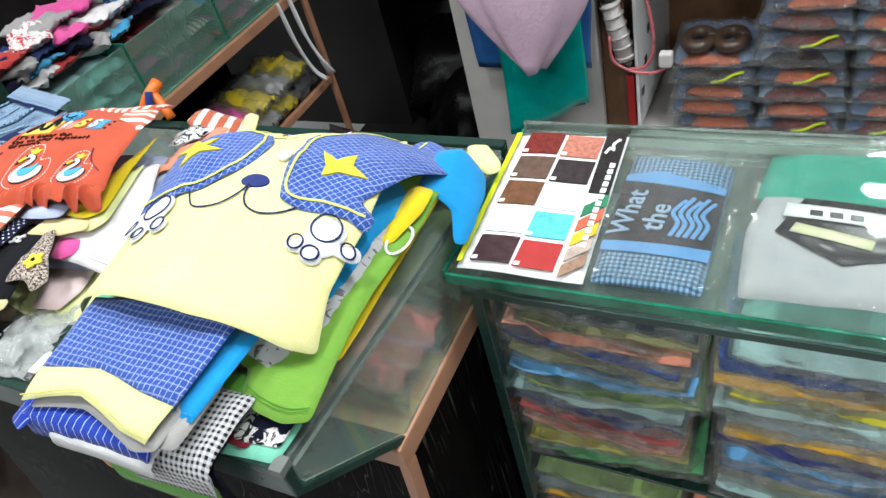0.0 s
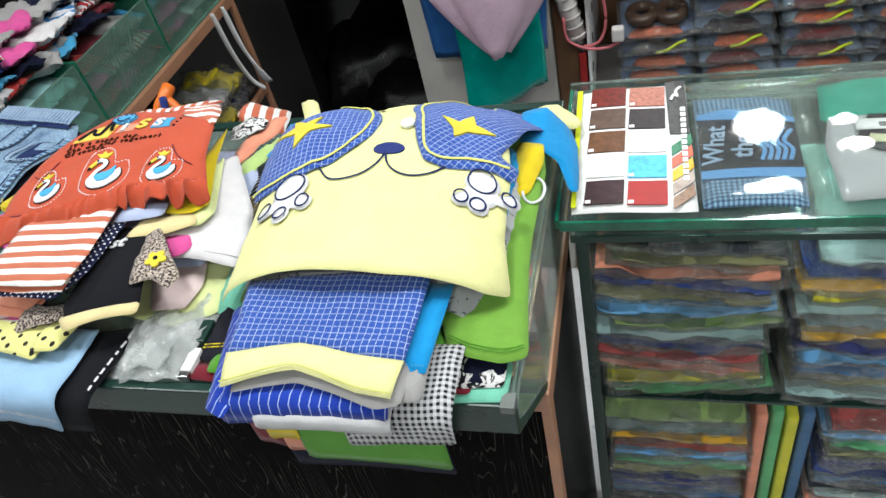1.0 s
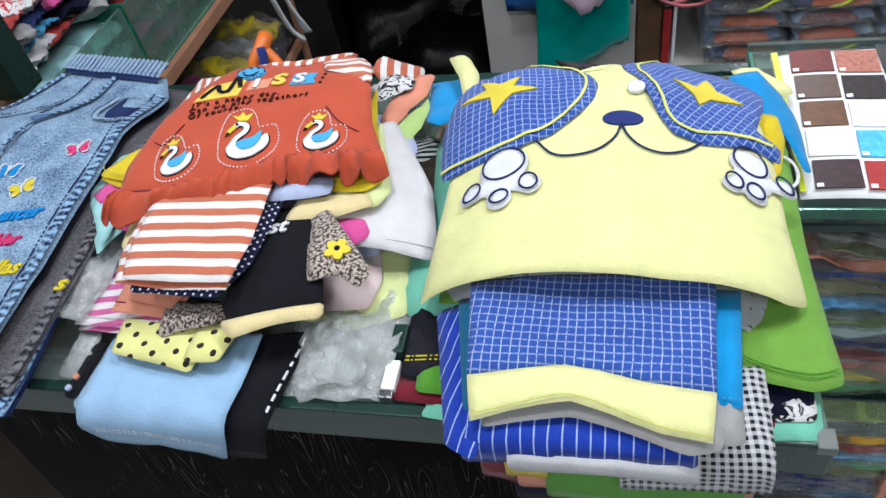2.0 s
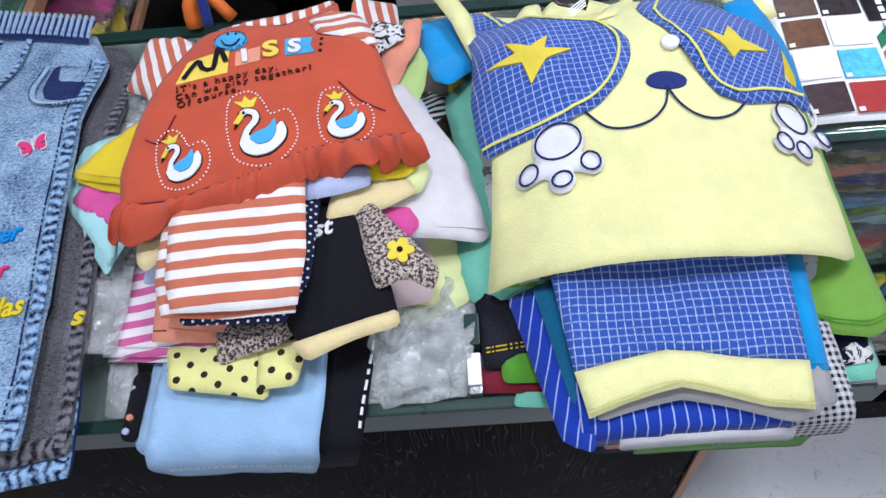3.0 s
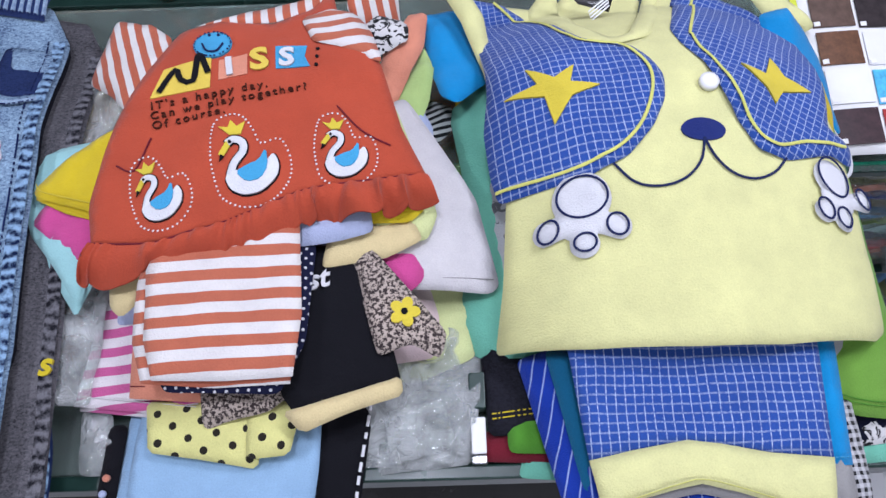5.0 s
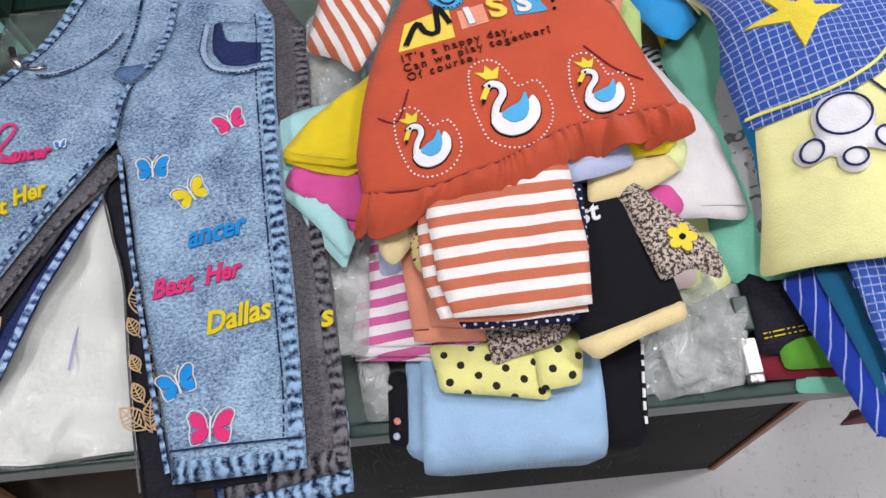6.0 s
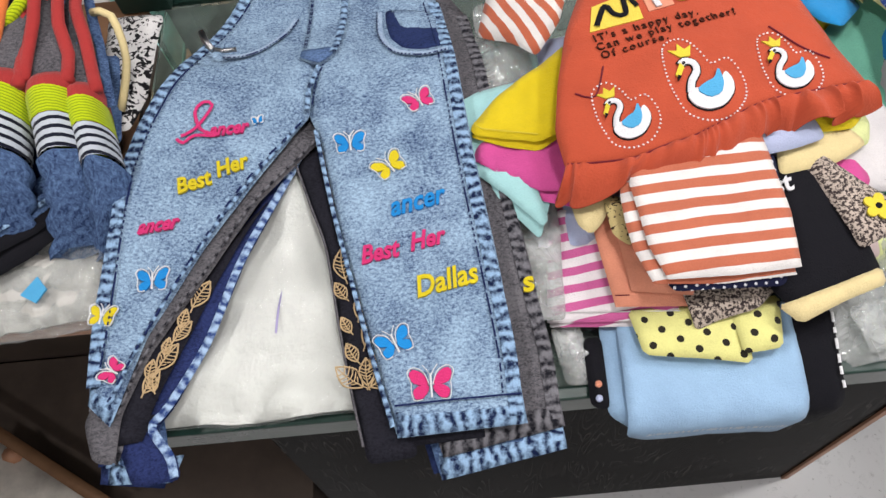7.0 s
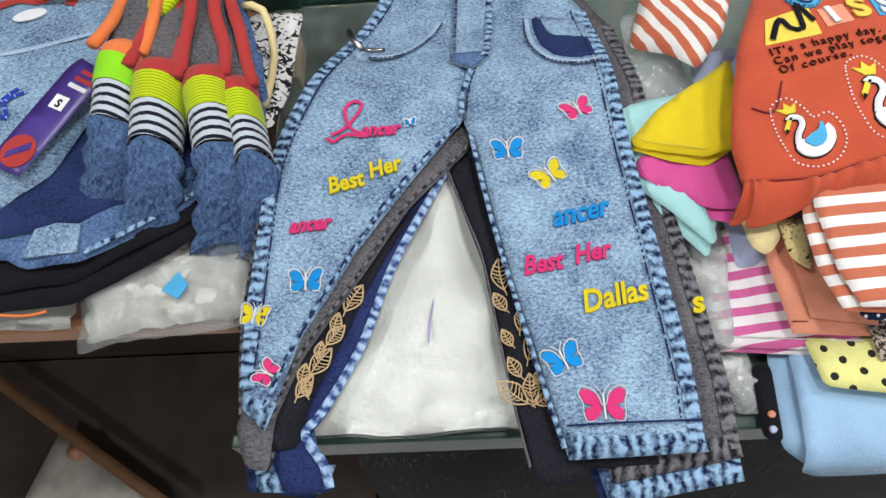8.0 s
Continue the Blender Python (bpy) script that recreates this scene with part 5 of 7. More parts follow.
sheet("leg", [(-0.462, 0.06), (-0.457, 0.03), (-0.43, 0.026), (-0.392, 0.019), (-0.388, 0.06)], flat(0.984), DOTS, spot, 0.006, 0.006, 8, amp=0.0018, scale=40, smooth=1)
sheet("folded_leg", [(-0.40, 0.06), (-0.398, 0.024), (-0.373, 0.026), (-0.366, 0.06)], flat(0.9865), DOTS, spot, 0.005, 0.006, 20, amp=0.0018, scale=40, smooth=1)
tw = garment("speckled_dress", (-0.3, 0.1, 0.99), "speckled knit dress with a yellow flower", "dress")
zt_ = dome(-0.31, 0.11, 1.011, 4, 2, 2)
sheet("body", [(-0.34, 0.15), (-0.322, 0.142), (-0.296, 0.11), (-0.279, 0.09), (-0.284, 0.074), (-0.3, 0.084), (-0.32, 0.076)], zt_, TWEED, tw, 0.0035, amp=0.003, scale=60)
for k in range(5):
    patch("petal", ellipse(-0.304 + 0.0052 * math.cos(k * 1.257), 0.1015 + 0.0052 * math.sin(k * 1.257), 0.0042, 0.0034, k * 72, 10), zt_, STARGOLD, tw, 0.0022, 0.0014, 0.004)
patch("flower_eye", ellipse(-0.304, 0.1015, 0.002, 0.002, 0, 10), zt_, BLACK, tw, 0.003, 0.001, 0.004)
bs = garment("black_shorts", (-0.34, 0.09, 0.99), "black jersey shorts with cream hem bands", "shorts")
zs = dome(-0.35, 0.11, 1.008, 2.5, 2.0, 1.0)
sheet("leg", [(-0.378, 0.06), (-0.37, 0.15), (-0.328, 0.146), (-0.318, 0.11), (-0.307, 0.064), (-0.34, 0.052), (-0.368, 0.046)], zs, BLACK, bs, 0.004, amp=0.0014, smooth=1)
sheet("hem_band", [(-0.307, 0.067), (-0.306, 0.056), (-0.335, 0.047), (-0.364, 0.036), (-0.376, 0.048), (-0.362, 0.051), (-0.335, 0.058)], zs, CREAM, bs, 0.005, 0.005, amp=0.0006, smooth=1, lift=0.0015)
lettering("print", "st", -0.362, 0.118, 0.018, zs, WHITE, bs, 12, 0.25, 0.0004)
one_piece("cream_shirt", [(-0.355, 0.132), (-0.35, 0.16), (-0.30, 0.165), (-0.292, 0.15), (-0.315, 0.138)], flat(1.010), CREAM, "cream t-shirt hem under the dress", "t-shirt", 0.006)
one_piece("pink_tshirt", [(-0.32, 0.12), (-0.33, 0.15), (-0.296, 0.15), (-0.292, 0.128), (-0.302, 0.118)], flat(1.0), PINK, "bright pink t-shirt under the dress", "t-shirt", 0.010, amp=0.003)
one_piece("dotted_trousers", [(-0.374, 0.055), (-0.44, 0.058), (-0.445, 0.07), (-0.44, 0.13), (-0.360, 0.15), (-0.357, 0.145), (-0.361, 0.085)], flat(1.016), NAVYDOTS, "navy trousers with small white dots", "trousers", 0.007)
st = garment("striped_trousers", (-0.41, 0.1, 1.01), "rust and white striped trousers folded under the dress", "trousers")
zst = lambda x, y: 1.022 + 0.03 * np.maximum(y - 0.06, 0)
sheet("leg", [(-0.455, 0.128), (-0.45, 0.148), (-0.366, 0.16), (-0.362, 0.099), (-0.3655, 0.063), (-0.405, 0.0615), (-0.444, 0.063), (-0.4515, 0.086), (-0.453, 0.108)], zst, RUSTSTRIPE, st, 0.0028, 0.006, 2, amp=0.0009, smooth=0)
sheet("under_leg", [(-0.461, 0.122), (-0.458, 0.14), (-0.37, 0.15), (-0.3675, 0.060), (-0.41, 0.059), (-0.4515, 0.0625), (-0.4595, 0.086), (-0.461, 0.105)], raised(zst, -0.0042), RUSTSTRIPE, st, 0.003, 0.006, 3, amp=0.0008, smooth=0)
one_piece("pale_blue_tshirt", [(-0.37, 0.143), (-0.372, 0.17), (-0.325, 0.17), (-0.322, 0.152), (-0.345, 0.146)], flat(1.018), LILAC, "pale blue t-shirt hem under the dress", "t-shirt", 0.005)
one_piece("yellow_hem_tshirt", [(-0.328, 0.22), (-0.322, 0.29), (-0.308, 0.232), (-0.288, 0.172), (-0.3, 0.16), (-0.33, 0.16)], flat(1.013), GOLD, "mustard t-shirt beneath the dress", "t-shirt", 0.006)
one_piece("lemon_hem_tshirt", [(-0.33, 0.2), (-0.31, 0.25), (-0.283, 0.168), (-0.29, 0.15), (-0.33, 0.15)], flat(1.007), PALELIME, "pale lemon t-shirt beneath the dress", "t-shirt", 0.006)
aq = garment("aqua_tshirt", (-0.53, 0.19, 0.98), "aqua t-shirt sleeve beneath the dress", "t-shirt")
zaq = lambda x, y: 0.990 + 0.14 * (x + 0.54)
sheet("sleeve", [(-0.50, 0.240), (-0.5245, 0.2366), (-0.5571, 0.2351), (-0.5920, 0.2282), (-0.5810, 0.2063), (-0.5558, 0.1761), (-0.5302, 0.1474), (-0.5085, 0.1185), (-0.5038, 0.1241), (-0.51, 0.16), (-0.49, 0.20)], zaq, AQUA, aq, 0.0028, 0.006, amp=0.0022, smooth=1)
sheet("sleeve_inside", [(-0.5, 0.235), (-0.5571, 0.2301), (-0.5945, 0.2232), (-0.5835, 0.2013), (-0.5583, 0.1711), (-0.5327, 0.1424), (-0.5105, 0.1125), (-0.5, 0.14)], raised(zaq, -0.005), AQUA, aq, 0.0028, 0.006, amp=0.0018, smooth=1)
ye = garment("yellow_tshirt", (-0.52, 0.21, 0.99), "yellow t-shirt sleeve beneath the dress", "t-shirt")
zye = lambda x, y: 1.004 + 0.12 * (x + 0.51)
sheet("sleeve", [(-0.475, 0.255), (-0.5004, 0.2391), (-0.5272, 0.2222), (-0.5495, 0.1985), (-0.5448, 0.1917), (-0.5235, 0.1848), (-0.5035, 0.1778), (-0.475, 0.185)], zye, GOLD, ye, 0.0028, 0.006, amp=0.0022, scale=40, smooth=1)
sheet("sleeve_inside", [(-0.50, 0.24), (-0.55, 0.194), (-0.524, 0.1805), (-0.5035, 0.1738), (-0.475, 0.19)], raised(zye, -0.005), GOLD, ye, 0.0026, 0.006, amp=0.0014, smooth=1)
ribbon("hem_stitch", [(-0.5455, 0.2010), (-0.5415, 0.1955), (-0.5235, 0.1893), (-0.5035, 0.1830)], 0.0007, zye, STARGOLD, ye, 0.0008)
pks = garment("pink_sleeve_tshirt", (-0.51, 0.16, 0.98), "bright pink t-shirt sleeve under the dress", "t-shirt")
zpk = lambda x, y: 0.996 + 0.1 * (x + 0.51)
sheet("sleeve", [(-0.49, 0.20), (-0.5299, 0.1928), (-0.5446, 0.1884), (-0.5491, 0.1770), (-0.5363, 0.1665), (-0.5181, 0.1529), (-0.5058, 0.1442), (-0.48, 0.14)], zpk, PINK, pks, 0.003, 0.006, amp=0.003, scale=45, smooth=1)
sheet("sleeve_inside", [(-0.49, 0.2), (-0.5515, 0.174), (-0.5385, 0.1625), (-0.5201, 0.1489), (-0.5068, 0.1392), (-0.48, 0.13)], raised(zpk, -0.005), PINK, pks, 0.003, 0.006, amp=0.002, scale=45, smooth=1)

dress = garment("orange_dress", (-0.4, 0.22, 1.02), "rust orange child's dress with striped sleeves and printed swans", "dress")
sheet("body", [(-0.4524, 0.3013), (-0.4310, 0.3123), (-0.3907, 0.3095), (-0.3675, 0.3232), (-0.3595, 0.3511), (-0.3552, 0.3483), (-0.3481, 0.3154), (-0.3364, 0.2983), (-0.3177, 0.2669), (-0.3039, 0.2162), (-0.2882, 0.1825), (-0.3204, 0.1773), (-0.3620, 0.1710), (-0.4070, 0.1530), (-0.4276, 0.1479), (-0.4536, 0.1417), (-0.4919, 0.1451), (-0.4954, 0.1704), (-0.4892, 0.2048), (-0.4787, 0.2438), (-0.4654, 0.2749)], zB, ORANGE, dress, 0.003, 0.006, amp=0, smooth=1)
# gathered frill along the hem
seam_line = spline([(-0.4919, 0.1471), (-0.4535, 0.1437), (-0.4276, 0.1499), (-0.4070, 0.1550), (-0.3620, 0.1730), (-0.3204, 0.1792), (-0.2882, 0.1844)], 0.001)
edge_line = spline([(-0.5008, 0.1263), (-0.4810, 0.1236), (-0.4569, 0.1299), (-0.4298, 0.1361), (-0.3927, 0.1425), (-0.3528, 0.1586), (-0.3415, 0.1568), (-0.3141, 0.1610), (-0.2839, 0.1701)], 0.001)
nf = 240
pick = lambda c: np.stack([np.interp(np.linspace(0, 1, nf), np.linspace(0, 1, len(c)), c[:, k]) for k in (0, 1)], 1)
seam_line, edge_line = pick(seam_line), pick(edge_line)
rows, uvs = [], []
run_f = np.linspace(0, 0.22, nf)
gather = 270 * run_f + 5 * np.sin(run_f * 55) + 2.5 * np.sin(run_f * 131)
loose = 0.35 + 0.65 * np.clip(np.sin(run_f * 40 + 0.6), 0, 1) + 0.5 * (run_f > 0.14)
for k in range(9):
    s = k / 8
    a = seam_line * (1 - s) + edge_line * s
    puff = (0.0005 + 0.0052 * s) * loose * np.sin(gather + 0.8 * s) + 0.0014 * (1 - s) * np.sin(gather * 2.1)
    zz = zB(a[:, 0], a[:, 1]) + 0.0022 - 0.007 * s * s + 0.003 * math.sin(s * math.pi) + puff
    rows.append(np.stack([a[:, 0] + 0.0030 * s * loose * np.cos(gather), a[:, 1] + 0.0008 * s * np.sin(gather), zz], 1))
    uvs.append(np.stack([run_f, np.full_like(run_f, s * 0.019)], 1))
v = np.concatenate(rows)
link("frill", np.concatenate([v, v - (0, 0, 0.0012)]), [[k * nf + i, k * nf + i + 1, (k + 1) * nf + i + 1, (k + 1) * nf + i][::-1] for k in range(8) for i in range(nf - 1)] + [[9 * nf + k * nf + i, 9 * nf + k * nf + i + 1, 9 * nf + (k + 1) * nf + i + 1, 9 * nf + (k + 1) * nf + i] for k in range(8) for i in range(nf - 1)], ORANGE, dress, np.concatenate(uvs + uvs))
sheet("sleeve", [(-0.3727, 0.3086), (-0.3535, 0.3244), (-0.3371, 0.3155), (-0.3244, 0.2964), (-0.3157, 0.2650), (-0.3398, 0.2782), (-0.3617, 0.2829), (-0.3671, 0.2960)], zB, RUSTSTRIPE, dress, 0.005, 0.006, 12, amp=0.002, scale=50, lift=0.003)
sheet("sleeve", [(-0.3460, 0.3776), (-0.3125, 0.4020), (-0.3096, 0.3633), (-0.3318, 0.3414), (-0.3481, 0.3483)], lambda x, y: 0.950 + 1.0 * np.maximum(-0.308 - x, 0), RUSTSTRIPE_FINE, dress, 0.005, 0.006, 8, amp=0.003, scale=45)
sheet("sleeve", [(-0.5185, 0.3438), (-0.4852, 0.3279), (-0.4647, 0.3074), (-0.4750, 0.2774), (-0.4946, 0.2542), (-0.5087, 0.2719), (-0.5345, 0.2929)], lambda x, y: 1.012 + 0.4 * (x + 0.47), RUSTSTRIPE_FINE, dress, 0.005, 0.006, 20, amp=0.003, scale=45)
sheet("neck_trim", [(-0.4466, 0.3056), (-0.4118, 0.3239), (-0.3745, 0.3364), (-0.3601, 0.3583), (-0.3559, 0.3443), (-0.3674, 0.3220), (-0.3907, 0.3095), (-0.4309, 0.3101)], zB, RUSTSTRIPE_FINE, dress, 0.004, 0.005, 10, amp=0.001, lift=0.001)
ribbon("pocket_seam", [(-0.3441, 0.2315), (-0.3289, 0.2132), (-0.3107, 0.2031)], 0.0012, zB, MAROON, dress, 0.0004)
ribbon("pocket_seam", [(-0.4792, 0.1954), (-0.4670, 0.1908), (-0.4584, 0.2117)], 0.0012, zB, MAROON, dress, 0.0004)
ribbon("waist_seam", [(-0.4919, 0.1476), (-0.4535, 0.1442), (-0.4276, 0.1503), (-0.4070, 0.1555), (-0.3620, 0.1734), (-0.3204, 0.1797), (-0.2902, 0.1843)], 0.0012, zB, MAROON, dress, 0.0003)
YBLOCK = cloth("yellow_print", C(250, 220, 90))
TEXTBROWN = cloth("dark_brown_print", C(84, 40, 28))
PBLOCK = cloth("peach_print", C(240, 160, 130))
patch("letter_block", [(-0.4626, 0.2403), (-0.4573, 0.2635), (-0.4273, 0.2724), (-0.4252, 0.2471)], zB, YBLOCK, dress, 0.0008, 0.0008)
ribbon("letter", [(-0.4575, 0.2440), (-0.4492, 0.2617), (-0.4442, 0.2534), (-0.4362, 0.2525), (-0.4353, 0.2743), (-0.4272, 0.2582)], 0.004, zB, BLACK, dress, 0.0016)
patch("letter_block", [(-0.4202, 0.2527), (-0.4222, 0.2696), (-0.4043, 0.2746), (-0.4021, 0.2566)], zB, PBLOCK, dress, 0.0008, 0.0008)
lettering("letter", "I", -0.4156, 0.2560, 0.021, zB, WHITE, dress, 12, 0, 0.001, 0.0018)
lettering("letter", "S", -0.4001, 0.2594, 0.026, zB, YBLOCK, dress, 10, 0, 0.001, 0.0014)
patch("letter_block", [(-0.3842, 0.2606), (-0.3865, 0.2807), (-0.3656, 0.2799), (-0.3664, 0.2702), (-0.3623, 0.2617)], zB, SKYBLUE, dress, 0.0008, 0.0008)
lettering("letter", "S", -0.3822, 0.2625, 0.021, zB, WHITE, dress, 4, 0, 0.0008, 0.0018)
for i in range(3):
    patch("print_dot", ellipse(-0.3583, 0.2627 + 0.007 * i, 0.0013, 0.0013, 0, 8), zB, BLACK, dress, 0.001, 0.0008)
patch("smile_face", ellipse(-0.4280, 0.2837, 0.0125, 0.0122, 0, 24), zB, SKYBLUE, dress, 0.0016, 0.0016)
ribbon("smile", [(-0.4345, 0.2831), (-0.4304, 0.2768), (-0.4244, 0.2768), (-0.4210, 0.2838)], 0.0013, zB, NAVYLINE, dress, 0.0024, step=0.0015)
for dx in (-0.003, 0.003):
    patch("eye", ellipse(-0.4285 + dx, 0.2925, 0.0009, 0.0014, 0, 8), zB, NAVYLINE, dress, 0.0024, 0.0008)
ribbon("dotted_rim", ellipse(-0.4280, 0.2837, 0.0118, 0.0115), 0.001, zB, NAVYLINE, dress, 0.0022, closed=True, dash=(0.003, 0.5), step=0.001)
lettering("print", "IT's a happy day.", -0.4609, 0.2316, 0.0080, zB, TEXTBROWN, dress, 11, 0, 0.0, 0.001, gap=1.33)
lettering("print", "Can we play together?", -0.4601, 0.2242, 0.0080, zB, TEXTBROWN, dress, 11, 0, 0.0, 0.001, gap=1.33)
lettering("print", "Of course.", -0.4582, 0.2173, 0.0080, zB, TEXTBROWN, dress, 11, 0, 0.0, 0.001, gap=1.33)


def swan(cx, cy, k, turn):
    c, s = math.cos(radians(turn)), math.sin(radians(turn))
    at = lambda pts: [(cx + k * (x * c - y * s), cy + k * (x * s + y * c)) for x, y in pts]
    body = [(-0.95, -0.15), (-0.8, -0.65), (-0.35, -0.95), (0.3, -0.9), (0.85, -0.45), (1.0, 0.05), (0.85, 0.5), (0.6, 0.25), (0.2, -0.05), (-0.25, -0.1), (-0.6, 0.1)]
    ribbon("swan_outline", at([(-0.75, -0.1), (-0.55, 0.35), (-0.2, 0.75), (-0.2, 1.1), (-0.5, 1.25), (-0.75, 1.1)]), 0.37 * k, zB, BLACK, dress, 0.0006, step=0.0015)
    patch("swan_outline", at([(x * 1.05, y * 1.06) for x, y in body]), zB, BLACK, dress, 0.0007, 0.0006, 0.006, smooth=1)
    patch("swan_body", at(body), zB, WHITE, dress, 0.0018, 0.001, 0.006, smooth=2)
    ribbon("swan_neck", at([(-0.75, -0.1), (-0.55, 0.35), (-0.2, 0.75), (-0.2, 1.1), (-0.5, 1.25), (-0.72, 1.12)]), 0.27 * k, zB, WHITE, dress, 0.0012, step=0.0015)
    patch("beak", at([(-0.72, 1.2), (-1.05, 0.75), (-0.95, 0.55), (-0.62, 0.98)]), zB, STARGOLD, dress, 0.0022, 0.001, 0.005)
    patch("beak_tip", at([(-0.99, 0.72), (-1.05, 0.45), (-0.86, 0.62)]), zB, BLACK, dress, 0.0026, 0.001, 0.005)
    patch("eye", at(ellipse(-0.6, 1.13, 0.06, 0.06, 0, 8)), zB, BLACK, dress, 0.003, 0.0008, 0.005)
    patch("wing", at([(-0.55, -0.05), (-0.2, -0.5), (0.3, -0.45), (0.6, 0.0), (0.62, 0.7), (0.3, 0.25), (-0.1, 0.15)]), zB, SKYBLUE, dress, 0.0026, 0.001, 0.006, smooth=1)
    patch("crown", at([(-0.6, 1.45), (-0.95, 1.85), (-0.62, 1.75), (-0.5, 2.05), (-0.3, 1.75), (0.0, 1.9), (-0.2, 1.42)]), zB, STARGOLD, dress, 0.0012, 0.001, 0.005)
    ring = spline(at([(-1.3, -0.2), (-1.1, -0.9), (-0.4, -1.35), (0.5, -1.3), (1.2, -0.7), (1.4, 0.1), (1.15, 0.95), (0.45, 0.95), (0.25, 1.5), (-0.05, 2.1), (-0.5, 2.3), (-1.1, 2.0), (-1.35, 0.8)]), 0.0026, True)
    vv, ff = [], []
    for px, py in ring:
        pz = float(zB(np.array([px]), np.array([py]))[0]) + 0.0008
        b = len(vv)
        vv += [(px + 0.0008 * math.cos(a), py + 0.0008 * math.sin(a), pz) for a in np.arange(5) * 1.2566] + [(px, py, pz + 0.0009)]
        ff += [[b + i, b + (i + 1) % 5, b + 5] for i in range(5)]
    link("rhinestone_trim", vv, ff, GEM, dress, smooth=False)


GEM = plain("rhinestone", (0.85, 0.85, 0.88), 0.15, 0.8, 0, 0.05, 60, 0)
swan(-0.3945, 0.1874, 0.0172, 10)
swan(-0.4479, 0.1700, 0.0135, 14)
swan(-0.3378, 0.1943, 0.0138, 4)

# clear bag and small things between the piles
bag = thing("clear_polybag", (-0.29, 0.06, Z), "crumpled clear polythene bag lying on the counter", "plastic bag")
sheet("film", [(-0.338, 0.015), (-0.345, 0.09), (-0.3, 0.11), (-0.256, 0.1), (-0.262, 0.05), (-0.268, 0.02)], dome(-0.3, 0.06, Z + 0.016, 4, 5, 2, Z + 0.002), BAGFILM, bag, 0.0008, 0.0055, amp=0.0075, scale=55)
sheet("fold", [(-0.315, 0.02), (-0.32, 0.05), (-0.285, 0.06), (-0.275, 0.03)], flat(Z + 0.015), BAGFILM, bag, 0.0008, 0.005, amp=0.008, scale=75)
card = thing("small_white_box", (-0.262, 0.03, Z), "small white cardboard box with a silver end", "box")
block("box", (-0.267, 0.026, Z + 0.001), (-0.258, 0.048, Z + 0.010), PAPER, card, 0.001)
block("silver_end", (-0.267, 0.020, Z + 0.001), (-0.258, 0.0255, Z + 0.0095), METAL, card, 0.001)
block("dark_end", (-0.2675, 0.0525, Z + 0.001), (-0.2575, 0.075, Z + 0.013), DARKGREEN, card, 0.001)
bag2 = thing("grey_polybag", (-0.525, 0.1, Z), "crumpled grey polythene bag beside the jeans", "plastic bag")
sheet("film", [(-0.53, 0.06), (-0.538, 0.2), (-0.535, 0.33), (-0.5, 0.34), (-0.49, 0.2), (-0.5, 0.06)], flat(Z + 0.022), BAGFILM, bag2, 0.001, 0.006, amp=0.009, scale=40)
sheet("film", [(-0.505, 0.02), (-0.51, 0.06), (-0.49, 0.06), (-0.485, 0.02)], flat(Z + 0.008), BAGFILM, bag2, 0.001, 0.006, amp=0.005, scale=60)
toy = thing("orange_plastic_clip", (-0.475, 0.36, Z), "orange plastic clamp with a dark blue grip", "clamp")
tube("jaw", curve3([(-0.488, 0.35, Z + 0.012), (-0.487, 0.358, Z + 0.03), (-0.479, 0.366, Z + 0.042), (-0.476, 0.384, Z + 0.05)]), 0.0085, ORANGEPL, toy, 10)
tube("jaw", curve3([(-0.478, 0.37, Z + 0.042), (-0.466, 0.364, Z + 0.032), (-0.452, 0.358, Z + 0.012)]), 0.0065, ORANGEPL, toy, 10)
tube("grip", curve3([(-0.475, 0.362, Z + 0.048), (-0.472, 0.352, Z + 0.035), (-0.470, 0.338, Z + 0.02)]), 0.005, NAVY, toy, 8)

toy.location += Vector((-0.026, 0.075, -0.038))

# ---- pile of jeans ----
wb = thing("white_polybag", (-0.69, 0.1, Z), "stuffed white polythene bag under the jeans", "plastic bag")
slab("bag", -0.69, 0.115, Z, 0.2, 0.2, 0.02, plain("white_stuffed_bag", C(226, 225, 221), 0.36, 0.45, 0, 0.07, 22, 0.8), wb, 41, 0.011, 0, 0, 30, 26, power=6)
slab("film", -0.69, 0.115, Z, 0.2, 0.2, 0.021, film_mat("soft_bag_film", 0.06, 0.09), wb, 41, 0.011, 0, 0, 30, 26, 0.002, power=6)
ribbon("pen_mark", [(-0.684, 0.1), (-0.687, 0.085), (-0.6885, 0.068)], 0.0016, flat(Z + 0.0225), cloth("violet_ink", C(180, 170, 214)), wb, 0.001)
waist_drop = lambda y: np.clip((y - 0.245) / 0.095, 0, 1) ** 2 * (3 - 2 * np.clip((y - 0.245) / 0.095, 0, 1))
zJ = folded(lambda x, y: 1.0 - 0.023 * waist_drop(y) + 0.004 * np.exp(-((x + 0.66) / 0.1) ** 2 - ((y - 0.22) / 0.12) ** 2), 0.0018, 24, 7)


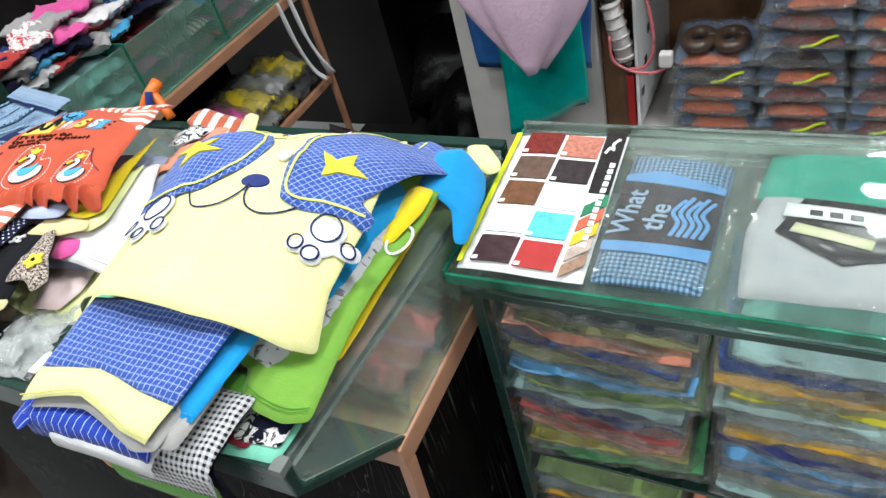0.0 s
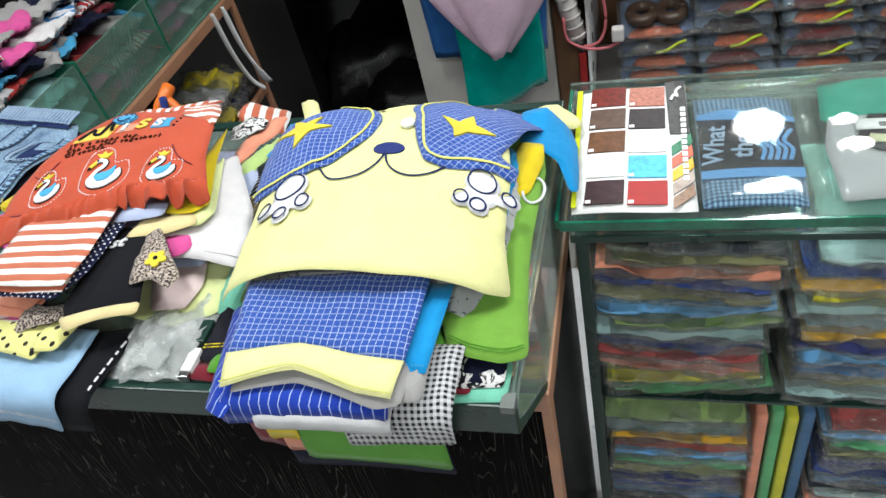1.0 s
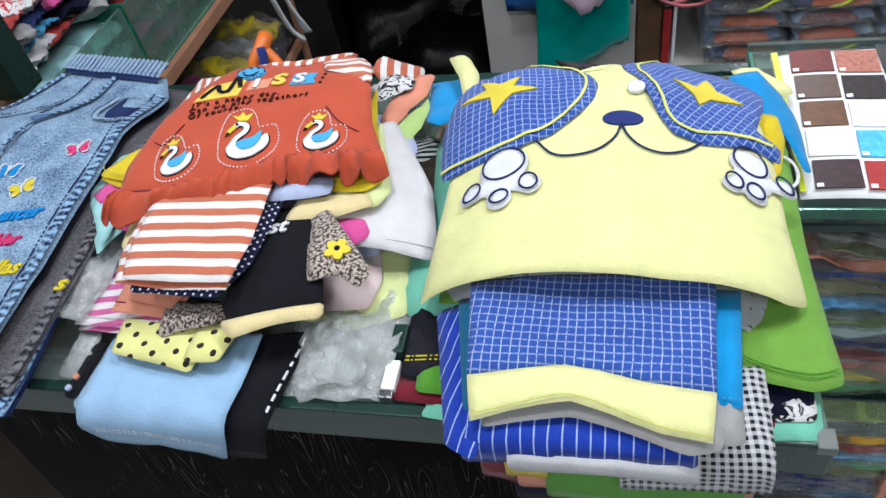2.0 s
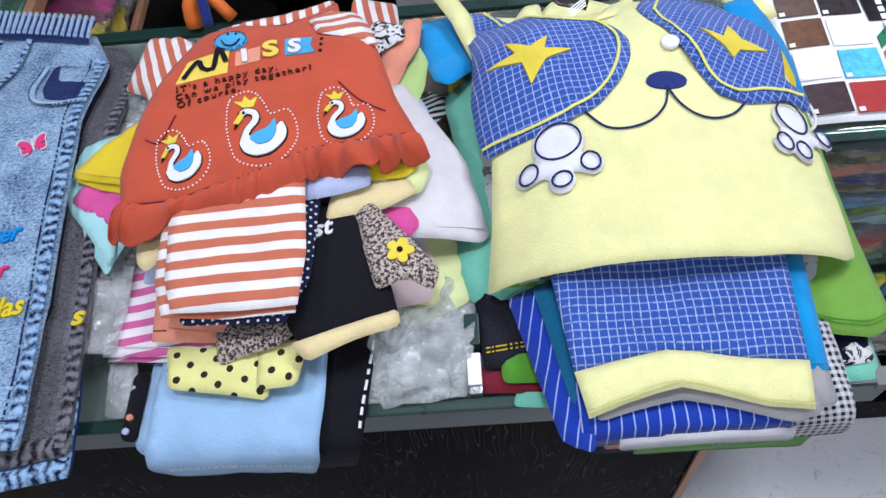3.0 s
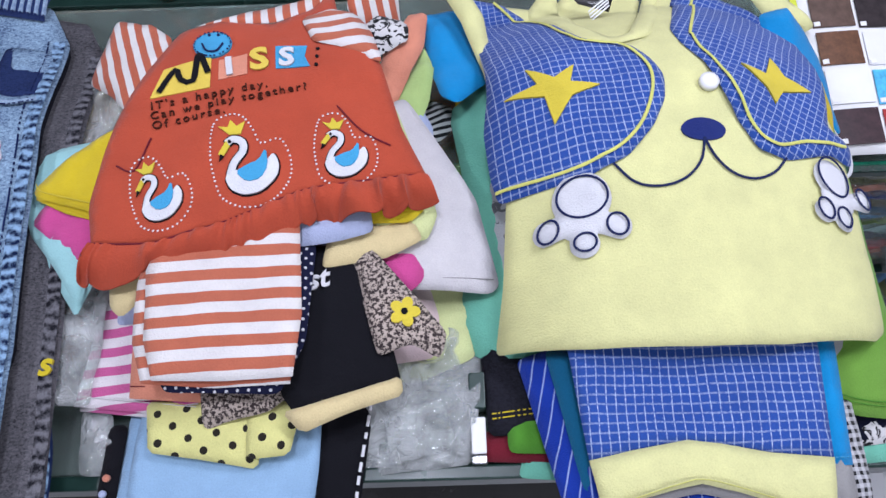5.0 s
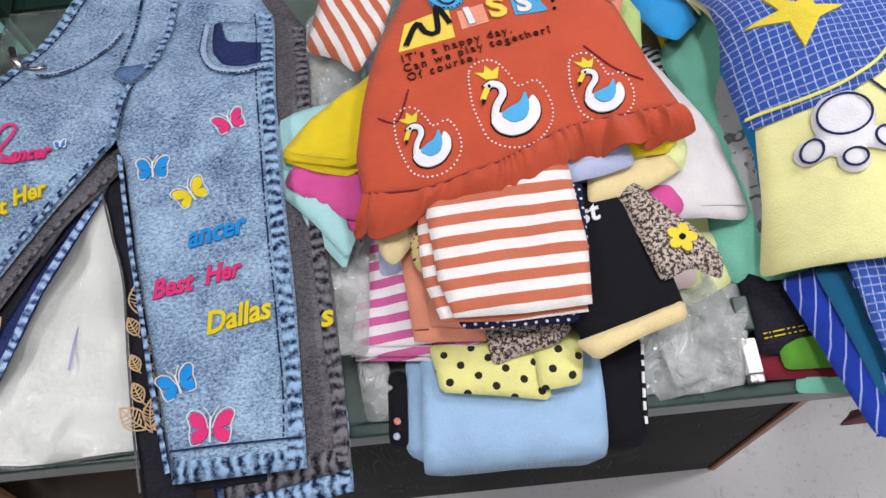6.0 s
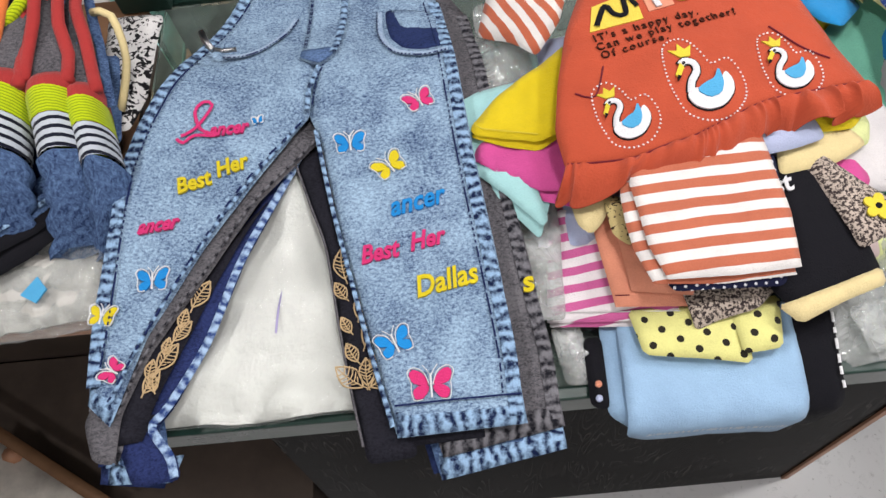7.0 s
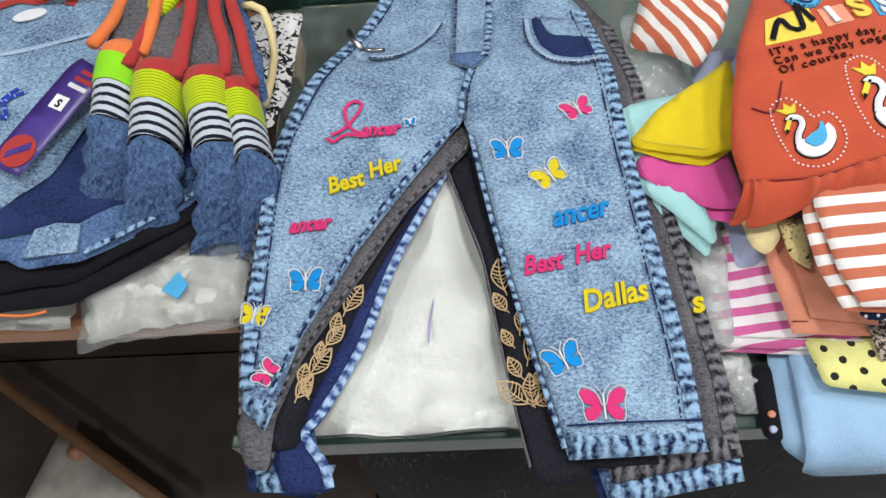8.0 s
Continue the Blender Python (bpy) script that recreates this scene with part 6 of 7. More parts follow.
def jeans(name, label, mat, seam, shift, z, right_hem, left_hem, crotch, left_shift=None):
    """A pair of jeans laid flat, legs spread: front panel, side seams and hems."""
    t = garment(name, (-0.66, 0.15, z), label, "jeans", "jeans on the counter")
    zf = raised(zJ, z - 1.0)
    dx, dy = shift
    (ra, rb), (la, lb) = right_hem, left_hem
    ex, ey = left_shift or shift
    right_leg = [(-0.648 + dx, 0.385 + dy), (-0.580 + dx, 0.372 + dy), (-0.560 + dx, 0.335 + dy), (-0.554 + dx, 0.275 + dy), (-0.548 + dx, 0.18 + dy), (-0.540 + dx, 0.09 + dy), rb, ra, (-0.623 + dx, 0.045 + dy), (-0.641 + dx, 0.125 + dy), (-0.653 + dx, 0.198 + dy), crotch]
    left_leg = [(-0.642 + ex, 0.386 + ey), crotch, (-0.675 + ex, 0.202 + ey), (-0.7 + ex, 0.17 + ey), (-0.732 + ex, 0.125 + ey), (-0.765 + ex, 0.068 + ey), lb, la, (-0.8 + ex, 0.08 + ey), (-0.797 + ex, 0.15 + ey), (-0.788 + ex, 0.222 + ey), (-0.766 + ex, 0.276 + ey), (-0.735 + ex, 0.336 + ey), (-0.708 + ex, 0.395 + ey)]
    sheet("right_leg", right_leg, zf, mat, t, 0.007, 0.008, 3, 0.004, 0, 24, 1)
    sheet("left_leg", left_leg, raised(zf, -0.0006), mat, t, 0.007, 0.008, -12, 0.004, 0, 24, 1)
    ribbon("side_seam", [(-0.566 + dx, 0.335 + dy), (-0.559 + dx, 0.275 + dy), (-0.5535 + dx, 0.18 + dy), (-0.5455 + dx, 0.09 + dy), (rb[0] - 0.006, rb[1] + 0.045), (rb[0] - 0.006, rb[1] + 0.004)], 0.0085, zf, seam, t, 0.0008, high=0.0006)
    ribbon("side_seam", [(-0.709 + ex, 0.383 + ey), (-0.732 + ex, 0.332 + ey), (-0.762 + ex, 0.274 + ey), (-0.788 + ex, 0.2 + ey), (-0.793 + ex, 0.13 + ey), (-0.795 + ex, 0.075 + ey), (la[0] + 0.004, la[1] + 0.01)], 0.009, zf, seam, t, 0.0004, high=0.0006)
    sheet("hem", [ra, (ra[0] - 0.001, ra[1] + 0.017), (rb[0] - 0.001, rb[1] + 0.016), rb], zf, seam, t, 0.008, 0.006, 0, 0.003, 0, 40, 0, lift=0.0014)
    sheet("hem", [la, (la[0] + 0.001, la[1] + 0.013), (lb[0] + 0.006, lb[1] + 0.016), lb], zf, seam, t, 0.008, 0.006, 0, 0.003, 0, 40, 0, lift=0.0012)
    return t, zf


jeans("dark_jeans", "dark blue jeans at the bottom of the stack", DENIM_DARK, DENIM_DARK, (0.012, 0.006), 0.974, ((-0.593, -0.028), (-0.514, -0.018)), ((-0.798, -0.016), (-0.757, -0.022)), (-0.662, 0.218), (-0.006, 0.0))
jeans("blue_jeans", "mid blue jeans with a frayed hem in the stack", DENIM_MID, SEAM, (0.016, 0.0), 0.980, ((-0.588, -0.033), (-0.512, -0.021)), ((-0.79, -0.018), (-0.75, -0.02)), (-0.66, 0.212), (-0.004, 0.0))
jeans("grey_jeans", "washed grey jeans in the stack", DENIM_GREY, SEAM_GREY, (0.022, -0.004), 0.986, ((-0.586, -0.021), (-0.512, -0.009)), ((-0.800, 0.004), (-0.782, -0.008)), (-0.66, 0.222), (-0.007, 0.004))
bj, zbj = jeans("black_jeans", "black jeans with gold floral embroidery in the stack", DENIM_BLACK, DENIM_BLACK, (-0.004, 0.0), 0.990, ((-0.63, -0.014), (-0.56, -0.012)), ((-0.79, 0.002), (-0.766, 0.004)), (-0.664, 0.219))
sheet("inner_leg", [(-0.673, 0.190), (-0.663, 0.152), (-0.653, 0.119), (-0.646, 0.069), (-0.639, 0.023), (-0.634, 0.0), (-0.630, -0.022), (-0.60, -0.020), (-0.61, 0.05), (-0.64, 0.15), (-0.655, 0.205)], flat(0.990), DENIM_BLACK, bj, 0.005, 0.006, amp=0.0008)
sheet("inner_leg", [(-0.69, 0.165), (-0.707, 0.139), (-0.726, 0.103), (-0.740, 0.07), (-0.756, 0.036), (-0.765, 0.012), (-0.774, 0.004), (-0.784, 0.01), (-0.785, 0.037), (-0.758, 0.074), (-0.72, 0.13)], flat(0.9905), DENIM_BLACK, bj, 0.004, 0.006, amp=0.0008)
ribbon("inner_seam", [(-0.673, 0.187), (-0.6625, 0.152), (-0.6525, 0.119), (-0.6455, 0.069), (-0.6385, 0.023), (-0.632, -0.012)], 0.0016, flat(0.990), DENIM_GREY, bj, 0.001)
dj = thing("indigo_jeans", (-0.72, 0.08, 0.98), "indigo jeans with a pale frayed seam in the stack", "jeans", "jeans on the counter")
INDIGO = denim("indigo_denim", C(48, 60, 108), C(18, 24, 52), 0.54)
FRAY = puckered("frayed_pale_seam", C(168, 196, 226), C(44, 66, 122))
sheet("inner_leg", [(-0.665, 0.21), (-0.669, 0.196), (-0.681, 0.174), (-0.708, 0.12), (-0.728, 0.064), (-0.750, 0.023), (-0.760, 0.011), (-0.746, -0.006), (-0.742, -0.020), (-0.771, -0.022), (-0.785, 0.008), (-0.765, 0.058), (-0.735, 0.11), (-0.69, 0.18)], flat(0.9865), INDIGO, dj, 0.005, 0.006, amp=0.0012, smooth=2)
ribbon("pale_seam", [(-0.671, 0.194), (-0.683, 0.172), (-0.710, 0.119), (-0.730, 0.063), (-0.752, 0.024), (-0.761, 0.012), (-0.749, -0.006), (-0.745, -0.019)], 0.0055, flat(0.9865), FRAY, dj, 0.0010, high=0.0008)
sheet("inner_leg", [(-0.659, 0.205), (-0.649, 0.165), (-0.641, 0.125), (-0.631, 0.088), (-0.625, 0.088), (-0.63, 0.15), (-0.645, 0.2)], flat(0.9915), INDIGO, dj, 0.003, 0.005, amp=0.0006)
gj = bpy.data.objects["grey_jeans"]
sheet("inner_leg", [(-0.655, 0.226), (-0.656, 0.203), (-0.668, 0.190), (-0.699, 0.157), (-0.731, 0.106), (-0.764, 0.056), (-0.778, 0.019), (-0.779, -0.010), (-0.793, -0.007), (-0.801, 0.017), (-0.775, 0.075), (-0.72, 0.16), (-0.68, 0.21)], flat(0.9948), DENIM_GREY, gj, 0.004, 0.006, amp=0.0008)
ribbon("inner_seam", [(-0.658, 0.2035), (-0.6695, 0.1905), (-0.701, 0.1575), (-0.733, 0.1065), (-0.766, 0.056), (-0.779, 0.02)], 0.002, flat(0.9948), SEAM_GREY, gj, 0.0008)
sheet("inner_leg", [(-0.662, 0.222), (-0.655, 0.205), (-0.651, 0.17), (-0.644, 0.135), (-0.636, 0.110), (-0.63, 0.112), (-0.638, 0.16), (-0.65, 0.22)], flat(0.9942), DENIM_GREY, gj, 0.003, 0.005, amp=0.0006)
lj, zlj = jeans("washed_jeans", "light washed child's jeans with colourful embroidered words", DENIM, SEAM, (0.0, 0.0), 1.0, ((-0.611, -0.010), (-0.535, -0.008)), ((-0.797, 0.026), (-0.782, 0.012)), (-0.661, 0.219))


def floral(pts, size):
    for n, (x, y, a) in enumerate(pts):
        k = size * (1.25, 0.8, 1.0, 0.7)[n % 4]
        ca, sa = math.cos(radians(a)), math.sin(radians(a))
        at = lambda q: [(x + k * (u * ca - w * sa), y + k * (u * sa + w * ca)) for u, w in q]
        zf = flat(0.9912)
        ribbon("embroidery", at([(-0.12, 0), (0.1, 0.2), (0.45, 0.34), (0.8, 0.2), (1.08, 0)]), 0.0010, zf, GOLDTHREAD, bj, 0.0008, step=0.002)
        ribbon("embroidery", at([(-0.12, 0), (0.1, -0.2), (0.45, -0.34), (0.8, -0.2), (1.08, 0)]), 0.0010, zf, GOLDTHREAD, bj, 0.0008, step=0.002)
        ribbon("embroidery", at([(-0.35, -0.08), (0.0, 0.0), (0.5, 0.04), (1.0, 0)]), 0.0008, zf, GOLDTHREAD, bj, 0.001, step=0.002)
        for u in ((0.2, 0.4, 0.6, 0.8) if n % 2 else (0.15, 0.3, 0.45, 0.6, 0.75)):
            h = 0.3 * math.sin(math.pi * u) + 0.02
            ribbon("embroidery", at([(u + 0.1, -h), (u - 0.05, 0), (u + 0.1, h)]), 0.0007, zf, GOLDTHREAD, bj, 0.0009, step=0.002)


floral([(-0.6405, 0.098, 96), (-0.6405, 0.083, 120), (-0.632, 0.070, 72), (-0.638, 0.060, 118), (-0.628, 0.052, 62), (-0.6345, 0.041, 118), (-0.628, 0.026, 92), (-0.6255, 0.036, 48), (-0.6325, 0.025, 140), (-0.625, 0.024, 20)], 0.0145)
floral([(-0.7385, 0.088, 58), (-0.746, 0.074, 76), (-0.749, 0.066, 48), (-0.755, 0.057, 78), (-0.758, 0.048, 52), (-0.764, 0.042, 80), (-0.7655, 0.034, 56), (-0.760, 0.034, 100)], 0.0135)
# waist, fly, pockets and seams of the washed pair
ribbon("waistband", [(-0.704, 0.397), (-0.68, 0.392), (-0.645, 0.384), (-0.61, 0.376), (-0.577, 0.369)], 0.030, zlj, DENIM_DARK, lj, 0.0024, high=0.005)
for i in range(22):
    x0 = -0.706 + i * 0.0060
    ribbon("gather", [(x0, 0.4105 - (x0 + 0.708) * 0.21), (x0 + 0.0006, 0.396 - (x0 + 0.708) * 0.21), (x0 + 0.0012, 0.3825 - (x0 + 0.708) * 0.21)], 0.0028, zlj, PALESEAM, lj, 0.0070, step=0.004, high=0.0022)
sheet("fly", [(-0.664, 0.372), (-0.634, 0.369), (-0.6374, 0.3051), (-0.6424, 0.2726), (-0.6530, 0.2620), (-0.6688, 0.2731)], zlj, DENIM, lj, 0.004, 0.006, amp=0.0008, lift=0.0030)
ribbon("stitching", [(-0.6535, 0.262), (-0.657, 0.250), (-0.661, 0.236), (-0.6615, 0.222)], 0.0040, zlj, SEAM, lj, 0.0018)
ribbon("stitching", [(-0.650, 0.262), (-0.655, 0.245), (-0.658, 0.224)], 0.0010, zlj, STITCH, lj, 0.0026, dash=(0.0032, 0.6))
sheet("fly_flap", [(-0.6676, 0.285), (-0.6420, 0.283), (-0.6428, 0.2726), (-0.6530, 0.2625), (-0.6686, 0.2735)], zlj, DENIM_MID, lj, 0.0025, 0.006, amp=0.0004, lift=0.0042)
for off in (0.0035, 0.0065):
    ribbon("fly_stitch", [(-0.6635 + off * 0.4, 0.365), (-0.6665 + off * 0.4, 0.310), (-0.6675 + off * 0.5, 0.285)], 0.0009, zlj, STITCH, lj, 0.0036, dash=(0.003, 0.65))
ribbon("fly_seam", [(-0.6355, 0.366), (-0.6390, 0.305), (-0.6436, 0.275)], 0.0055, zlj, SEAM, lj, 0.0034)
sheet("pocket", [(-0.6048, 0.3311), (-0.6040, 0.3111), (-0.6009, 0.2931), (-0.5913, 0.2773), (-0.5777, 0.2726), (-0.5599, 0.2765), (-0.560, 0.322)], zlj, DENIM_DARK, lj, 0.002, 0.005, amp=0.0004, lift=0.0012)
sheet("pocket_bag", [(-0.600, 0.3311), (-0.5980, 0.3178), (-0.5915, 0.3054), (-0.5784, 0.3010), (-0.5650, 0.2954), (-0.5602, 0.2964), (-0.5597, 0.3229)], zlj, DENIM, lj, 0.003, 0.005, amp=0.0014, lift=0.0022)
ribbon("pocket_seam", [(-0.6090, 0.3263), (-0.6080, 0.2967), (-0.6000, 0.2772), (-0.5882, 0.2683), (-0.5744, 0.2656), (-0.5588, 0.2695)], 0.0042, zlj, PALESEAM, lj, 0.0026)
ribbon("pocket_stitch", [(-0.6110, 0.3263), (-0.6100, 0.2960), (-0.6015, 0.2755), (-0.5890, 0.2663), (-0.5744, 0.2636), (-0.5590, 0.2675)], 0.001, zlj, STITCH, lj, 0.0032, dash=(0.003, 0.6))
ribbon("pocket_seam", [(-0.6758, 0.3301), (-0.6847, 0.3110), (-0.6995, 0.2928), (-0.7120, 0.2868), (-0.7287, 0.2897)], 0.0042, zlj, PALESEAM, lj, 0.0016)
ribbon("pocket_stitch", [(-0.6738, 0.3281), (-0.6830, 0.3090), (-0.6985, 0.2905), (-0.7120, 0.2845), (-0.7287, 0.2872)], 0.001, zlj, STITCH, lj, 0.0026, dash=(0.003, 0.6))
tube("zip_pull", [(-0.742, 0.303, 1.006), (-0.738, 0.293, 1.0075), (-0.732, 0.284, 1.007)], 0.0025, METAL, lj, 8)
tube("zip_chain", [(-0.734, 0.287, 1.005), (-0.724, 0.283, 1.006), (-0.715, 0.284, 1.005)], 0.0018, METAL, lj, 6)
ribbon("inner_stitch", [(-0.666, 0.212), (-0.7, 0.176), (-0.73, 0.132), (-0.762, 0.074), (-0.783, 0.026)], 0.0014, zlj, STITCH, lj, 0.0006, dash=(0.012, 0.4))
ribbon("inner_seam", [(-0.6655, 0.2145), (-0.701, 0.172), (-0.733, 0.126), (-0.765, 0.07), (-0.784, 0.02)], 0.003, zlj, SEAM, lj, -0.0004)
ribbon("inner_seam", [(-0.656, 0.205), (-0.645, 0.14), (-0.627, 0.055), (-0.613, -0.004)], 0.003, zlj, SEAM, lj, -0.0002)
ribbon("hem_stitch", [(-0.611, 0.0075), (-0.575, 0.0085), (-0.537, 0.0085)], 0.0012, zlj, STITCH, lj, 0.0028)
ribbon("seam_stitch", [(-0.5735, 0.335), (-0.5665, 0.275), (-0.5600, 0.18), (-0.552, 0.09), (-0.5475, 0.037), (-0.5475, 0.01)], 0.0011, zlj, STITCH, lj, 0.0012, dash=(0.0045, 0.7))
ribbon("seam_stitch", [(-0.703, 0.381), (-0.726, 0.330), (-0.756, 0.271), (-0.782, 0.199), (-0.787, 0.13), (-0.789, 0.078), (-0.790, 0.045)], 0.0011, zlj, STITCH, lj, 0.0012, dash=(0.0045, 0.7))


def word(body, x, y, size, turn, mat, shear=0.35):
    lettering("embroidered_word", body, x, y, size * 0.92, zlj, mat, lj, turn, shear, 0.0005, 0.0012, 0.0009, 1.0, 0.82)


word("ancer", -0.607, 0.1325, 0.0215, 11, BLUETHREAD)
word("Best", -0.628, 0.1005, 0.0185, 9, PINKTHREAD)
word("Her", -0.596, 0.107, 0.0185, 9, PINKTHREAD)
word("Dallas", -0.594, 0.0745, 0.022, 10, YELLOWTHREAD, 0.25)
word("Best", -0.751, 0.1655, 0.018, 12, YELLOWTHREAD, 0.1)
word("Her", -0.724, 0.175, 0.018, 16, YELLOWTHREAD, 0.2)
word("ancer", -0.776, 0.1375, 0.0155, 5, PINKTHREAD, 0.4)
word("ancer", -0.731, 0.2090, 0.0155, 2, PINKTHREAD, 0.3)
ribbon("embroidered_initial", [(-0.752, 0.2125), (-0.744, 0.2155), (-0.736, 0.225), (-0.731, 0.2365), (-0.737, 0.240), (-0.743, 0.232), (-0.738, 0.216), (-0.727, 0.209), (-0.742, 0.211), (-0.75, 0.2065), (-0.755, 0.2105)], 0.0026, zlj, PINKTHREAD, lj, 0.0014)
g2 = bpy.data.objects["grey_jeans"]
lettering("embroidered_word", "s", -0.5265, 0.076, 0.02, raised(zJ, -0.014), YELLOWTHREAD, g2, 8, 0.2, 0.0006, 0.0016, 0.0012)


def butterfly(x, y, k, turn, mat):
    c, s = math.cos(radians(turn)), math.sin(radians(turn))
    at = lambda pts: [(x + k * (a * c - b * s), y + k * (a * s + b * c)) for a, b in pts]
    for m in (-1, 1):
        patch("butterfly_wing", at([(m * 0.08, 0.0), (m * 0.3, 0.55), (m * 0.75, 0.8), (m * 1.0, 0.62), (m * 0.85, 0.15), (m * 0.45, 0.0)]), zlj, mat, lj, 0.0014, 0.0014, 0.004, smooth=1)
        patch("butterfly_wing", at([(m * 0.08, 0.0), (m * 0.5, 0.02), (m * 0.85, -0.2), (m * 0.75, -0.62), (m * 0.4, -0.6), (m * 0.12, -0.25)]), zlj, mat, lj, 0.0014, 0.0014, 0.004, smooth=1)
        ribbon("feeler", at([(0, 0.4), (m * 0.15, 0.7), (m * 0.35, 0.95)]), 0.0005, zlj, WHITETHREAD, lj, 0.0012, step=0.0015)
        ribbon("wing_edge", at([(m * 0.08, 0.0), (m * 0.3, 0.58), (m * 0.75, 0.85), (m * 1.05, 0.62), (m * 0.88, 0.1), (m * 0.9, -0.2), (m * 0.78, -0.66), (m * 0.4, -0.64)]), 0.0006, zlj, WHITETHREAD, lj, 0.0018, step=0.0015)
    ribbon("butterfly_body", at([(0, 0.5), (0, 0.0), (0, -0.6)]), 0.0013, zlj, WHITETHREAD, lj, 0.0022, step=0.0015)


for bx, by, bk, bt_, bm_ in ((-0.5825, 0.223, 0.0108, 24, PINKTHREAD), (-0.632, 0.191, 0.0108, 4, BLUETHREAD), (-0.606, 0.1705, 0.0112, 32, YELLOWTHREAD), (-0.609, 0.046, 0.0112, 22, BLUETHREAD),
                             (-0.589, 0.0185, 0.0132, 0, PINKTHREAD), (-0.763, 0.1035, 0.0105, 2, BLUETHREAD), (-0.7935, 0.082, 0.009, -10, YELLOWTHREAD), (-0.782, 0.045, 0.008, 60, PINKTHREAD), (-0.697, 0.218, 0.0042, 10, BLUETHREAD)):
    butterfly(bx, by, bk, bt_, bm_)

# ---- joggers further along ----
JG = "joggers on the wooden counter"
ZD = 0.935
lb = thing("stuffed_polybag", (-0.88, 0.13, ZD), "stuffed clear polythene bag on the wooden counter", "plastic bag")
slab("bag", -0.875, 0.14, ZD, 0.115, 0.085, 0.030, plain("packed_white_goods", C(190, 188, 182), 0.35, 0.5, 0, 0.12, 40, 0.6), lb, 71, 0.012, 8, 0, 22, 16)
slab("film", -0.872, 0.138, ZD, 0.125, 0.092, 0.034, film_mat("stuffed_bag_film", 0.12, 0.14), lb, 71.4, 0.012, 8, 0, 22, 16, grow=0.003)
patch("blue_print", [(-0.868, 0.115), (-0.858, 0.128), (-0.85, 0.118), (-0.856, 0.108)], flat(ZD + 0.037), SKYBLUE, lb, 0.002)
lb2 = thing("stuffed_polybag", (-1.02, 0.14, ZD), "stuffed clear polythene bag on the wooden counter", "plastic bag")
slab("bag", -1.04, 0.15, ZD, 0.2, 0.1, 0.03, plain("packed_grey_goods", C(140, 138, 132), 0.35, 0.5, 0, 0.12, 40, 0.6), lb2, 77, 0.01, 0, 0, 22, 16)
bjg = thing("black_joggers", (-0.95, 0.2, 0.97), "black joggers with an orange piped edge under the denim stack", "joggers", JG)
zbk = lambda x, y: 0.976 + 0.10 * np.maximum(x + 0.93, 0) + 0.05 * (y - 0.12)
sheet("leg", [(-1.1, 0.10), (-0.973, 0.105), (-0.928, 0.109), (-0.863, 0.140), (-0.812, 0.172), (-0.806, 0.2), (-0.85, 0.27), (-1.1, 0.3)], zbk, BLACK, bjg, 0.010, 0.007, 30, 0.006, 0.003, 30, 1)
sheet("folded_leg", [(-1.1, 0.112), (-0.97, 0.116), (-0.925, 0.122), (-0.858, 0.153), (-0.812, 0.184), (-0.85, 0.27), (-1.1, 0.3)], raised(zbk, 0.006), BLACK, bjg, 0.006, 0.007, 30, 0.004, 0.003, 30, 1)
ribbon("piping", [(-1.02, 0.112), (-0.985, 0.104), (-0.960, 0.1015), (-0.945, 0.104)], 0.002, zbk, ORANGERIB, bjg, -0.003)
ds = thing("denim_joggers", (-0.95, 0.2, 0.98), "folded mid blue denim joggers with a pale knee patch", "joggers", JG)
zds = lambda x, y: 0.992 + 0.04 * np.maximum(x + 0.9, 0)
sheet("leg", [(-1.1, 0.125), (-0.972, 0.136), (-0.958, 0.128), (-0.92, 0.131), (-0.86, 0.161), (-0.824, 0.187), (-0.80, 0.22), (-0.81, 0.3), (-1.1, 0.36)], zds, DENIM_MID, ds, 0.007, 0.006, 30, 0.004, 0.003, 40, 1)
patch("knee_patch", [(-0.956, 0.133), (-0.951, 0.160), (-0.921, 0.157), (-0.920, 0.136)], zds, DENIM, ds, 0.003, 0.002, 0.006)
ribbon("leg_seam", [(-0.915, 0.136), (-0.86, 0.166), (-0.826, 0.192)], 0.004, zds, SEAM, ds, 0.002)
one_piece("dark_denim_joggers", [(-1.1, 0.15), (-0.97, 0.150), (-0.92, 0.160), (-0.87, 0.187), (-0.83, 0.212), (-0.84, 0.3), (-1.1, 0.36)], flat(0.998), DENIM_DARK, "folded dark blue denim joggers", "joggers", 0.009, amp=0.003)
pj = thing("printed_denim_joggers", (-1.0, 0.25, 1.0), "light denim joggers with a red print and a purple tag", "joggers", JG)
zpj = dome(-0.99, 0.26, 1.012, 1.0, 1.2, 0.5)
sheet("leg", [(-1.12, 0.17), (-0.98, 0.17), (-0.945, 0.195), (-0.925, 0.24), (-0.92, 0.30), (-0.935, 0.40), (-1.12, 0.41)], zpj, DENIM, pj, 0.010, 0.008, 10, amp=0.003)
ribbon("pocket_seam", [(-1.05, 0.297), (-0.99, 0.297), (-0.935, 0.315)], 0.004, zpj, PALESEAM, pj, 0.001)
ribbon("red_print", [(-1.03, 0.345), (-1.005, 0.355), (-0.985, 0.352), (-0.975, 0.362), (-0.96, 0.36), (-0.962, 0.345)], 0.009, zpj, REDRIB, pj, 0.001)
patch("white_print", ellipse(-0.99, 0.336, 0.013, 0.006, 15), zpj, WHITE, pj, 0.0014, 0.001)
patch("red_badge", ellipse(-1.018, 0.225, 0.014, 0.022, -8), zpj, REDRIB, pj, 0.0012, 0.001)
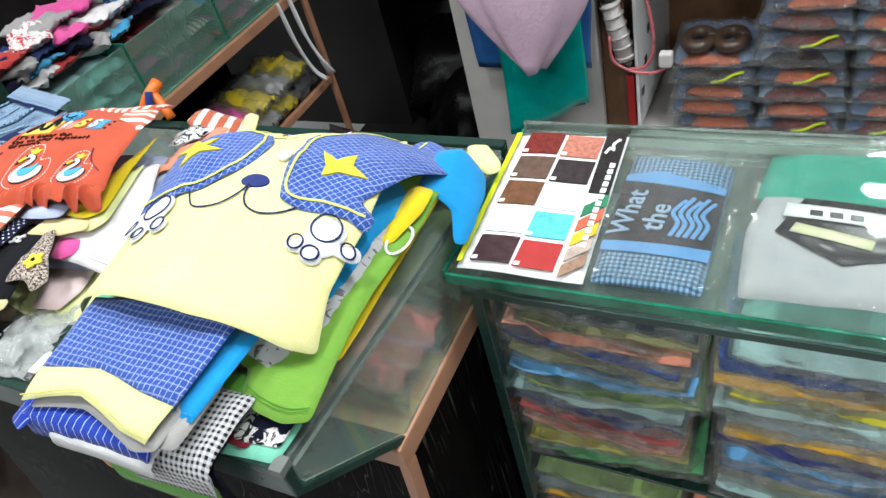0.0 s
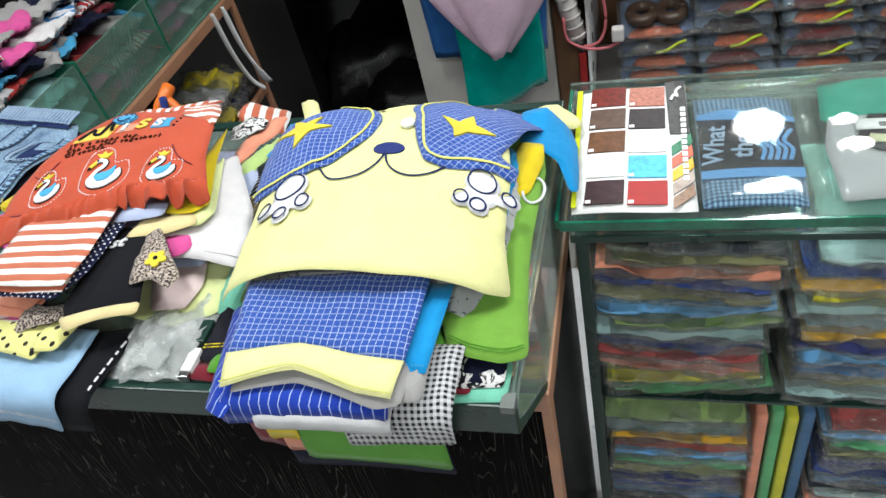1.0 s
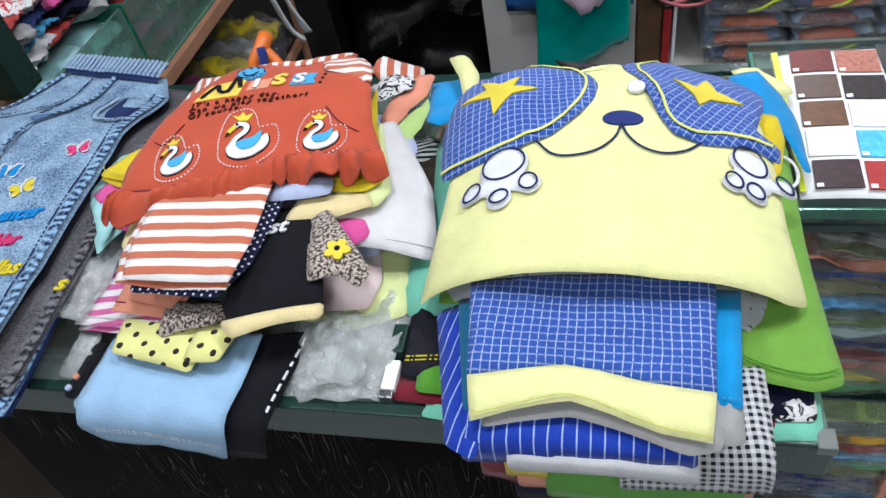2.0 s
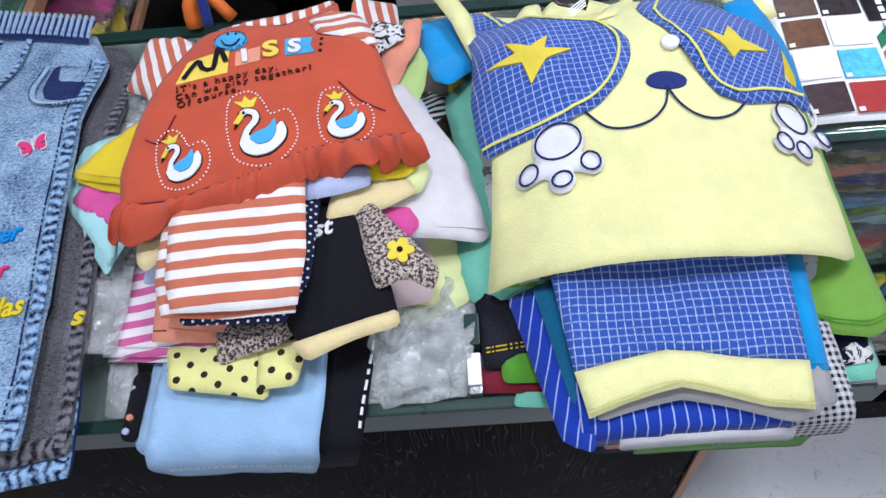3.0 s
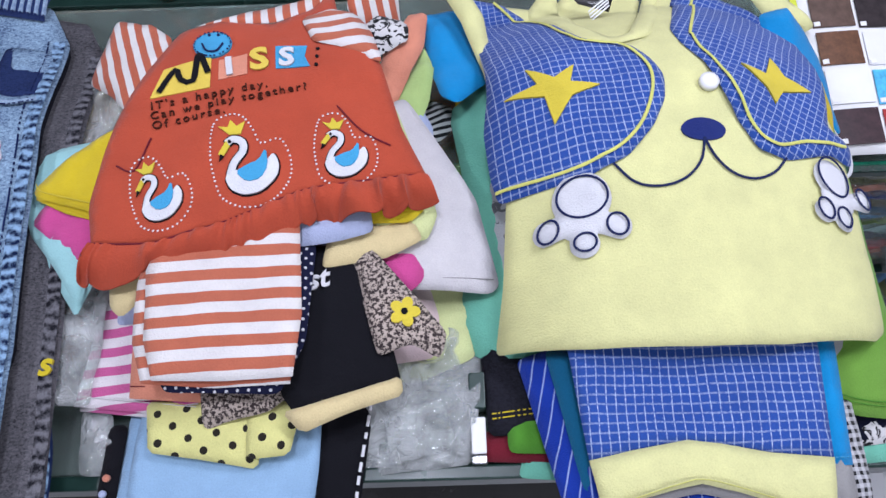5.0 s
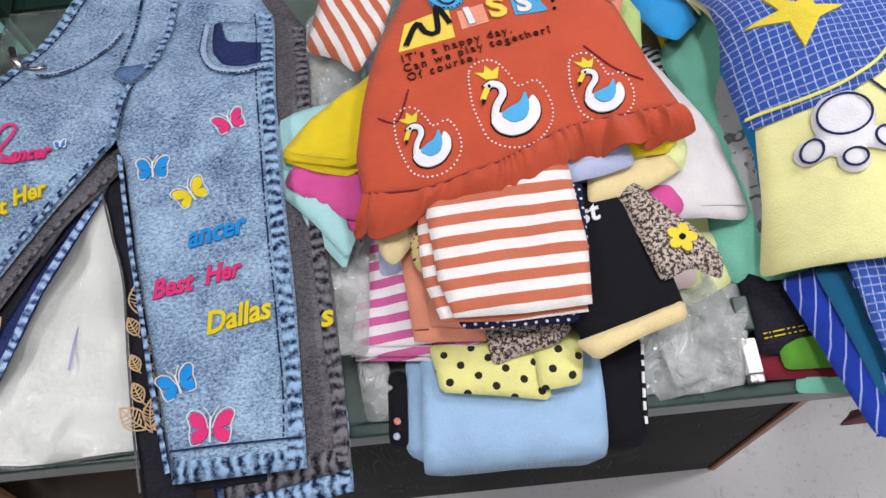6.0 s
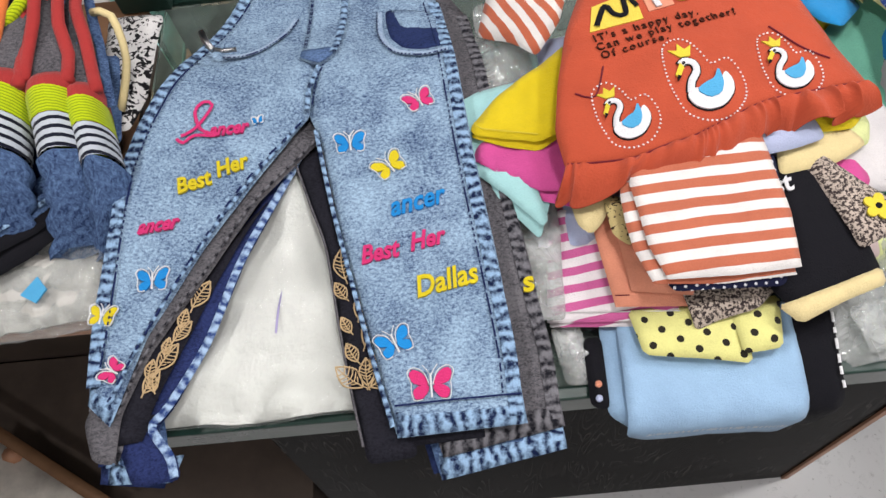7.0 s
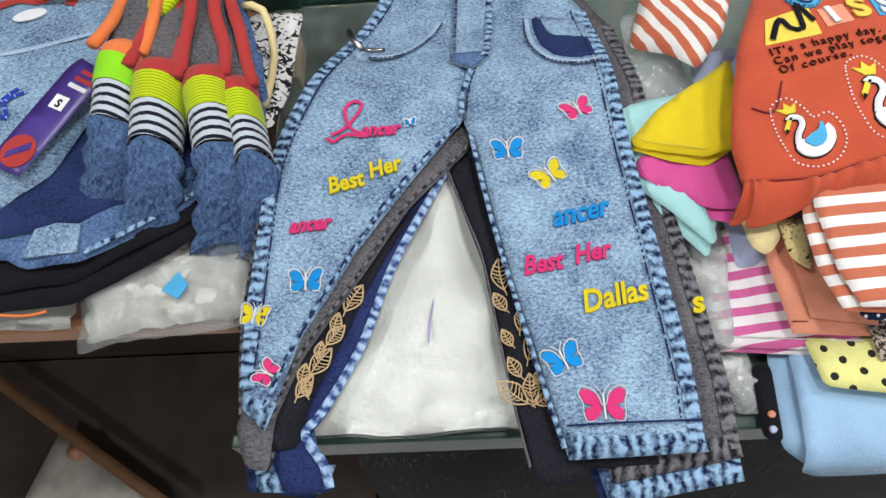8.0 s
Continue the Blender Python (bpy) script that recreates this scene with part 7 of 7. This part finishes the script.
patch("white_badge", ellipse(-1.018, 0.225, 0.010, 0.017, -8), zpj, CUFF, pj, 0.002, 0.001)
ribbon("blue_print", [(-0.978, 0.262), (-0.988, 0.252), (-0.992, 0.242), (-0.982, 0.236), (-0.986, 0.25), (-0.972, 0.258)], 0.003, zpj, BLUEPIN, pj, 0.0014)
tube("drawcord", curve3([(-0.985, 0.348, 1.018), (-0.95, 0.35, 1.024), (-0.925, 0.362, 1.03), (-0.91, 0.345, 1.032), (-0.908, 0.31, 1.024)]), 0.0028, ZEBRA, pj, 8)
tag = thing("hang_tag", (-0.965, 0.23, 1.02), "purple cardboard hang tag with red and white print", "hang tag")
tgz = lambda x, y: 1.019 + 0.06 * (y - 0.23)
sheet("card", [(-0.998, 0.196), (-0.972, 0.184), (-0.924, 0.263), (-0.946, 0.279), (-0.954, 0.272)], tgz, PURPLE, tag, 0.0016, 0.01, soft=0.0004, amp=0, smooth=0)
patch("red_disc", ellipse(-0.976, 0.203, 0.013, 0.012, 60), tgz, REDRIB, tag, 0.0008, 0.0006)
patch("disc_bar", [(-0.985, 0.198), (-0.983, 0.203), (-0.967, 0.209), (-0.968, 0.203)], tgz, PURPLE, tag, 0.0014, 0.0006)
patch("size_label", [(-0.962, 0.238), (-0.957, 0.248), (-0.947, 0.243), (-0.952, 0.233)], tgz, PAPER, tag, 0.0008, 0.0006)
lettering("size_letter", "S", -0.9575, 0.2375, 0.009, tgz, INKBLACK, tag, -28, 0, 0.0002, 0.0014, 0.0002)
for i in range(3):
    patch("print_bar", [(-0.951 + 0.004 * i, 0.2545 + 0.005 * i), (-0.9495 + 0.004 * i, 0.2575 + 0.005 * i), (-0.936 + 0.004 * i, 0.2495 + 0.005 * i), (-0.9375 + 0.004 * i, 0.2465 + 0.005 * i)][:4], tgz, (WHITE, REDRIB, REDRIB)[i], tag, 0.0008, 0.0005)

tag.location.x += 0.014


def cuffed_leg(x, y, turn, k, z, rib, lining, label):
    """A jogger leg lying with its open ribbed cuff upwards."""
    t = thing("denim_joggers", (x, y, z), label, "joggers", JG)
    d = Vector((math.sin(radians(turn)), math.cos(radians(turn)), 0))
    side_v = Vector((d.y, -d.x, 0))
    o = Vector((x, y, z))

    def ring(s, w, h, lift, n=18, rough=0.0012):
        return [tuple(o + d * s + side_v * (w * math.cos(a)) + Vector((0, 0, lift + h * math.sin(a) + rough * noise.noise((s * 55, a * 1.3, x * 50))))) for a in np.arange(n) * 2 * math.pi / n]

    def loft(nm, rings, mat):
        n = len(rings[0])
        v = [p for r in rings for p in r]
        f = [[i * n + j, i * n + (j + 1) % n, (i + 1) * n + (j + 1) % n, (i + 1) * n + j] for i in range(len(rings) - 1) for j in range(n)]
        uv = [(j / n * 0.08, i * 0.003) for i in range(len(rings)) for j in range(n)]
        return link(nm, v, f, mat, t, uv)

    legs = []
    for q, s in enumerate(np.linspace(-0.042, 0.0, 11)):
        back = -s / 0.042
        bend = Vector((-0.020 * back ** 1.6, 0, 0))
        crush = 1 + 0.16 * math.sin(q * 2.1 + x * 90)
        legs.append([tuple(Vector(p) + bend) for p in ring(s, k * (1.0 + 0.25 * back) * crush, 0.019 - 0.010 * back ** 1.2, 0.021 - 0.052 * back ** 1.25, 28, 0.004)])
    loft("leg", legs, DENIM_MID)
    loft("striped_cuff", [ring(s, k * 0.97, 0.020 + 0.1 * s, 0.022 + 0.3 * s) for s in np.linspace(0.0, 0.022, 9)], CUFF)
    loft("rib_band", [ring(s, k * (1.0 + 2 * (s - 0.022)), 0.0225, 0.029 + 0.3 * (s - 0.022)) for s in np.linspace(0.022, 0.040, 7)], rib)
    loft("lining", [ring(0.040, k * 1.03, 0.0225, 0.033), ring(0.048, k * 1.06, 0.021, 0.035), ring(0.055, k * 1.0, 0.014, 0.037), ring(0.056, k * 0.88, 0.009, 0.038), ring(0.050, k * 0.8, 0.007, 0.038)], lining)
    for side in (-1, 1):
        lean = 0.25 * side
        tube("lining_edge", curve3([tuple(o + d * q + side_v * (k * (0.92 * side - lean * (q - 0.045) * 9) + 0.0015 * math.sin(q * 130 + side + x * 70)) + Vector((0, 0, 0.049 + 0.004 * math.sin(q * 60 + side)))) for q in (0.046, 0.07, 0.095, 0.12, 0.15, 0.18)]), 0.0046, lining, t, 8, 0.8)
    sheet("dark_inside", [tuple((o + d * q + side_v * w)[:2]) for q, w in ((0.047, -k * 0.85), (0.047, k * 0.85), (0.11, k * 0.7), (0.18, k * 0.45), (0.18, -k * 0.5), (0.11, -k * 0.7))], flat(z + 0.047), DENIM_GREY, t, 0.004, 0.006, amp=0.002)
    sheet("outer_denim", [tuple((o + d * q + side_v * w)[:2]) for q, w in ((0.04, k * 0.95), (0.04, k * 1.5), (0.11, k * 1.35), (0.18, k * 1.1), (0.18, k * 0.6), (0.11, k * 0.8))], flat(z + 0.040), DENIM_MID, t, 0.010, 0.006, amp=0.003, scale=50)
    t.location.x += 0.013
    return t


cuffed_leg(-0.905, 0.208, 8, 0.0165, 1.004, NEONGREEN, ORANGERIB, "denim jogger leg with a neon green and orange cuff")
cuffed_leg(-0.876, 0.192, 4, 0.0175, 1.002, NEON, REDRIB, "denim jogger leg with a yellow and red ribbed cuff")
cuffed_leg(-0.834, 0.188, -10, 0.0165, 0.998, NEON, REDRIB, "denim jogger leg with a yellow and red ribbed cuff")
cuffed_leg(-0.812, 0.184, -14, 0.013, 0.990, NEON, REDRIB, "denim jogger leg with a yellow and red ribbed cuff")
loop = thing("neon_loop", (-0.86, 0.3, 1.04), "neon yellow cord loop on the joggers", "cord")
tube("cord", curve3([(-0.87, 0.288, 1.046), (-0.866, 0.31, 1.056), (-0.852, 0.327, 1.06), (-0.84, 0.32, 1.058), (-0.85, 0.305, 1.054), (-0.866, 0.29, 1.046)], 0.005), 0.0045, NEON, loop, 10)
cord = thing("beige_drawcord", (-0.81, 0.27, 0.98), "beige drawcord hanging from the joggers", "cord")
tube("cord", curve3([(-0.815, 0.31, 1.03), (-0.80, 0.305, 1.03), (-0.795, 0.28, 1.01), (-0.805, 0.25, 0.99)]), 0.003, CREAM, cord, 8)
tube("cord", curve3([(-0.823, 0.205, 1.0), (-0.818, 0.19, 0.995), (-0.805, 0.17, 0.985)]), 0.003, CREAM, cord, 8)
one_piece("patterned_joggers", [(-0.83, 0.24), (-0.83, 0.35), (-0.785, 0.35), (-0.79, 0.27), (-0.80, 0.235)], flat(0.985), ZEBRA, "black, white and yellow printed joggers", "joggers", 0.012, amp=0.004)

# ---- behind the counters ----
before_shelf = set(scene.objects)
SHELFGLASS = glass("shelf_glass", (0.5, 0.72, 0.63), 0.04, 0.5, (0.10, 0.17, 0.14))
shelf = thing("glass_shelf_unit", (-0.85, 0.95, 0.0), "green glass-fronted shelf unit with wooden edges", "shelf unit")
GREENBOARD = plain("green_glass_board", C(96, 132, 116), 0.15, 0.5, 0, 0.25, 8, 0.03)
for y0, y1 in ((0.44, 0.672), (0.678, 0.922), (0.928, 1.17)):
    block("glass_front", (-0.806, y0, 0.80), (-0.80, y1, 0.92), SHELFGLASS, shelf, 0.001).visible_shadow = False
for y0 in (0.675, 0.925):
    block("divider", (-1.12, y0 - 0.0025, 0.80), (-0.799, y0 + 0.0025, 0.925), GLASSEDGE, shelf, 0.0005)
block("shelf_board", (-1.12, 0.44, 0.775), (-0.80, 1.17, 0.797), GREENBOARD, shelf, 0.001)
block("board_edge", (-0.799, 0.44, 0.772), (-0.786, 1.19, 0.795), EDGING, shelf, 0.002)
block("shelf_board", (-1.12, 0.44, 0.54), (-0.80, 1.19, 0.555), SHELFBLACK, shelf, 0.001)
block("board_edge", (-0.799, 0.44, 0.538), (-0.786, 1.19, 0.556), EDGING, shelf, 0.002)
block("post", (-0.80, 1.192, 0.0), (-0.786, 1.205, 1.3), EDGING, shelf, 0.002)
block("back_board", (-1.14, 0.44, 0.0), (-1.122, 1.19, 1.3), SHELFBLACK, shelf, 0.001)
rs = random.Random(11)
HEAP = [SKYBLUE, REDRIB, WHITE, NAVYDARK, PINK, SALMON, GREY, OFFWHITE, NAVYDARK, GREY, MAROON, DENIM_DARK, cloth("heap_hearts", C(236, 236, 236), "print", C(210, 50, 60), 0.012, 0.56), cloth("heap_stripes", C(240, 240, 240), "stripes", C(180, 40, 50), 0.014, 0.5), cloth("heap_blue", C(60, 130, 190), "stripes", C(235, 235, 240), 0.02, 0.4)]
for i in range(48):
    y = 0.45 + 0.72 * (i % 12) / 12 + rs.uniform(-0.02, 0.02)
    zt = 0.926 + 0.017 * (i // 12)
    x = -0.878 - 0.012 * (i // 12) + rs.uniform(-0.02, 0.02)
    t = thing("folded_clothes", (x, y, zt), "folded child's garment on the glass shelf", "folded garment", "clothes on the glass shelf")
    slab("cloth", x, y, zt, 0.12, 0.075, 0.014 + 0.008 * rs.random(), HEAP[rs.randrange(len(HEAP))], t, 400 + i, 0.012, rs.uniform(-40, 40), 0.006, 16, 10)
for i in range(9):
    y = 0.5 + 0.075 * i
    for j in range(3):
        t = thing("folded_clothes", (-0.88, y, 0.80 + 0.035 * j), "folded garment behind the shelf glass", "folded garment", "clothes behind the glass")
        slab("cloth", -0.885, y, 0.799 + 0.036 * j, 0.14, 0.072, 0.034, HEAP[rs.randrange(len(HEAP))] if i > 2 else AQUA, t, 500 + i * 3 + j, 0.006, rs.uniform(-6, 6))
for i in range(12):
    y = 0.72 + 0.075 * (i % 6)
    t = packed_garment(-0.87, y, 0.557 + 0.045 * (i // 6), 0.15, 0.075, 0.043, [GOLD, NAVYDARK, GOLD, GREY, GOLD, PINK][(i * 5 + i // 6) % 6], 600 + i, "packs on the low shelf", rs.uniform(-10, 10))
ties = thing("white_straps", (-0.79, 1.1, 0.6), "pair of white cloth straps hanging from the shelf", "straps")
for k in range(2):
    tube("strap", curve3([(-0.782 + 0.012 * k, 1.09 + 0.03 * k, 0.80), (-0.78 + 0.012 * k, 1.10 + 0.03 * k, 0.70), (-0.77 + 0.014 * k, 1.115 + 0.03 * k, 0.62), (-0.755, 1.13 + 0.03 * k, 0.585)]), [0.006 + 0.004 * i / 12 for i in range(len(curve3([(-0.782 + 0.012 * k, 1.09 + 0.03 * k, 0.80), (-0.78 + 0.012 * k, 1.10 + 0.03 * k, 0.70), (-0.77 + 0.014 * k, 1.115 + 0.03 * k, 0.62), (-0.755, 1.13 + 0.03 * k, 0.585)])))], WHITE, ties, 8, 0.4)

for o in set(scene.objects) - before_shelf:
    if o.parent is None:
        o.location += Vector((-0.062, 0.032, -0.035))

# shiny wrapped bundles in the passage, its shade put into their near-black colour
SHADEFILM = plain("shade_coloured_bundle", C(12, 11, 12), 0.3, 0.12, 0, 0.3, 20, 0.8)
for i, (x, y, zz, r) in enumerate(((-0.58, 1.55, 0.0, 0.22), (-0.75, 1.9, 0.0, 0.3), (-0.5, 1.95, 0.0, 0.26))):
    t = thing("wrapped_bundle", (x, y, zz), "plastic-wrapped bundle coloured near-black for the passage's shade", "bundle", "bundles in the passage")
    slab("wrapping", x, y, zz, r * 1.6, r * 1.4, 0.34, SHADEFILM, t, 700 + i, 0.03, 20 * i, 0, 16, 14)


def hanging_bag(name, x, y, z1, z0, w1, w0, depth, mat, label, seed, point=0.0, flare=0.0, tilt=0.0):
    """A limp plastic bag hanging from its top, its walls rippled by folds."""
    t = thing(name, (x, y, z1), label, "plastic bag", "bags hanging on the pillar")
    n, m = 36, 16
    v = []
    for j in range(m + 1):
        s = j / m
        w = w1 + (w0 - w1) * s + flare * math.sin(s * math.pi)
        w *= (1 - point * s ** 2.5)
        for i in range(n):
            a = 2 * math.pi * i / n
            fold = 1 + 0.14 * noise.noise((math.cos(a) * 2.4 + seed, math.sin(a) * 2.4, s * 1.2)) + 0.08 * math.sin(a * 7 + seed + s)
            dd = depth * (0.5 + 0.5 * math.sin(s * math.pi * 0.9 + 0.2)) * (1 - 0.5 * point * s ** 2)
            v.append((x + w / 2 * math.cos(a) * fold, y + dd / 2 * math.sin(a) * fold, z1 + (z0 - z1) * s + tilt * s * w / 2 * math.cos(a) + 0.01 * noise.noise((a, s * 3, seed))))
    f = [[j * n + i, j * n + (i + 1) % n, (j + 1) * n + (i + 1) % n, (j + 1) * n + i] for j in range(m) for i in range(n)]
    f.append([m * n + i for i in range(n)])
    f.append(list(range(n))[::-1])
    link("film", v, f, mat, t)
    tube("handle", curve3([(x, y + 0.02, z1 - 0.01), (x + 0.005, y + depth * 0.3, z1 + 0.08), (x, 1.078, z1 + 0.14)]), 0.006, mat, t, 8)
    return t


hanging_bag("teal_bag", -0.196, 1.035, 0.80, 0.545, 0.16, 0.165, 0.03, TEALFILM, "flat teal plastic bag hanging on the pillar", 3.1, tilt=0.5)
hanging_bag("blue_bag", -0.222, 1.05, 0.90, 0.655, 0.235, 0.225, 0.025, BLUEFILM, "blue plastic bag hanging behind the pink one", 7.4)
hanging_bag("pink_bag", -0.185, 0.97, 1.06, 0.695, 0.24, 0.27, 0.12, PINKFILM, "pale pink plastic bag bulging on the pillar", 1.7, 0.85, 0.05)
beside_pillar = set(scene.objects)
roll = thing("tape_roll", (-0.03, 0.985, 0.78), "white cable conduit taped beside the pillar", "conduit")
tube("sleeve", [(-0.047, 0.98, 0.86), (-0.035, 0.98, 0.80), (-0.022, 0.98, 0.745)], [0.016, 0.018, 0.017], CONDUIT, roll, 14)
for i in range(6):
    tube("rib", [(-0.046 + 0.0045 * i, 0.98, 0.855 - 0.02 * i), (-0.045 + 0.0045 * i, 0.98, 0.851 - 0.02 * i)], 0.0195, CONDUIT, roll, 14)
tube("end_cap", [(-0.049, 0.98, 0.895), (-0.047, 0.98, 0.862)], 0.0165, INKBLACK, roll, 12)
tube("end_cap", [(-0.021, 0.98, 0.742), (-0.014, 0.98, 0.715)], [0.014, 0.009], INKBLACK, roll, 12)
wire = thing("pink_cable", (0.02, 0.96, 0.75), "loop of pink electric cable with a plug", "cable")
tube("cable", curve3([(-0.045, 0.96, 0.80), (-0.04, 0.955, 0.755), (0.0, 0.95, 0.735), (0.04, 0.95, 0.735), (0.062, 0.95, 0.748)]), 0.003, REDCABLE, wire, 8)
tube("cable", curve3([(0.0, 0.955, 0.95), (0.025, 0.955, 0.87), (0.035, 0.955, 0.79), (0.02, 0.955, 0.745), (-0.01, 0.955, 0.738)]), 0.003, REDCABLE, wire, 8)
block("plug", (0.045, 0.94, 0.748), (0.068, 0.96, 0.775), CONDUIT, wire, 0.004)
board = thing("printed_board", (0.01, 1.0, 0.7), "worn white printed board with a red edge", "board")
block("panel", (-0.004, 0.97, 0.60), (0.002, 1.3, 1.2), PAPER, board, 0.001)
block("red_edge", (-0.022, 0.972, 0.60), (-0.008, 0.985, 0.715), REDPAINT, board, 0.001)
for i in range(9):
    block("print_mark", (0.002, 0.99 + 0.03 * (i % 4), 0.66 + 0.05 * i), (0.0035, 1.005 + 0.03 * (i % 4), 0.675 + 0.05 * i), INKBLACK, board, 0)

for o in set(scene.objects) - beside_pillar:
    if o.parent is None:
        o.location += Vector((-0.026, 0.105, -0.095))

rack = thing("wooden_rack", (1.0, 1.2, 0.0), "wooden rack shelf holding packed jeans", "rack")
block("shelf", (-0.048, 1.06, 0.465), (2.4, 1.35, 0.485), PLASTER, rack, 0.002)
block("shelf", (0.005, 1.04, 1.0), (2.4, 1.35, 1.02), WOOD, rack, 0.002)
block("base", (-0.095, 1.07, 0.0), (2.4, 1.35, 0.03), WOOD, rack, 0.002)
rj = random.Random(21)
PACK_Y = 1.165


def jean_pack(x, z, h, i, lower):
    t = thing("packed_jeans", (x, PACK_Y, z), "folded blue jeans with a coloured drawcord in clear plastic" if not lower else "folded dark jeans in clear plastic", "packed jeans", "packed jeans on the rack")
    tw_ = rj.uniform(-4, 4)
    slab("jeans", x, PACK_Y + 0.01, z, 0.138, 0.15, h, JEANPACK[rj.randrange(3)] if not lower else JEANPACK[(1, 0, 1, 3)[rj.randrange(4)]], t, i, h * 0.22, tw_, 0.0, 14, 8)
    trim = JEANTRIM[(0, 0, 1, 1, 2)[rj.randrange(5)]] if not lower else JEANTRIM[2]
    slab("waistband", x + rj.uniform(-0.012, 0.012), PACK_Y - 0.058, z + h * 0.22, 0.10, 0.03, h * 0.62, trim, t, i + 50, 0.004, tw_, 0.0, 10, 6)
    if not lower and rj.random() < 0.45:
        x0 = x + rj.uniform(-0.02, 0.02)
        tube("drawcord", curve3([(x0 - 0.02, PACK_Y - 0.072, z + h * 0.4), (x0, PACK_Y - 0.076, z + h * 0.55), (x0 + 0.02, PACK_Y - 0.075, z + h * 0.9), (x0 + 0.035, PACK_Y - 0.07, z + h * 0.95)], 0.006), 0.003, NEONCORD, t, 6)
    slab("wrapper", x, PACK_Y + 0.005, z, 0.138, 0.16, h, FILM, t, i, h * 0.22, tw_, 0.0, 14, 8, 0.007, 5)


n_p = 0
for col in range(12):
    zz = 0.486
    for r_ in range(9 if col != 0 else 5):
        h = 0.031 + 0.007 * rj.random()
        jean_pack(0.105 + 0.147 * col + rj.uniform(-0.006, 0.006), zz, h, 800 + n_p, False)
        zz += h * 0.96
        n_p += 1
for col in range(12):
    zz = 0.031
    for r_ in range(11):
        h = 0.036 + 0.006 * rj.random()
        jean_pack(-0.012 + 0.147 * col + rj.uniform(-0.006, 0.006), zz, h, 1200 + n_p, True)
        zz += h * 0.96
        n_p += 1
bk = thing("belts", (0.1, 1.13, 0.65), "two coiled dark leather belts on the packs", "belts")
for k in range(2):
    tube("coil", curve3([(0.075 + 0.055 * k + 0.022 * math.cos(a), 1.13 + 0.03 * math.sin(a), 0.665) for a in np.linspace(0, 6.2, 14)], 0.006), 0.012, BROWNCLOTH, bk, 8)
